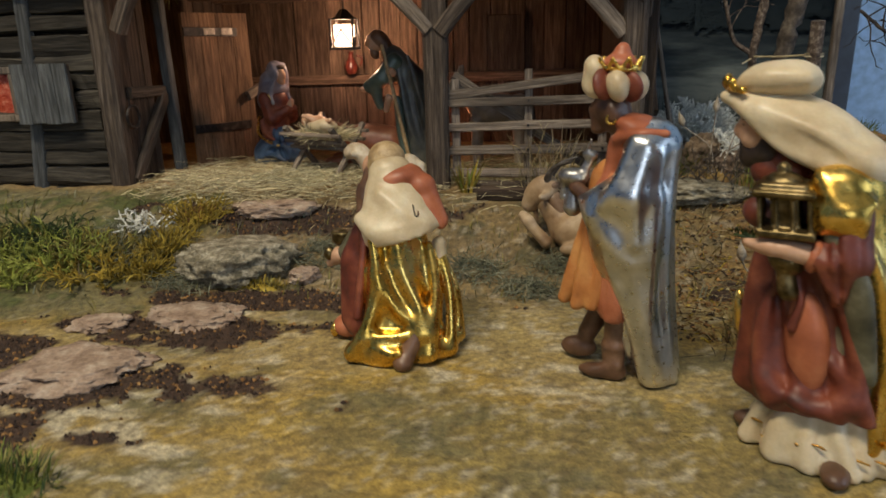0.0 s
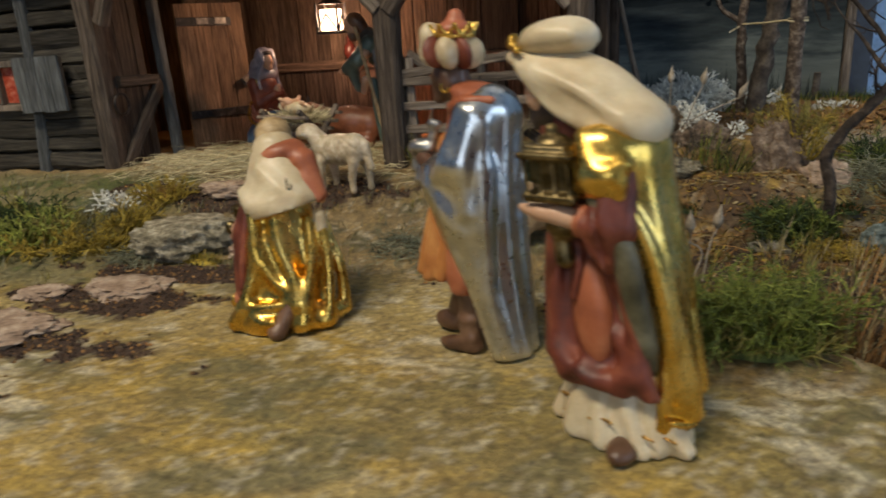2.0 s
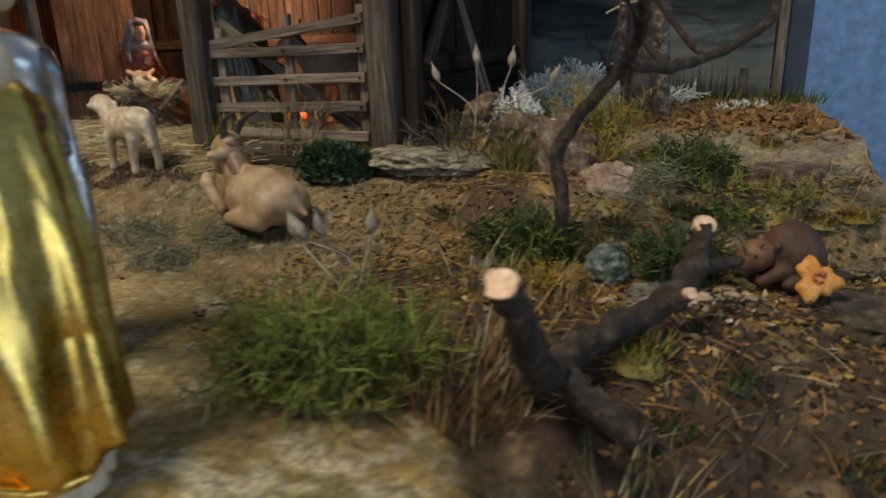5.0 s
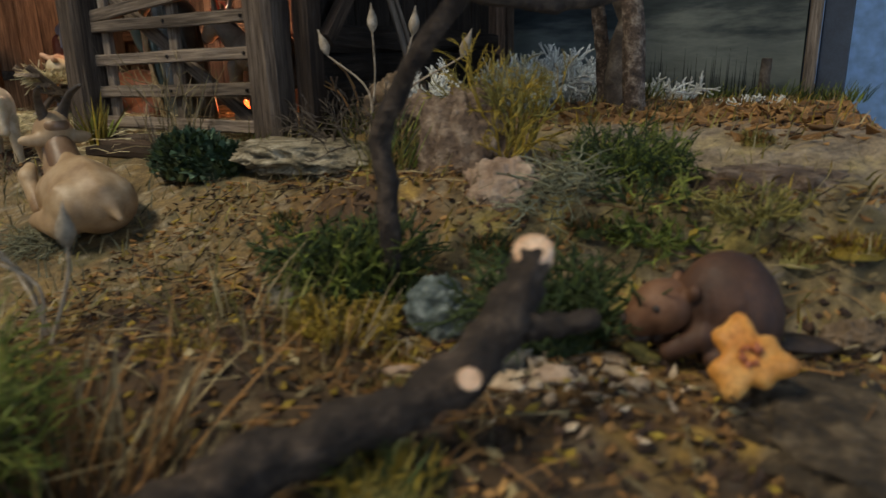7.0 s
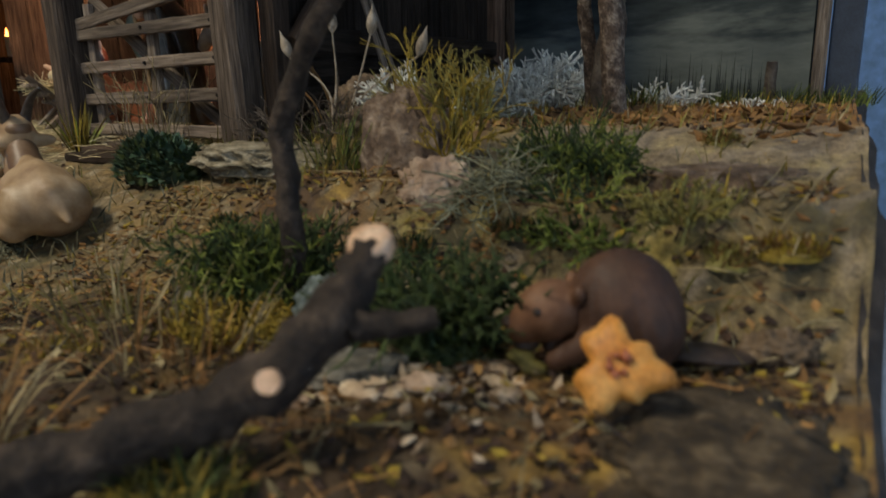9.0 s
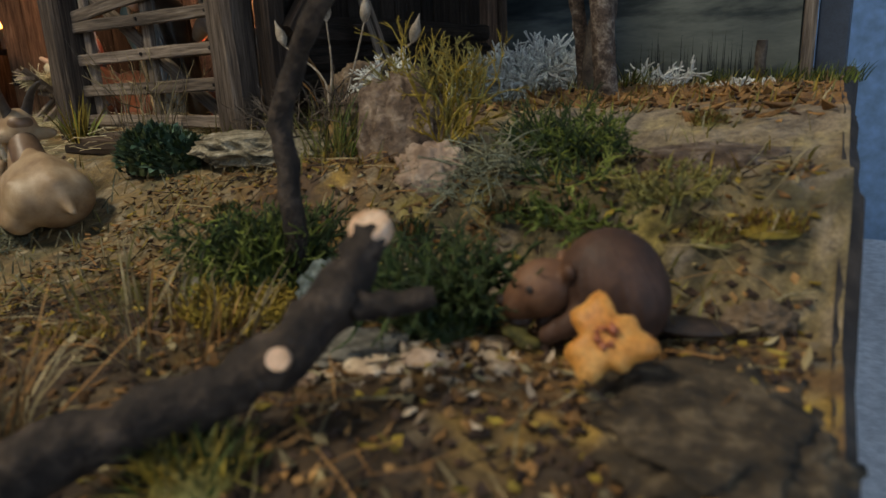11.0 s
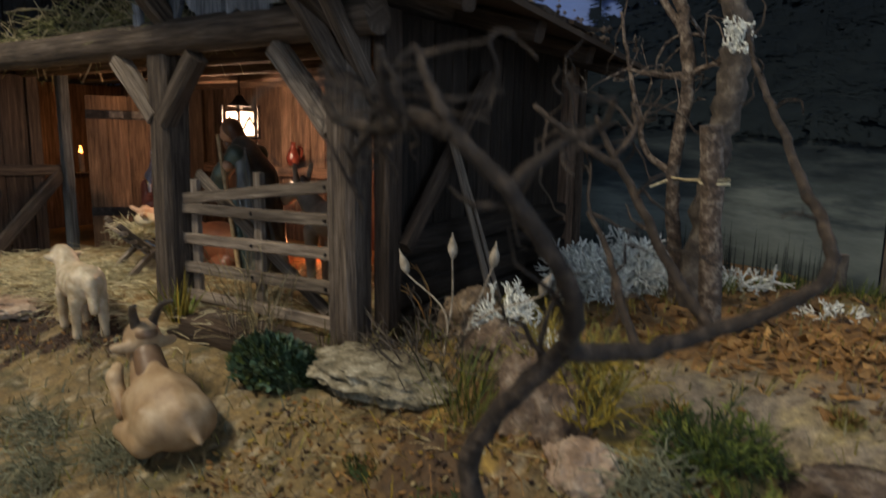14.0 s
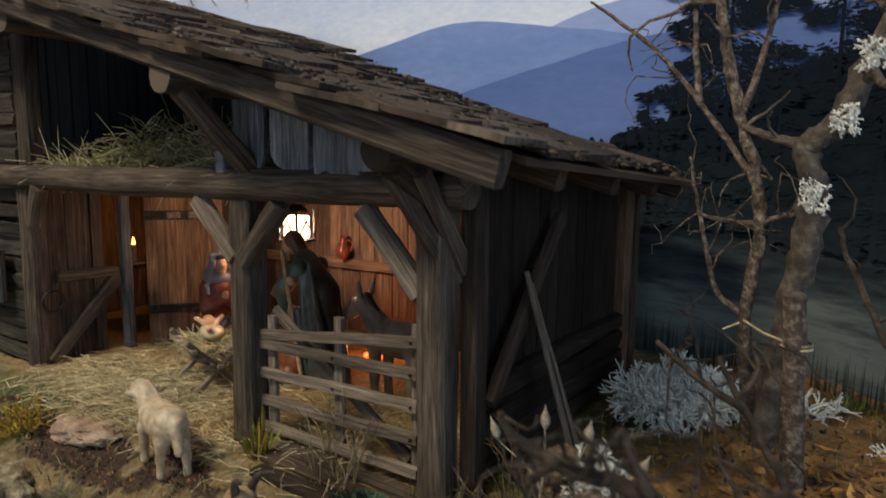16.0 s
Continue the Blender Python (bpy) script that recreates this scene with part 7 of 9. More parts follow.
def pod_plant(name, foot, pods, label, group=""):
    """Dry stems that end in ribbed seed pods, as parts of one plant."""
    b = base(name, foot, label, "dried plant", group)
    for i, p in enumerate(pods):
        rng = np.random.RandomState(i + 5)
        p = np.asarray(p, float)
        f = np.asarray(foot, float) + (0.004 * rng.randn(), 0.003 * rng.randn(), 0)
        pts = smooth_path([f, (f + p) / 2 + (0.004 * rng.randn(), 0.003, 0.004), p], 5)
        sp = Soup()
        tube(sp, pts, 0.0006, 0.00045, 5)
        stem = part("stem", sp.mesh("stem", [POD]), b)
        sp = Soup()
        d = pts[-1] - pts[-2]
        x, y, d = frame_of(d / np.linalg.norm(d) + (0, 0, 1.6))
        k, v = 10, []
        prof = ((0.0, 0.0005), (0.0015, 0.0017), (0.0038, 0.0027), (0.0065, 0.0025), (0.0090, 0.0014), (0.0112, 0.0006), (0.0132, 0.0002))
        for hgt, r in prof:
            for j in range(k):
                a = 2 * np.pi * j / k
                q = r * (1.0 if j % 2 else 0.78)
                v.append(pts[-1] + d * hgt + x * q * math.cos(a) + y * q * math.sin(a))
        sp.add(v, [[r * k + j, r * k + (j + 1) % k, (r + 1) * k + (j + 1) % k, (r + 1) * k + j] for r in range(len(prof) - 1) for j in range(k)])
        part("pod", sp.mesh("pod", [POD]), b, "pale ribbed seed pod")
    return b


# ---------------------------------------------------------------- stones
stone("stepping_stone", (-0.229, 0.283), (0.078, 0.052, 0.016), STONE_TAN, 1, "flat tan stepping stone in dark soil", 18, "stepping stones", 0.45, flat=0.35)
stone("stepping_stone", (-0.203, 0.357), (0.060, 0.042, 0.014), STONE_TAN, 2, "flat tan stepping stone in dark soil", -8, "stepping stones", 0.45, flat=0.35)
stone("stepping_stone", (-0.252, 0.340), (0.034, 0.022, 0.012), STONE_TAN, 3, "small reddish stepping stone in dark soil", 12, "stepping stones", 0.45, flat=0.35)
stone("stepping_stone", (-0.200, 0.500), (0.070, 0.034, 0.016), STONE_TAN, 4, "pale flat stone before the stable straw", 4, "stepping stones", 0.4, flat=0.35)
stone("boulder", (-0.203, 0.428), (0.078, 0.056, 0.036), STONE_PALE, 5, "grey lichened boulder with white patches", 10, "boulders", 0.3, flat=0.25)
stone("boulder", (-0.152, 0.420), (0.022, 0.018, 0.014), STONE_TAN, 6, "small reddish stone beside the boulder", 40, "boulders")
stone("boulder", (0.118, 0.519), (0.086, 0.050, 0.021), STONE_PALE, 7, "flat pale grey stone beside a leafy bush", -12, "boulders", 0.35, flat=0.4)
stone("boulder", (0.166, 0.550, 0.050), (0.040, 0.036, 0.030), ROCK_PINK, 8, "low rough brown rock below the lichen", 20, "boulders", 0.3)
stone("boulder", (0.2120, 0.503, 0.026), (0.036, 0.022, 0.060), ROCK_PINK, 9, "upright pinkish bark-like rock with mossy face", 24, "boulders", 0.15, tilt=-16)
stone("boulder", (0.236, 0.485, 0.034), (0.034, 0.024, 0.026), STONE_TAN, 10, "rounded tan rock with pale tip at the slope foot", -14, "boulders", 0.3)
stone("boulder", (0.2470, 0.4145, 0.016), (0.018, 0.010, 0.021), STONE_BLUE, 48, "small blue-grey lichened stone between dark moss", 15, "boulders", 0.25)
stone("boulder", (0.3435, 0.400), (0.046, 0.060, 0.019), ROCK_DARK, 43, "smooth grey-brown slab at the base edge", 12, "boulders", 0.62, flat=0.35)
MOSSY = surface("mossy_terrace_rock", (0.030, 0.024, 0.010), (0.150, 0.112, 0.042), (0.38, 0.31, 0.17), 140, 0.9, 1.0, fine=420, dist=0.003)
for k, (x, y, z, w, d, h, turn, mat) in enumerate(((0.322, 0.520, 0.034, 0.060, 0.036, 0.026, 6, ROCK_PINK), (0.276, 0.524, 0.034, 0.044, 0.030, 0.024, -12, MOSSY), (0.334, 0.490, 0.024, 0.044, 0.026, 0.034, -8, MOSSY), (0.302, 0.486, 0.022, 0.036, 0.024, 0.034, 14, MOSSY), (0.276, 0.482, 0.020, 0.030, 0.020, 0.030, 30, MOSSY))):
    stone("terrace_rock", (x, y, z), (w, d, h), mat, 60 + k, "rough mossy brown rock bedded in the terrace face", turn, "terrace rocks", 0.25, flat=0.35)
stone("boulder", (0.268, 0.398), (0.024, 0.016, 0.009), STONE_GREY, 44, "flat grey stone below the sawn branch", 30, "boulders", 0.4, flat=0.3)
stone("boulder", (0.140, 0.568), (0.034, 0.030, 0.036), ROCK, 11, "brown rock behind dry twigs", 70, "boulders", 0.3)
stone("boulder", (0.200, 0.420), (0.034, 0.026, 0.014), STONE_GREY, 13, "low grey stone among moss", 20, "boulders", 0.4)
stone("boulder", (0.346, 0.448), (0.015, 0.010, 0.009), ROCK, 14, "small tan stone behind the beaver", 20, "boulders", 0.35)
rng = np.random.RandomState(77)
for k in range(20):
    x, y = (0.287 + 0.009 * rng.randn(), 0.408 + 0.008 * rng.randn()) if k < 12 else (0.262 + 0.012 * rng.randn(), 0.388 + 0.007 * rng.randn())
    w = 0.0045 + 0.007 * rng.rand()
    stone("bark_flake", (x, y), (w, w * (0.5 + 0.3 * rng.rand()), w * 0.28), CHIP_PALE if k % 4 else STONE_TAN, 50 + k, "pale gnawed flake of wood on the slope", 47 * k, "gnawed flakes", 0.2, tilt=14 * rng.randn(), detail=3)

# ---------------------------------------------------------------- moss, grass and dry plants
cushion("moss_cushion", (0.172, 0.314), (0.030, 0.021), 0.020, 2200, 0.010, [GRASS, GRASS, MOSS_DARK, GRASS_OLIVE, GRASS], "bright green grassy moss cushion", "moss", 1)
for k, (x, y, l, m) in enumerate(((0.172, 0.306, 0.010, GRASS), (0.152, 0.312, 0.009, GRASS), (0.192, 0.316, 0.009, GRASS), (0.164, 0.322, 0.010, GRASS), (0.184, 0.304, 0.008, GRASS_OLIVE), (0.150, 0.300, 0.007, GRASS_OLIVE), (0.178, 0.322, 0.010, MOSS_DARK))):
    twig_bush("feather_moss", (x, y, hz(x, y) + (0.012 if k < 4 else 0.004)), 34, l, 0.0006, 3, [m, GRASS], "tangled green feathery moss on the cushion", "moss", 170 + k, open_=1.5, wild=0.55, rise=0.4, spread=0.012, shrink=0.76, sides=3, group="feather moss")
tuft("grass_tuft", (0.135, 0.325), 160, 0.032, 0.020, [GRASS_OLIVE, GRASS_PALE, MOSS_YELLOW], "yellowish dry grass tuft beside moss", "grass", seed=2, lean=0.9)
tuft("grass_tuft", (0.122, 0.345), 90, 0.024, 0.018, [GRASS_PALE, GRASS_OLIVE], "pale dry grass tuft on the slope", "grass", seed=3, lean=0.9)
tuft("grass_tuft", (0.212, 0.325), 260, 0.034, 0.024, [LEAF_LITTER, LEAF_LITTER, GRASS_PALE], "tangled brown dry grass tuft", "grass", seed=4, lean=1.0)
tuft("grass_tuft", (0.228, 0.385), 70, 0.020, 0.018, [GRASS_PALE, GRASS_PALE, LEAF_LITTER], "tangled brown dry grass tuft", "grass", seed=5, lean=1.0)
tuft("grass_tuft", (0.195, 0.395), 70, 0.026, 0.020, [GRASS_PALE, GRASS_OLIVE], "pale dry grass tuft on the slope", "grass", seed=6, lean=1.0)
tuft("grass_tuft", (0.270, 0.290), 110, 0.020, 0.022, [GRASS_OLIVE, GRASS_PALE, MOSS_DARK], "dull olive grass tuft near the log", "grass", seed=7, lean=1.0)
cushion("moss_cushion", (0.209, 0.428), (0.022, 0.017), 0.023, 1500, 0.0065, [MOSS_DARK, MOSS_DARK, GRASS], "dark green moss cushion at the shrub foot", "moss", 11)
cushion("moss_cushion", (0.276, 0.420), (0.015, 0.011), 0.014, 900, 0.005, [MOSS_DARK, MOSS_DARK, LEAF_BLUE], "dark green moss cushion behind the branch", "moss", 12)
cushion("moss_cushion", (0.268, 0.352), (0.012, 0.010), 0.010, 300, 0.007, [GRASS_OLIVE, MOSS_YELLOW, MOSS_DARK], "olive moss patch below the branch", "moss", 13)
cushion("leafy_bush", (0.058, 0.507), (0.027, 0.018), 0.024, 1100, 0.0056, [LEAF_BLUE, LEAF_BLUE, MOSS_DARK], "round dark green small-leaved bush", "bush", 14, width=0.0042)
for k, (x, y, rx, ry, h, mats) in enumerate(((-0.345, 0.41, 0.038, 0.020, 0.010, [GRASS_OLIVE, MOSS_YELLOW, GRASS]), (-0.385, 0.452, 0.034, 0.018, 0.012, [GRASS_OLIVE, GRASS, MOSS_DARK]), (-0.320, 0.445, 0.028, 0.016, 0.010, [GRASS_OLIVE, MOSS_GREY, MOSS_YELLOW]), (-0.44, 0.42, 0.05, 0.03, 0.012, [GRASS, MOSS_DARK, GRASS_OLIVE]))):
    cushion("moss_cushion", (x, y), (rx, ry), h, 1100, 0.006, mats, "low green mossy bank below the cabin", "moss", 15 + k)
for k, (x, y, n, l, m, w) in enumerate(((-0.372, 0.415, 34, 0.0085, MOSS_BRIGHT, "bright yellow-green"), (-0.345, 0.392, 30, 0.0080, MOSS_BRIGHT, "bright yellow-green"), (-0.330, 0.418, 36, 0.0085, MOSS_BRIGHT, "bright yellow-green"), (-0.398, 0.440, 34, 0.0090, GRASS_OLIVE, "olive"), (-0.312, 0.432, 30, 0.0075, GRASS_OLIVE, "olive"), (-0.360, 0.445, 34, 0.0085, MOSS_DARK, "dark green"), (-0.425, 0.405, 36, 0.0095, MOSS_BRIGHT, "bright yellow-green"), (-0.300, 0.398, 24, 0.0070, MOSS_YELLOW, "yellow"), (-0.352, 0.428, 30, 0.0080, MOSS_DARK, "dark green"), (-0.385, 0.390, 30, 0.0085, GRASS_OLIVE, "olive"))):
    twig_bush("feather_moss", (x, y), n, l * 1.35, 0.0012, 3, [m], w + " feathery moss clump on the bank", "moss", 130 + k, open_=1.5, wild=0.42, rise=0.35, spread=0.014, shrink=0.74, sides=3, group="feather moss")
for k, (x, y) in enumerate(((-0.31, 0.40), (-0.36, 0.43), (-0.30, 0.43), (-0.40, 0.475))):
    tuft("grass_tuft", (x, y), 30, 0.018, 0.012, [GRASS_OLIVE, GRASS, GRASS_PALE], "spiky green grass tuft on the bank", "grass", seed=20 + k, lean=1.0, group="bank tufts", width=0.0008)
cushion("moss_ridge", (-0.272, 0.415), (0.022, 0.010), 0.010, 420, 0.007, [MOSS_YELLOW, MOSS_YELLOW, GRASS_OLIVE], "yellow moss ridge beside the boulder", "moss", 30, rz=0.9)
cushion("moss_ridge", (-0.266, 0.448), (0.026, 0.009), 0.012, 420, 0.007, [MOSS_YELLOW, MOSS_YELLOW, GRASS_OLIVE], "yellow moss ridge beside the boulder", "moss", 31, rz=1.2)
cushion("moss_ridge", (-0.255, 0.482), (0.020, 0.008), 0.012, 320, 0.007, [MOSS_YELLOW, LEAF_LITTER], "yellow moss ridge near the straw", "moss", 32, rz=1.3)
cushion("moss_ridge", (-0.180, 0.405), (0.022, 0.006), 0.006, 260, 0.006, [MOSS_YELLOW, GRASS_OLIVE], "yellow moss under the boulder", "moss", 33, rz=-0.1)
for k, (x, y, r) in enumerate(((-0.290, 0.425, 0.020), (-0.305, 0.455, 0.022), (-0.145, 0.446, 0.024), (-0.036, 0.432, 0.022), (0.024, 0.440, 0.018), (0.258, 0.488, 0.013), (-0.235, 0.405, 0.018), (0.255, 0.478, 0.012), (0.0, 0.410, 0.02))):
    rng = np.random.RandomState(70 + k)
    sp = Soup()
    for i in range(130 if x > 0.2 else 230):
        a, q = rng.rand() * 6.283, r * math.sqrt(rng.rand())
        px, py = x + q * math.cos(a), y + 0.7 * q * math.sin(a)
        p = np.array((px, py, hz(px, py) + 0.001 + (0.012 if x > 0.2 else 0.008) * rng.rand() * (1 - q / r)))
        pts = [p]
        d = rng.randn(3) * (1, 1, 0.5)
        for _ in range(4):
            d = d + rng.randn(3) * 0.9 * (1, 1, 0.5)
            d[2] -= 0.15
            pts.append(pts[-1] + d / np.linalg.norm(d) * 0.0038)
        tube(sp, pts, 0.00032, 0.0002, 3, start_cap=False)
    thing("wiry_moss", sp.mesh("wiry_moss", [MOSS_WIRY if x > 0.2 else MOSS_GREY]), "wiry grey-green moss tangle on the ground", "moss", "wiry moss", "stuff")
cushion("moss_cushion", (-0.200, 0.188), (0.026, 0.016), 0.010, 500, 0.009, [GRASS, MOSS_DARK, GRASS_OLIVE], "green moss patch at the path side", "moss", 19)
twig_bush("feather_moss", (-0.272, 0.415), 30, 0.0095, 0.0011, 3, [MOSS_YELLOW], "yellow feathery moss clump beside the boulder", "moss", 156, open_=1.4, wild=0.42, rise=0.4, spread=0.012, shrink=0.74, sides=3, group="feather moss")
twig_bush("feather_moss", (-0.266, 0.448), 30, 0.0095, 0.0011, 3, [MOSS_YELLOW], "yellow feathery moss clump beside the boulder", "moss", 150, open_=1.4, wild=0.42, rise=0.4, spread=0.012, shrink=0.74, sides=3, group="feather moss")
twig_bush("feather_moss", (-0.255, 0.482), 30, 0.0095, 0.0011, 3, [MOSS_YELLOW], "yellow feathery moss clump beside the boulder", "moss", 153, open_=1.4, wild=0.42, rise=0.4, spread=0.012, shrink=0.74, sides=3, group="feather moss")
for k, (x, y, l, m) in enumerate(((0.200, 0.430, 0.0085, MOSS_DARK), (0.212, 0.436, 0.0085, MOSS_DARK), (0.206, 0.426, 0.0075, GRASS), (0.273, 0.418, 0.0075, MOSS_DARK), (0.281, 0.421, 0.0070, MOSS_DARK), (0.216, 0.410, 0.0045, MOSS_YELLOW), (0.226, 0.404, 0.0045, MOSS_YELLOW), (0.292, 0.470, 0.0055, GRASS), (0.318, 0.475, 0.0045, GRASS_OLIVE))):
    twig_bush("feather_moss", (x, y, hz(x, y) + (0.009 if k < 5 else 0.0)), 34, l, 0.0009, 3, [m], "tangled feathery moss clump on the slope", "moss", 190 + k, open_=1.5, wild=0.55, rise=0.4, spread=0.010, shrink=0.76, sides=3, group="feather moss")
for k, (x, y, r, m) in enumerate(((0.255, 0.448, 0.010, MOSS_YELLOW), (0.300, 0.455, 0.012, MOSS_YELLOW), (0.330, 0.468, 0.009, GRASS_OLIVE), (0.275, 0.470, 0.010, MOSS_DARK), (0.312, 0.488, 0.010, MOSS_YELLOW), (0.240, 0.460, 0.012, MOSS_DARK), (0.190, 0.375, 0.012, MOSS_YELLOW), (0.165, 0.410, 0.012, GRASS_OLIVE), (0.245, 0.395, 0.012, MOSS_YELLOW), (0.255, 0.380, 0.010, GRASS_OLIVE), (0.300, 0.352, 0.012, MOSS_DARK), (0.280, 0.332, 0.010, MOSS_DARK), (0.335, 0.330, 0.012, MOSS_DARK), (0.232, 0.440, 0.012, MOSS_YELLOW), (0.316, 0.442, 0.010, MOSS_YELLOW), (0.345, 0.470, 0.010, MOSS_YELLOW), (0.190, 0.460, 0.010, GRASS_OLIVE), (0.150, 0.470, 0.012, MOSS_DARK), (0.250, 0.540, 0.012, MOSS_YELLOW), (0.310, 0.560, 0.010, GRASS_OLIVE))):
    cushion("moss_patch", (x, y), (r, r * 0.7), 0.0035, 320, 0.0032, [m, m, LEAF_LITTER], "thin moss patch on the slope", "moss", 220 + k, rz=k * 1.1)
for k, (x, y, z, n, l) in enumerate(((0.272, 0.517, 0.050, 40, 0.0075), (0.279, 0.509, 0.048, 34, 0.0065), (0.266, 0.506, 0.047, 30, 0.006), (0.287, 0.486, 0.040, 24, 0.0055), (0.284, 0.476, 0.034, 16, 0.0045))):
    twig_bush("feather_moss", (x, y, z), n, l, 0.0007, 3, [GRASS if k < 3 else MOSS_BRIGHT, MOSS_DARK], "fresh green feathery moss on the terrace face", "moss", 240 + k, open_=1.4, wild=0.55, rise=0.5, spread=0.009, shrink=0.76, sides=3, group="feather moss")
# lichens
twig_bush("lichen_bush", (0.163, 0.724, 0.056), 120, 0.0135, 0.0019, 3, [LICHEN], "large pale grey branching lichen bush", "lichen", 1, open_=1.25, wild=0.5, spread=0.016, rise=0.42, shrink=0.76, fork=3)
twig_bush("lichen_bush", (0.161, 0.568, 0.069), 30, 0.0062, 0.0011, 3, [LICHEN], "pale grey branching lichen on a rock", "lichen", 2, open_=1.2, wild=0.55, spread=0.012, rise=0.35)
twig_bush("lichen_bush", (0.184, 0.560, 0.056), 14, 0.009, 0.0012, 2, [LICHEN], "pale grey branching lichen on a rock", "lichen", 3, open_=1.1, wild=0.55, spread=0.007, rise=0.35)
twig_bush("lichen_bush", (0.235, 0.775, 0.057), 26, 0.009, 0.0012, 2, [LICHEN], "small pale lichen bush near the backdrop", "lichen", 4, open_=1.3, wild=0.55, spread=0.018, rise=0.3)
twig_bush("lichen_bush", (-0.290, 0.468), 24, 0.008, 0.0011, 2, [LICHEN], "small blue-grey lichen on the bank", "lichen", 5, open_=1.2, wild=0.55, spread=0.012, rise=0.35)
twig_bush("lichen_bush", (0.297, 0.728), 30, 0.0045, 0.0010, 2, [LICHEN], "flat pale lichen patch on brown leaves", "lichen", 6, open_=1.5, wild=0.5, spread=0.020, rise=0.15)
# sprigs
twig_bush("yellow_sprig", (0.224, 0.514, 0.054), 26, 0.0125, 0.0007, 4, [MOSS_YELLOW, MOSS_YELLOW, GRASS_OLIVE], "yellow feathery sprig behind the rock", "plant", 7, open_=0.45, wild=0.34, rise=0.8, spread=0.010)
twig_bush("yellow_sprig", (0.229, 0.506, 0.052), 14, 0.008, 0.0006, 3, [MOSS_YELLOW], "yellow feathery sprig behind the rock", "plant", 8, open_=0.9, wild=0.4, rise=0.4, spread=0.010)
for k, (x, y, n, l) in enumerate(((0.135, 0.575, 110, 0.026), (0.120, 0.560, 80, 0.02), (0.180, 0.500, 90, 0.024), (0.165, 0.515, 70, 0.03), (0.225, 0.74, 90, 0.018), (0.20, 0.72, 60, 0.02))):
    tuft("fern_tuft", (x, y), n, l, 0.012, [GRASS, MOSS_DARK, GRASS_OLIVE], "fresh green feathery tuft between stones", "plant", seed=90 + k, lean=1.1, group="green tufts")
for k, (x, y) in enumerate(((0.26, 0.80), (0.285, 0.795), (0.31, 0.79), (0.33, 0.775), (0.24, 0.79), (0.345, 0.765))):
    tuft("grass_tuft", (x, y), 90, 0.013, 0.014, [GRASS, MOSS_DARK], "low green grass along the backdrop", "grass", seed=110 + k, lean=1.0, group="backdrop grass")
tuft("yucca_tuft", (-0.050, 0.530), 46, 0.030, 0.005, [GRASS_OLIVE, GRASS, MOSS_YELLOW], "small spiky green tuft at the post foot", "plant", seed=120, lean=0.7, width=0.0022)
tuft("yucca_tuft", (0.090, 0.533), 60, 0.020, 0.012, [GRASS_OLIVE, GRASS_PALE], "low yellowish grass tuft at the corner post", "grass", seed=121, lean=1.0, width=0.0012)
tuft("yucca_tuft", (0.072, 0.530), 60, 0.020, 0.012, [GRASS, GRASS_OLIVE], "low green grass tuft at the corner post", "grass", seed=122, lean=1.0, width=0.0012)
tuft("dry_stalk_plant", (0.012, 0.536), 42, 0.062, 0.022, [GRASS_PALE, POD], "pale dry stalks before the gate", "dried plant", seed=123, lean=0.5, width=0.0009)
twig_bush("dry_twig_plant", (0.015, 0.536), 10, 0.022, 0.0005, 2, [GRASS_PALE], "thin dry twigs before the gate", "dried plant", 9, open_=0.5, rise=0.9, spread=0.02)
twig_bush("dry_twig_plant", (0.118, 0.552), 16, 0.015, 0.0006, 3, [BARK_GREY], "grey brown wiry twigs beside the rocks", "dried plant", 10, open_=1.2, rise=0.35, spread=0.016)
twig_bush("dry_twig_plant", (0.145, 0.530), 14, 0.015, 0.0006, 3, [BARK_GREY], "grey brown wiry twigs beside the rocks", "dried plant", 11, open_=1.2, rise=0.5, spread=0.016)
twig_bush("dry_twig_plant", (0.30, 0.275), 12, 0.020, 0.0007, 3, [BARK], "dark wiry twigs near the log", "dried plant", 12, open_=1.3, rise=0.3, spread=0.02)
twig_bush("dry_sprig", (0.107, 0.575), 3, 0.022, 0.0009, 2, [LEAF_LITTER, BARK_TAN], "upright brown seed sprig at the wall", "dried plant", 13, open_=0.25, rise=1.2, wild=0.35)
pod_plant("pod_plant", (0.140, 0.540, 0.048), [(0.118, 0.541, 0.090), (0.142, 0.545, 0.100), (0.164, 0.545, 0.098), (0.189, 0.545, 0.088)], "dry nigella stems with pale pods")
pod_plant("pod_plant", (0.145, 0.366, 0.014), [(0.135, 0.358, 0.040), (0.144, 0.356, 0.043), (0.158, 0.370, 0.041), (0.120, 0.372, 0.036)], "short dry stems with pale pods on the slope")

# ---------------------------------------------------------------- shrub, trees, branch
def stem_mesh(name, paths, mats, seed=0, twigs=0, twig_len=0.02, sides=8, knots=0.22):
    rng = np.random.RandomState(seed)
    sp = Soup()
    for k, (pts, r0, r1) in enumerate(paths):
        p = smooth_path(pts, 6)
        p[1:-1] += rng.randn(len(p) - 2, 3) * r0 * 0.10
        tube(sp, p, r0, r1, sides, 0, knots, seed + k)
        for _ in range(twigs):
            i = rng.randint(len(p) // 3, len(p))
            sprout(sp, p[i], rng.randn(3) + (0, 0, 0.5), twig_len * (0.5 + rng.rand()), max(0.0006, r1 * 0.55), 2, rng, 0, 1, 5, 0.6, 0.7, 0.45)
    return sp.mesh(name, mats)


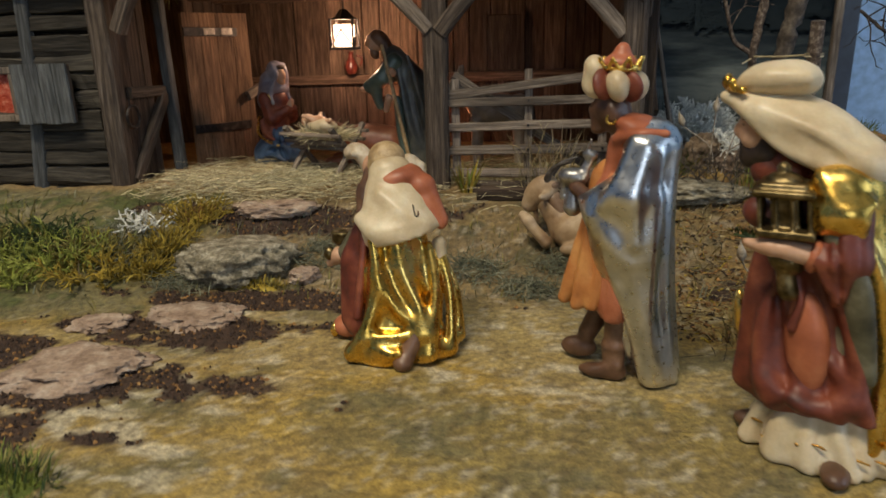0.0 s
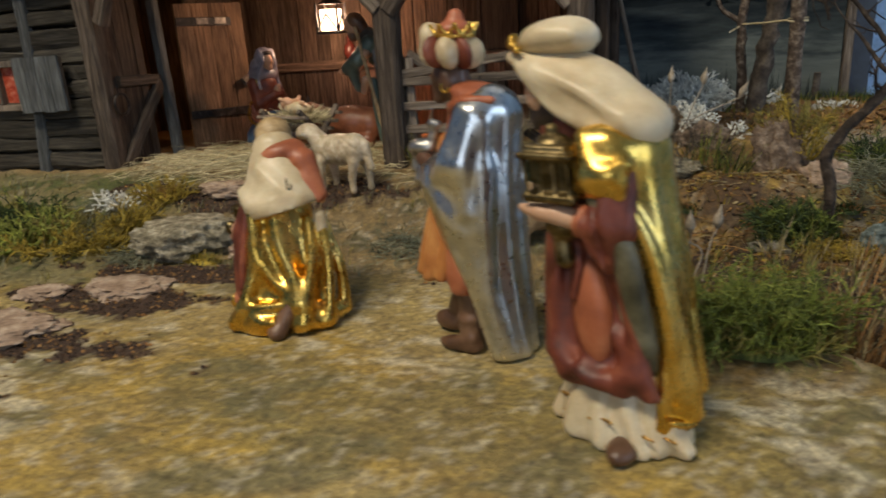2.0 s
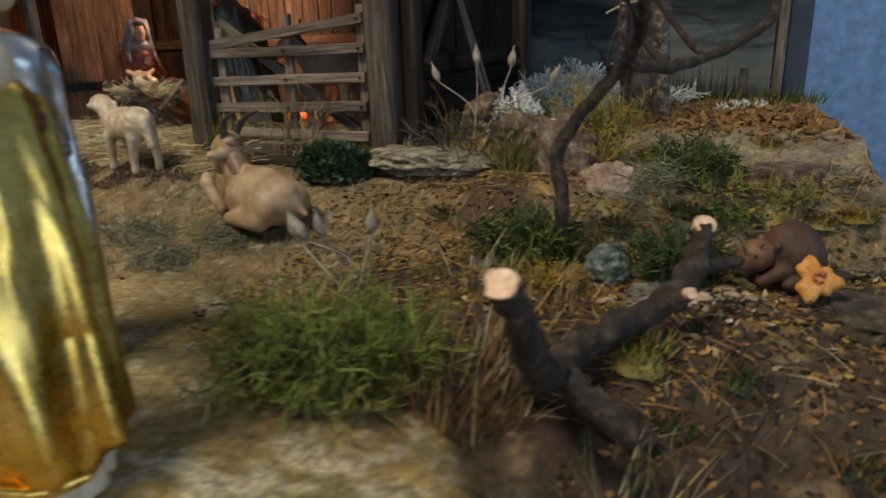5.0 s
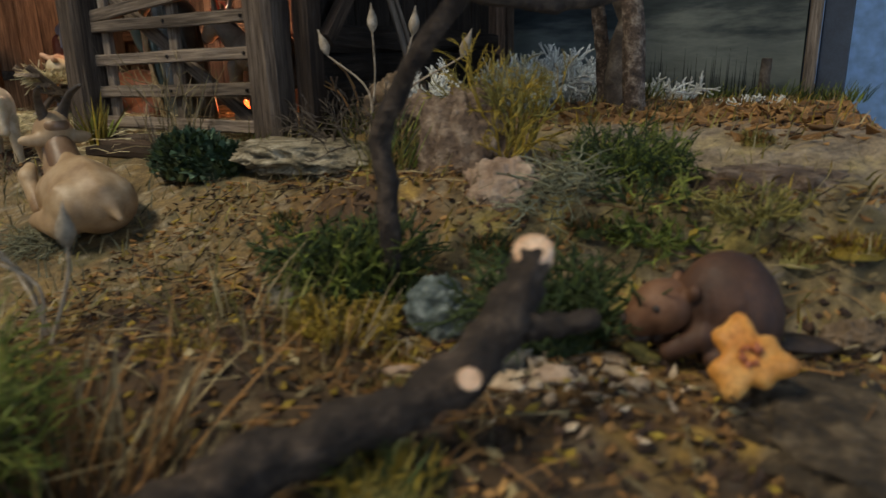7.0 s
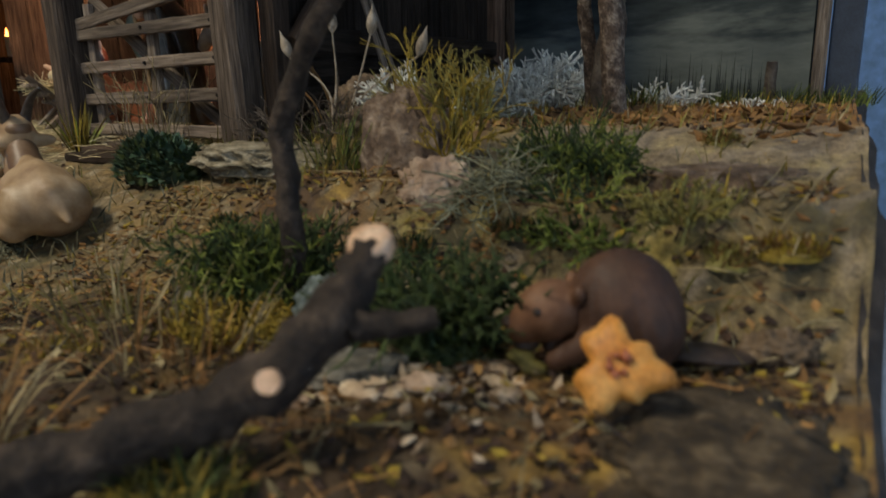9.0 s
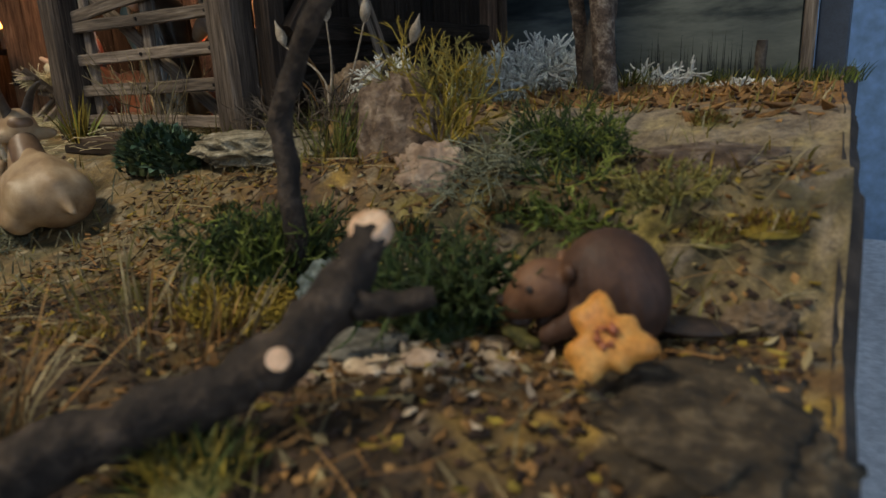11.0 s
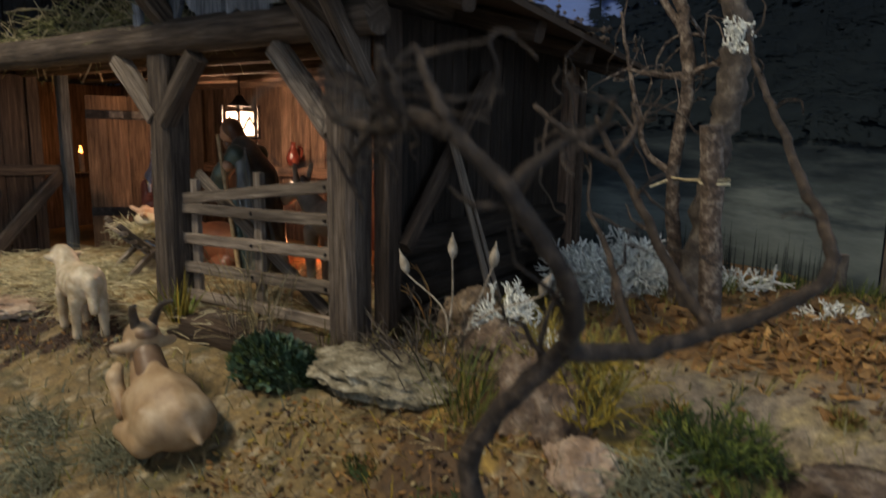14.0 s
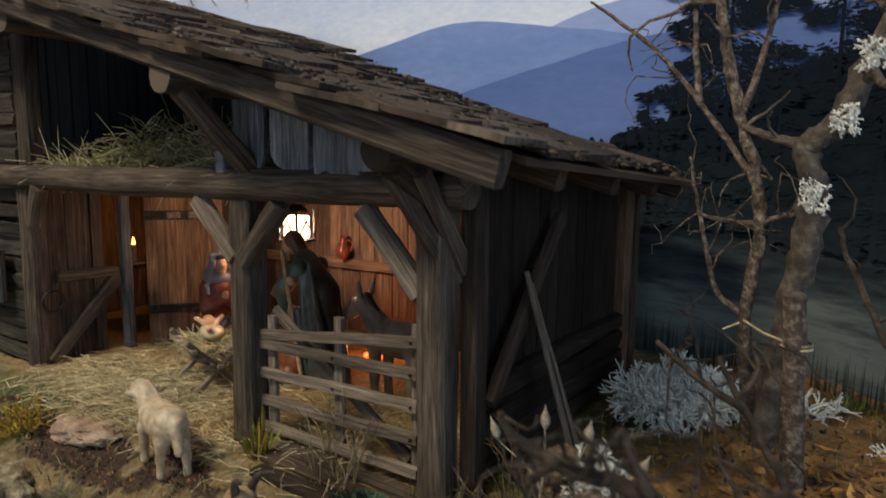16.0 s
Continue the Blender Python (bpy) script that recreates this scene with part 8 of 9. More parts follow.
shrub = base("curly_shrub", (0.222, 0.428, 0.014), "bare twisted brown shrub on the slope", "shrub")
part("trunk", stem_mesh("trunk", [([(0.222, 0.428, 0.012), (0.224, 0.427, 0.045), (0.221, 0.430, 0.068), (0.237, 0.428, 0.092), (0.249, 0.428, 0.106), (0.256, 0.414, 0.121), (0.256, 0.402, 0.134), (0.249, 0.392, 0.149), (0.240, 0.386, 0.160)], 0.0036, 0.0018)], [BARK], 1, 5, 0.012), shrub)
for k, (pts, r0, r1) in enumerate((
        ([(0.249, 0.428, 0.105), (0.262, 0.448, 0.102), (0.277, 0.470, 0.105), (0.292, 0.480, 0.112), (0.303, 0.487, 0.122), (0.300, 0.500, 0.135), (0.292, 0.516, 0.146), (0.283, 0.540, 0.160), (0.272, 0.570, 0.176), (0.262, 0.597, 0.192), (0.258, 0.600, 0.204)], 0.0032, 0.0012),
        ([(0.240, 0.386, 0.160), (0.231, 0.387, 0.163), (0.222, 0.389, 0.162), (0.212, 0.393, 0.161), (0.199, 0.396, 0.164), (0.196, 0.397, 0.169)], 0.0026, 0.0013),
        ([(0.226, 0.388, 0.163), (0.226, 0.382, 0.167), (0.229, 0.376, 0.176)], 0.0018, 0.0010),
        ([(0.240, 0.386, 0.160), (0.236, 0.384, 0.168), (0.232, 0.384, 0.177)], 0.0020, 0.0010),
        ([(0.249, 0.392, 0.149), (0.257, 0.400, 0.158), (0.263, 0.410, 0.162)], 0.0018, 0.0009),
        ([(0.277, 0.470, 0.105), (0.262, 0.478, 0.120), (0.248, 0.486, 0.140), (0.238, 0.490, 0.153), (0.2306, 0.4915, 0.1664)], 0.0022, 0.0010),
        ([(0.240, 0.489, 0.150), (0.226, 0.487, 0.158), (0.2105, 0.4857, 0.1698)], 0.0018, 0.0010),
        ([(0.238, 0.490, 0.153), (0.243, 0.495, 0.162), (0.240, 0.500, 0.171)], 0.0014, 0.0008),
        ([(0.214, 0.392, 0.161), (0.205, 0.396, 0.152), (0.207, 0.398, 0.140)], 0.0015, 0.0008),
        ([(0.262, 0.448, 0.102), (0.252, 0.462, 0.112), (0.244, 0.470, 0.126), (0.236, 0.474, 0.136)], 0.0018, 0.0009))):
    part("branch", stem_mesh("branch", [(pts, r0 * 0.86, r1 * 0.9)], [BARK], 10 + k, 5, 0.013), shrub)

tree = base("bare_tree", (0.212, 0.700, 0.057), "slender bare dead tree with peeling grey bark", "tree")
part("trunk", stem_mesh("trunk", [([(0.212, 0.700, 0.055), (0.210, 0.695, 0.095), (0.207, 0.690, 0.138), (0.212, 0.690, 0.188), (0.209, 0.690, 0.218), (0.197, 0.690, 0.258), (0.188, 0.690, 0.294), (0.181, 0.690, 0.335), (0.178, 0.690, 0.39)], 0.0042, 0.0030)], [BARK_TAN], 21, 3, 0.03, 10, 0.4), tree)
for k, pts in enumerate(([(0.209, 0.690, 0.218), (0.190, 0.692, 0.245), (0.173, 0.690, 0.268), (0.155, 0.688, 0.290), (0.140, 0.690, 0.305), (0.118, 0.690, 0.322), (0.100, 0.690, 0.335)], [(0.173, 0.690, 0.268), (0.168, 0.694, 0.30), (0.165, 0.695, 0.34), (0.160, 0.70, 0.38)], [(0.207, 0.690, 0.138), (0.190, 0.692, 0.150), (0.182, 0.694, 0.175), (0.176, 0.694, 0.200), (0.168, 0.694, 0.235)], [(0.212, 0.690, 0.195), (0.195, 0.688, 0.196), (0.176, 0.686, 0.200)], [(0.210, 0.69, 0.196), (0.222, 0.69, 0.200), (0.232, 0.69, 0.203)], [(0.197, 0.690, 0.258), (0.206, 0.69, 0.29), (0.213, 0.69, 0.325), (0.222, 0.69, 0.37)])):
    part("branch", stem_mesh("branch", [(pts, 0.0024, 0.0009)], [BARK_TAN], 30 + k, 6, 0.022), tree)
tree2 = base("lichened_tree", (0.236, 0.684, 0.057), "knotty bare tree with grey lichen patches", "tree")
part("trunk", stem_mesh("trunk", [([(0.222, 0.690, 0.055), (0.226, 0.686, 0.10), (0.232, 0.682, 0.150), (0.238, 0.680, 0.181), (0.239, 0.680, 0.219), (0.234, 0.680, 0.241), (0.248, 0.680, 0.253), (0.259, 0.680, 0.280), (0.267, 0.680, 0.299), (0.28, 0.68, 0.35)], 0.0078, 0.0058)], [BARK_GREY], 41, 3, 0.02, 12, 0.45), tree2)
part("branch", stem_mesh("branch", [([(0.236, 0.680, 0.243), (0.224, 0.682, 0.244), (0.212, 0.684, 0.248), (0.200, 0.688, 0.252)], 0.0034, 0.0022)], [BARK_GREY], 42, 2, 0.015), tree2)
for k, (x, y, z, n) in enumerate(((0.241, 0.672, 0.214, 70), (0.252, 0.672, 0.256, 70), (0.262, 0.672, 0.288, 70))):
    rng = np.random.RandomState(60 + k)
    sp = Soup()
    for i in range(n):
        d = rng.randn(3) + (0, -1.0, 0)
        sprout(sp, np.array((x, y, z)) + np.clip(rng.randn(3), -1.5, 1.5) * (0.0036, 0.001, 0.0046), d, 0.0019, 0.0008, 2, rng, 0, 2, 4, 0.8, 0.8)
    part("lichen_patch", sp.mesh("lichen_patch", [LICHEN]), tree2, "pale grey lichen patch")
stake = base("tree_stake", (0.243, 0.645, 0.057), "brown wooden tree stake with a string tie", "stake")
log_part("stake_post", (0.244, 0.646, 0.052), (0.239, 0.630, 0.166), 0.0062, BARK_TAN, stake, 44, cap=BARK_GREY, r1=0.0056)
sp = Soup()
a = np.linspace(0, 2 * np.pi, 17)
for dz in (0.0, 0.002):
    tube(sp, np.stack([0.2415 + 0.0072 * np.cos(a), 0.637 + 0.0072 * np.sin(a), 0.137 + dz + 0 * a], 1), 0.0008, 0.0008, 5)
tube(sp, [(0.236, 0.640, 0.138), (0.222, 0.66, 0.1365), (0.206, 0.690, 0.136)], 0.0009, 0.0009, 5)
tube(sp, [(0.208, 0.690, 0.136), (0.196, 0.683, 0.130)], 0.0008, 0.0006, 5)
part("string_tie", sp.mesh("string_tie", [STRAW]), stake, "pale string tied round tree and stake")
stub = base("tree_stump", (0.296, 0.80, 0.057), "thin grey stump near the backdrop", "stump")
log_part("stump_wood", (0.296, 0.800, 0.050), (0.297, 0.800, 0.083), 0.0042, BARK_GREY, stub, 46, cap=WOOD_LIGHT, r1=0.0036)

limb = base("fallen_branch", (0.240, 0.330, 0.004), "fallen dark branch with fresh saw cuts", "branch")
rng = np.random.RandomState(3)
for k, (pts, r0, r1) in enumerate((([(0.2440, 0.3290, 0.015), (0.252, 0.341, 0.0205), (0.266, 0.355, 0.0250), (0.279, 0.367, 0.032), (0.2833, 0.378, 0.042), (0.2843, 0.3850, 0.0488)], 0.0056, 0.0040), ([(0.2440, 0.3300, 0.015), (0.2445, 0.314, 0.020), (0.2465, 0.297, 0.032), (0.248, 0.280, 0.052), (0.248, 0.263, 0.068)], 0.0058, 0.0035), ([(0.2435, 0.3300, 0.015), (0.258, 0.323, 0.008), (0.277, 0.317, 0.000)], 0.0058, 0.0042), ([(0.2440, 0.3290, 0.015), (0.234, 0.332, 0.006), (0.226, 0.336, -0.003)], 0.0058, 0.0050), ([(0.283, 0.375, 0.040), (0.290, 0.380, 0.038), (0.298, 0.386, 0.039)], 0.0030, 0.0020))):
    sp = Soup()
    p = smooth_path(pts, 5)
    p[1:-1] += rng.randn(len(p) - 2, 3) * r0 * 0.07
    tube(sp, p, r0, r1, 16, 0, 0.42, 80 + k, cap_slot=1 if k < 2 else 0)
    part("limb", sp.mesh("limb", [BARK, CUT_WOOD]), limb, "bark-covered limb with pale cut end" if k < 2 else "")
sp = Soup()
c = np.array((0.2800, 0.3640, 0.0320))
tube(sp, [c, c + (0.003, -0.004, 0.0022)], 0.0023, 0.0020, 12, cap_slot=0)
part("knot_cut", sp.mesh("knot_cut", [CUT_WOOD]), limb, "pale cut knot")
sp = Soup()
ax, ay, ad = frame_of(np.array((0.0006, -0.0020, 0.0040)))
rim = np.random.RandomState(5).rand(18)
disc = [np.array((0.2844, 0.3858, 0.0500)) + ad * h + (ax * math.cos(2 * np.pi * i / 18) + ay * math.sin(2 * np.pi * i / 18)) * r * (0.94 + 0.12 * rim[i]) for h, r in ((-0.0012, 0.0042), (0.0017, 0.0042), (0.0023, 0.0039), (0.0025, 0.0020), (0.0025, 0.0002)) for i in range(18)]
sp.add(disc, [[j * 18 + i, j * 18 + (i + 1) % 18, (j + 1) * 18 + (i + 1) % 18, (j + 1) * 18 + i] for j in range(4) for i in range(18)] + [list(range(72, 90))])
part("saw_cut", sp.mesh("saw_cut", [CUT_WOOD]), limb, "fresh pale saw cut")

# dried fruit slice by the beaver
sp = Soup()
n = 40
v, f = [], []
for r, zz in ((0.0, 0.0026), (0.35, 0.0028), (0.75, 0.0026), (1.0, 0.0012), (1.0, 0.0), (0.0, 0.0)):
    for i in range(n):
        a = 2 * np.pi * i / n
        q = 0.0076 * r * (1 + (0.22 * math.cos(3 * a + 0.4) + 0.13 * math.cos(7 * a + 1.0)) * (r > 0.5))
        v.append((q * math.cos(a), q * math.sin(a), zz))
f = [[j * n + i, j * n + (i + 1) % n, (j + 1) * n + (i + 1) % n, (j + 1) * n + i] for j in range(5) for i in range(n)]
m = np.array((pose(0.324, 0.405, 0.0275, 58, 0, 18)))
q = np.array(v) @ m[:3, :3].T + m[:3, 3]
fr = base("fruit_slice", (0.326, 0.404, 0.018), "dried orange fruit slice leaning on the beaver", "fruit slice")
sp.add(q, f)
part("flesh", sp.mesh("flesh", [PEEL]), fr)
rng = np.random.RandomState(9)
for i in range(7):
    sp = Soup()
    a = 6.283 * i / 7
    c = m[:3, :3] @ np.array((0.0018 * math.cos(a), 0.0018 * math.sin(a), 0.0028)) + m[:3, 3]
    crumb(sp, *c, rng, 0.0026)
    part("seed", sp.mesh("seed", [TERRA]), fr, "reddish seed")

# ---------------------------------------------------------------- stable fittings
def build_manger():
    g = base("manger", (-0.186, 0.600, 0.043), "small wooden crib manger on crossed legs", "manger")
    c = np.array((-0.186, 0.600, 0.0))
    u = np.array((math.cos(radians(-22)), math.sin(radians(-22)), 0))
    w = np.array((-u[1], u[0], 0))
    for e in (-0.026, 0.026):
        for s in (-1, 1):
            p0, p1 = c + u * e + w * (0.022 * s) + (0, 0, 0.042), c + u * e - w * (0.024 * s) + (0, 0, 0.087)
            timber("leg", p0, p1, 0.0045, 0.0045, WOOD_LIGHT, g, 220)
    for k, (o, z) in enumerate(((-0.021, 0.081), (-0.015, 0.074), (-0.008, 0.068), (0.0, 0.066), (0.008, 0.068), (0.015, 0.074), (0.021, 0.081))):
        timber("slat", c - u * 0.033 + w * o + (0, 0, z), c + u * 0.033 + w * o + (0, 0, z), 0.0055, 0.0028, WOOD_LIGHT, g, 230 + k)
    rng = np.random.RandomState(5)
    sp = Soup()
    for i in range(380):
        a, q = rng.rand() * 6.283, math.sqrt(rng.rand())
        p = c + u * (0.027 * q * math.cos(a)) + w * (0.016 * q * math.sin(a)) + (0, 0, 0.074 + 0.007 * rng.rand())
        d = u * (math.cos(a) + rng.randn() * 0.7) + w * (math.sin(a) + rng.randn() * 0.7) + np.array((0, 0, 0.25 + 0.3 * rng.randn()))
        d *= (0.009 + 0.009 * rng.rand()) / np.linalg.norm(d)
        tube(sp, [p, p + d * 0.5 + (0, 0, 0.001), p + d], 0.00042, 0.00025, 3, start_cap=False)
    thing("manger_straw", sp.mesh("manger_straw", [STRAW_PALE]), "golden straw heaped in the manger", "straw", kind="stuff")


def build_lantern():
    g = base("lantern", (-0.190, 0.706, 0.200), "hanging iron lantern with bright glass", "lantern")
    c = np.array((-0.190, 0.706, 0.168))
    part("glass", box_mesh("glass", c - (0.0088, 0.0088, 0.013), c + (0.0088, 0.0088, 0.008), LAMP_GLASS, 0.001), g, "bright glowing lantern glass").visible_shadow = False
    for dx in (-1, 1):
        for dy in (-1, 1):
            timber("frame_bar", c + (0.0115 * dx, 0.0115 * dy, -0.0145), c + (0.0115 * dx, 0.0115 * dy, 0.014), 0.0022, 0.0022, IRON, g, 240)
    for s in (-1, 1):
        timber("cross_bar", c + (-0.0115 * s, -0.0125, -0.013), c + (0.0005 * s, -0.0125, 0.004), 0.0016, 0.0014, IRON, g, 242)
        timber("cross_bar", c + (0.0125, -0.0115 * s, -0.013), c + (0.0125, 0.0005 * s, 0.004), 0.0016, 0.0014, IRON, g, 243)
    part("tray", box_mesh("tray", c - (0.013, 0.013, 0.0165), c + (0.013, 0.013, -0.0140), IRON, 0.0006), g)
    sp = Soup()
    tube(sp, [c + (0, 0, 0.013), c + (0, 0, 0.0165), c + (0, 0, 0.023)], 0.0148, 0.0035, 4)
    tube(sp, [c + (0, 0, 0.023), c + (0, 0, 0.040)], 0.0007, 0.0007, 5)
    part("cap", sp.mesh("cap", [IRON], smooth=False), g, "pyramid cap with hanging wire")


def build_fittings():
    g = base("jug", (-0.205, 0.793, 0.121), "dark red glazed jug on the wall rail", "jug")
    prof = ((0.0045, 0.0), (0.0072, 0.004), (0.0078, 0.009), (0.0055, 0.015), (0.0028, 0.019), (0.0026, 0.023), (0.0034, 0.0245))
    sp = Soup()
    n = 16
    sp.add([(-0.207 + r * math.cos(2 * np.pi * i / n), 0.790 + r * math.sin(2 * np.pi * i / n), 0.1235 + z) for r, z in prof for i in range(n)], [[j * n + i, j * n + (i + 1) % n, (j + 1) * n + (i + 1) % n, (j + 1) * n + i] for j in range(len(prof) - 1) for i in range(n)])
    glaze = surface("red_brown_glaze", (0.05, 0.010, 0.008), (0.10, 0.020, 0.014), (0.17, 0.04, 0.025), 120, 0.2, 0.1, coat=0.5)
    part("jug_body", sp.mesh("jug_body", [glaze]), g)
    sp = Soup()
    tube(sp, smooth_path([(-0.2005, 0.790, 0.144), (-0.194, 0.790, 0.141), (-0.1965, 0.790, 0.132)], 5), 0.001, 0.001, 6)
    part("jug_handle", sp.mesh("jug_handle", [glaze]), g)
    # leaning poles by the side wall
    for k, (p0, p1, r) in enumerate((((0.128, 0.618, 0.052), (0.1025, 0.600, 0.168), 0.0022), ((0.132, 0.622, 0.052), (0.1030, 0.606, 0.160), 0.0016))):
        t = base("leaning_pole", p0, "grey weathered pole leaning on the stable wall", "pole", "leaning poles")
        log_part("pole_shaft", p0, p1, r, WOOD_LIGHT, t, 250 + k, r1=r * 0.8)
    # candle inside the cabin
    g = base("candle_lamp", (-0.425, 0.688, 0.121), "small glowing candle lamp inside the cabin", "lamp")
    log_part("candle", (-0.425, 0.688, 0.112), (-0.425, 0.688, 0.132), 0.0028, CREAM, g, 260)
    sp = Soup()
    tube(sp, [(-0.425, 0.688, 0.1325), (-0.425, 0.688, 0.1355), (-0.425, 0.688, 0.140)], 0.0022, 0.0006, 8)
    part("flame", sp.mesh("flame", [FLAME]), g, "orange flame").visible_shadow = False
    part("shelf", box_mesh("shelf", (-0.437, 0.676, 0.106), (-0.413, 0.700, 0.111), WOOD_BROWN, 0.0005), g)
    # dark inner wall of the cabin
    thing("wall_cabin_inside", box_mesh("wall_cabin_inside", (-0.52, 0.56, 0.03), (-0.50, 0.81, 0.21), WOOD_BROWN, 0), "dim brown inner wall of the cabin", "wall", kind="structure")
    # ember glow bulb behind the ox
    g = base("fire_bulb", (-0.120, 0.735, 0.042), "small red fire light on the stable floor", "lamp")
    sp = Soup()
    rng = np.random.RandomState(2)
    for i in range(9):
        a = 6.283 * i / 9
        tube(sp, [(-0.120 + 0.010 * math.cos(a), 0.735 + 0.010 * math.sin(a), 0.045), (-0.120 - 0.006 * math.cos(a), 0.735 - 0.006 * math.sin(a), 0.050 + 0.006 * rng.rand())], 0.0018, 0.0015, 7, 0, 0.3, i)
    part("firewood", sp.mesh("firewood", [EMBER]), g, "red glowing sticks").visible_shadow = False
    # threshold boards before the gate
    for k, (x0, x1, y) in enumerate(((-0.052, 0.066, 0.533), (-0.040, 0.058, 0.520), (-0.045, 0.070, 0.546))):
        t = base("ground_board", (x0, y, hz(x0, y)), "dark weathered board bedded before the gate", "board", "threshold boards")
        timber("board_wood", (x0, y, hz(x0, y) + 0.001), (x1, y - 0.004, hz(x1, y) + 0.001), 0.012, 0.005, WOOD_GREY if k == 2 else WOOD_DARK, t, 270 + k)


build_manger()
build_lantern()
build_fittings()


def build_loose_cover():
    """Straw, litter, crumbs and chips: what nobody could count."""
    def straw_floor(rng):
        while True:
            x, y = -0.33 + 0.36 * rng.rand(), 0.50 + 0.16 * rng.rand()
            if rng.rand() < math.exp(-((x + 0.22) / 0.10) ** 2 - ((y - 0.560) / 0.045) ** 2) + 0.05:
                return x, y
    scatter("floor_straw", 3000, straw_floor, lambda s, x, y, z, r: stalk(s, x, y, z + 0.006 * r.rand(), r, 0.021, 0.00031, 3), [STRAW_PALE, STRAW, STRAW_PALE], "loose straw spread before the manger", "straw", 1)
    scatter("floor_straw", 500, rect(-0.06, 0.07, 0.555, 0.74), lambda s, x, y, z, r: stalk(s, x, y, z, r, 0.022, 0.00034, 2), [STRAW, HAY_GREEN], "loose straw on the stable floor", "straw", 2)
    scatter("floor_straw", 260, rect(-0.34, -0.10, 0.62, 0.78), lambda s, x, y, z, r: stalk(s, x, y, z, r, 0.022, 0.00034, 2), [STRAW, HAY_GREEN], "loose straw on the stable floor", "straw", 3)

    def hay(s, x, y, z, r):
        t = math.exp(-((x + 0.17) / 0.085) ** 2)
        p = np.array((x, y, 0.220 + 0.034 * t * r.rand()))
        d = r.randn(3) * (1, 0.7, 0.45)
        d *= (0.012 + 0.022 * r.rand()) / np.linalg.norm(d)
        tube(s, [p, p + d * 0.5 + (0, 0, 0.002), p + d], 0.0004, 0.00025, 3, r.randint(2), start_cap=False)
    sp = Soup()
    rng = np.random.RandomState(6)
    for i in range(1500):
        hay(sp, -0.33 + 0.28 * rng.rand(), 0.548 + 0.07 * rng.rand(), 0, rng)
    thing("loft_hay", sp.mesh("loft_hay", [HAY_GREEN, STRAW]), "greenish hay heaped on the loft", "hay", kind="stuff")

    scatter("leaf_litter", 3000, rect(0.07, 0.36, 0.34, 0.50), lambda s, x, y, z, r: chip(s, x, y, z, r, 0.0034, 7), [LEAF_LITTER, LEAF_LITTER, SOIL, MOSS_YELLOW, SOIL, LEAF_LITTER, GRASS_PALE], "brown leaf litter over the slope", "leaf litter", 11)
    scatter("leaf_litter", 300, gauss(0.295, 0.645, 0.034, 0.03), lambda s, x, y, z, r: chip(s, x, y, z, r, 0.011, 1, 0.25, 0.35), [LEAF_LITTER], "brown dry leaves on the plateau", "leaf litter", 12)
    scatter("leaf_litter", 600, rect(0.17, 0.352, 0.555, 0.78), lambda s, x, y, z, r: chip(s, x, y, z, r, 0.0045, 3), [LEAF_LITTER, SOIL, LEAF_LITTER], "brown litter over the plateau", "leaf litter", 13)
    scatter("slope_needles", 900, rect(0.09, 0.35, 0.32, 0.50), lambda s, x, y, z, r: stalk(s, x, y, z, r, 0.016, 0.00028, 3, 0.35), [GRASS_PALE, LEAF_LITTER, BARK], "dry needles and stalks over the slope", "litter", 14)
    scatter("wood_chips", 90, gauss(0.284, 0.402, 0.014, 0.011), lambda s, x, y, z, r: chip(s, x, y, z, r, 0.0042, 1, 0.4), [CHIP_PALE], "pale gnawed wood chips around the branch", "wood chips", 15)
    scatter("gravel", 1300, rect(0.25, 0.36, 0.26, 0.46), lambda s, x, y, z, r: crumb(s, x, y, z, r, 0.0028, 3), [SOIL, LEAF_LITTER, SOIL], "fine brown gravel near the base edge", "gravel", 16)

    def soil(rng):
        while True:
            x, y = -0.33 + 0.36 * rng.rand(), 0.20 + 0.32 * rng.rand()
            if rng.rand() < soil_mask(np.array([x]), np.array([y]))[0]:
                return x, y
    scatter("soil_crumbs", 4200, soil, lambda s, x, y, z, r: crumb(s, x, y, z, r, 0.0024, 4), [SOIL, SOIL, SOIL, LEAF_LITTER], "crumbs of dark soil between the stones", "soil", 17)
    scatter("moss_bits", 900, rect(-0.28, 0.12, 0.39, 0.50), lambda s, x, y, z, r: blade(s, (x, y, z - 0.0005), (x + 0.004 * r.randn(), y + 0.004 * r.randn(), z + 0.003 + 0.006 * r.rand()), 0.0008, 0.001, r.randint(3), 2), [GRASS_OLIVE, MOSS_GREY, GRASS_PALE], "sparse moss and stubble on the bank", "moss", 18)
    scatter("moss_bits", 1200, rect(0.10, 0.35, 0.42, 0.78), lambda s, x, y, z, r: blade(s, (x, y, z - 0.0005), (x + 0.004 * r.randn(), y + 0.004 * r.randn(), z + 0.003 + 0.006 * r.rand()), 0.0008, 0.001, r.randint(3), 2), [GRASS_OLIVE, MOSS_YELLOW, GRASS_PALE], "sparse moss and stubble on the plateau", "moss", 19)
    scatter("moss_bits", 350, rect(-0.50, -0.26, 0.36, 0.53), lambda s, x, y, z, r: blade(s, (x, y, z - 0.0005), (x + 0.006 * r.randn(), y + 0.006 * r.randn(), z + 0.002 + 0.006 * r.rand()), 0.0009, 0.001, r.randint(3), 2), [GRASS_OLIVE, MOSS_GREY, GRASS_PALE], "sparse moss and stubble on the bank", "moss", 20)


build_loose_cover()


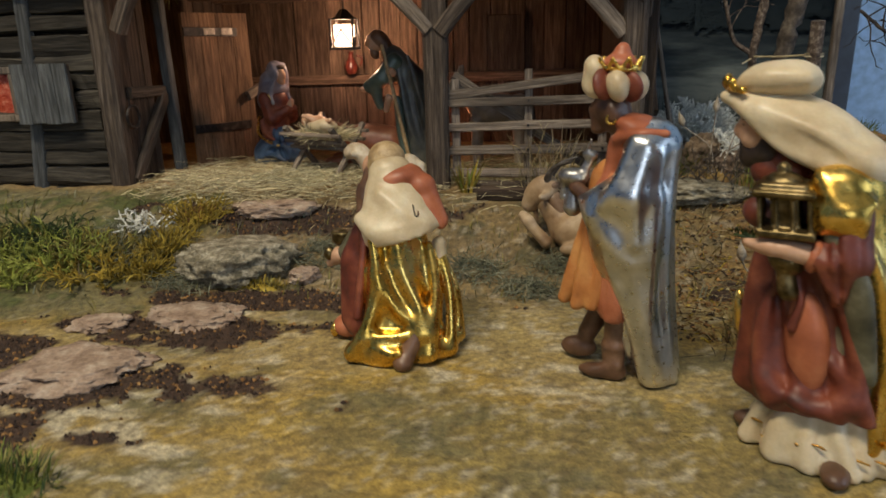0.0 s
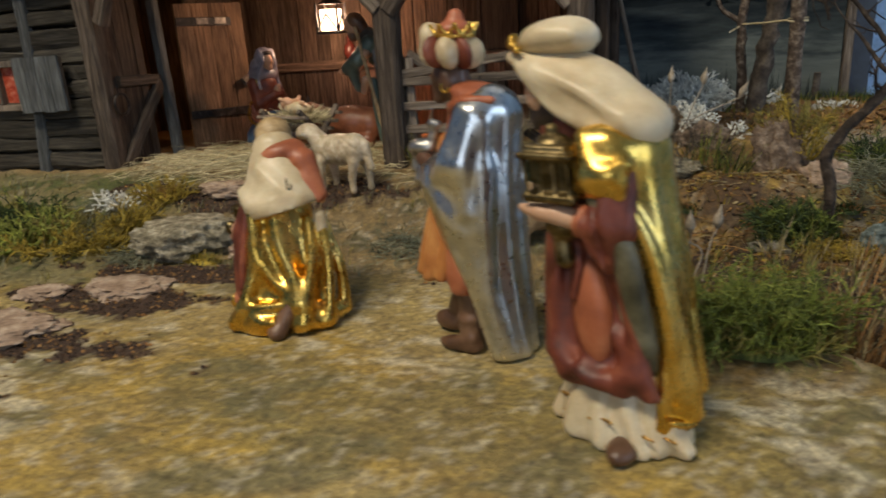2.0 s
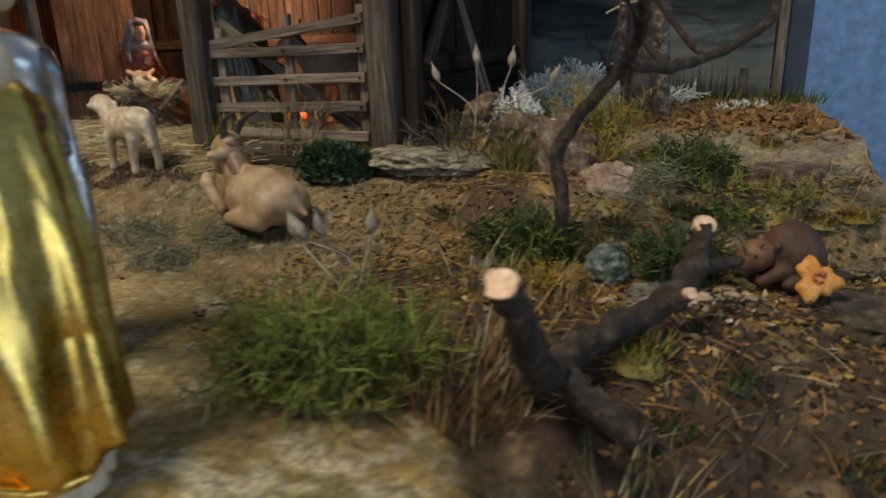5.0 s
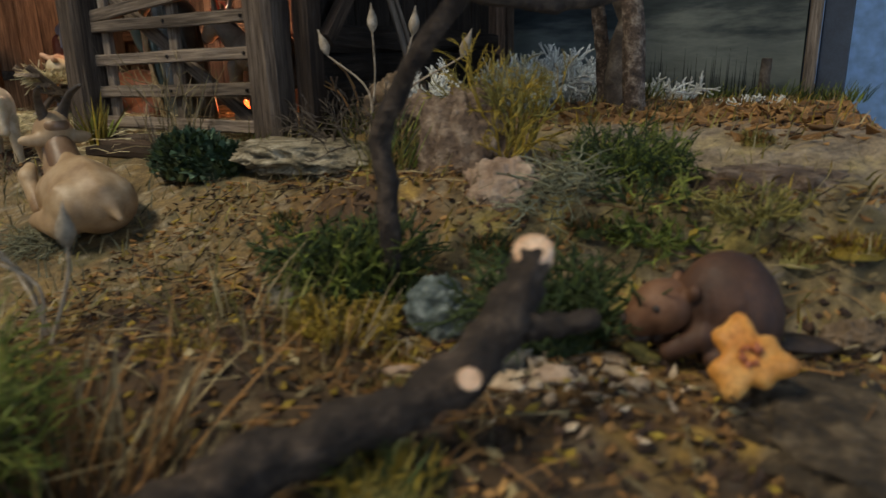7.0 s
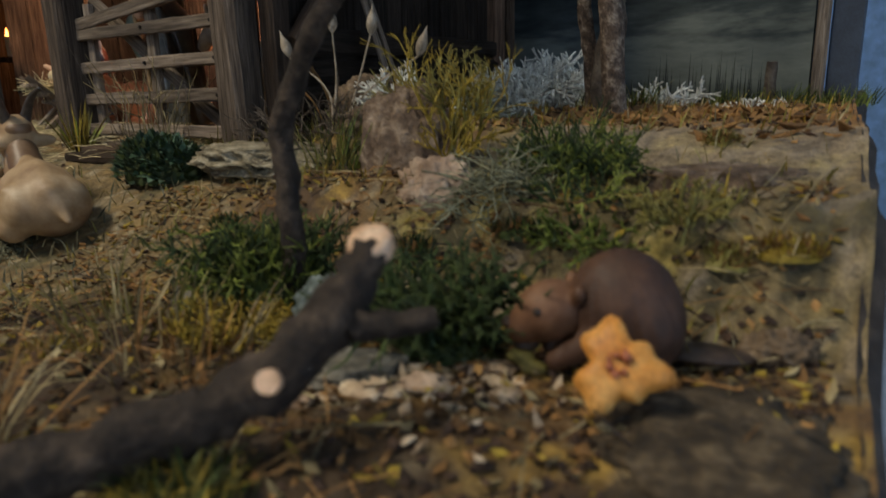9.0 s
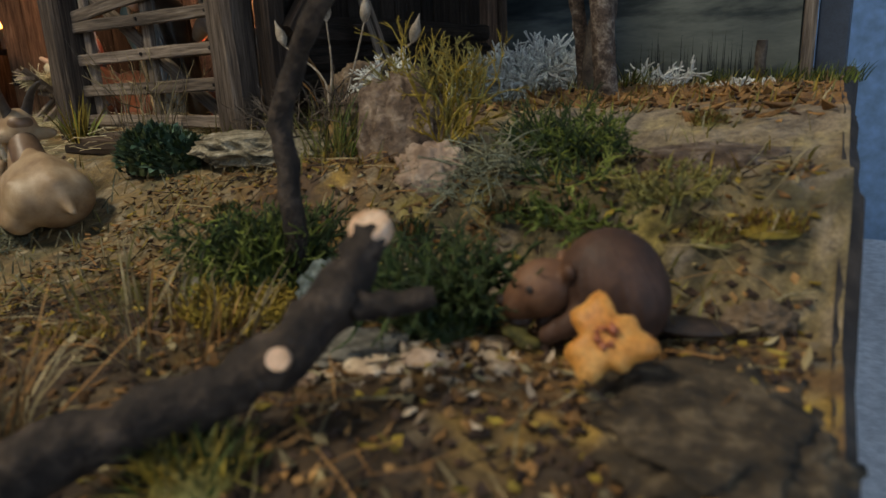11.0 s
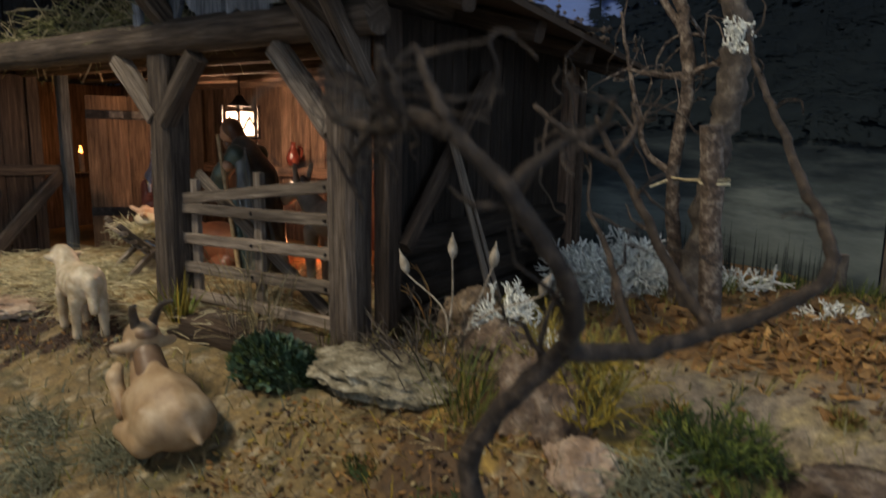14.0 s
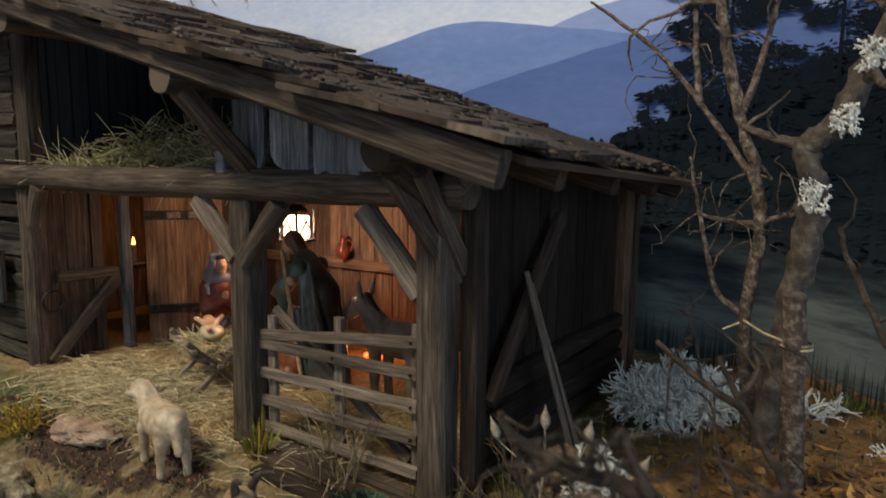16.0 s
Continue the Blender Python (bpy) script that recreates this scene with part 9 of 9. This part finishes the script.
def build_hanging_sprig():
    """A conifer twig and a thin pole above the roof."""
    g = base("conifer_twig", (-0.55, 0.84, 0.47), "drooping olive conifer twig above the roof", "tree branch")
    rng = np.random.RandomState(8)
    for k in range(6):
        a = np.array((-0.56 + 0.02 * k, 0.84, 0.475))
        e = np.array((-0.50 + 0.045 * k, 0.835 + 0.01 * rng.randn(), 0.425 - 0.012 * rng.rand()))
        pts = smooth_path([a, (a + e) / 2 + (0, 0, 0.012), e], 8)
        sp = Soup()
        tube(sp, pts, 0.0012, 0.0006, 5)
        tw = part("twig", sp.mesh("twig", [BARK]), g)
        sp = Soup()
        for i in range(110):
            p = pts[rng.randint(3, len(pts))]
            d = rng.randn(3) * (0.8, 0.6, 0.5) + (0.5, 0, -0.5)
            blade(sp, p, p + d * 0.010, 0.0008, 0.001, 0, 2)
        part("needles", sp.mesh("needles", [GRASS_OLIVE]), tw, "olive needles", "stuff")
    g = base("thin_pole", (-0.625, 0.84, 0.0), "thin brown pole behind the roof", "pole")
    log_part("pole_shaft", (-0.625, 0.84, 0.05), (-0.625, 0.84, 0.56), 0.006, WOOD_BROWN, g, 290)


build_hanging_sprig()
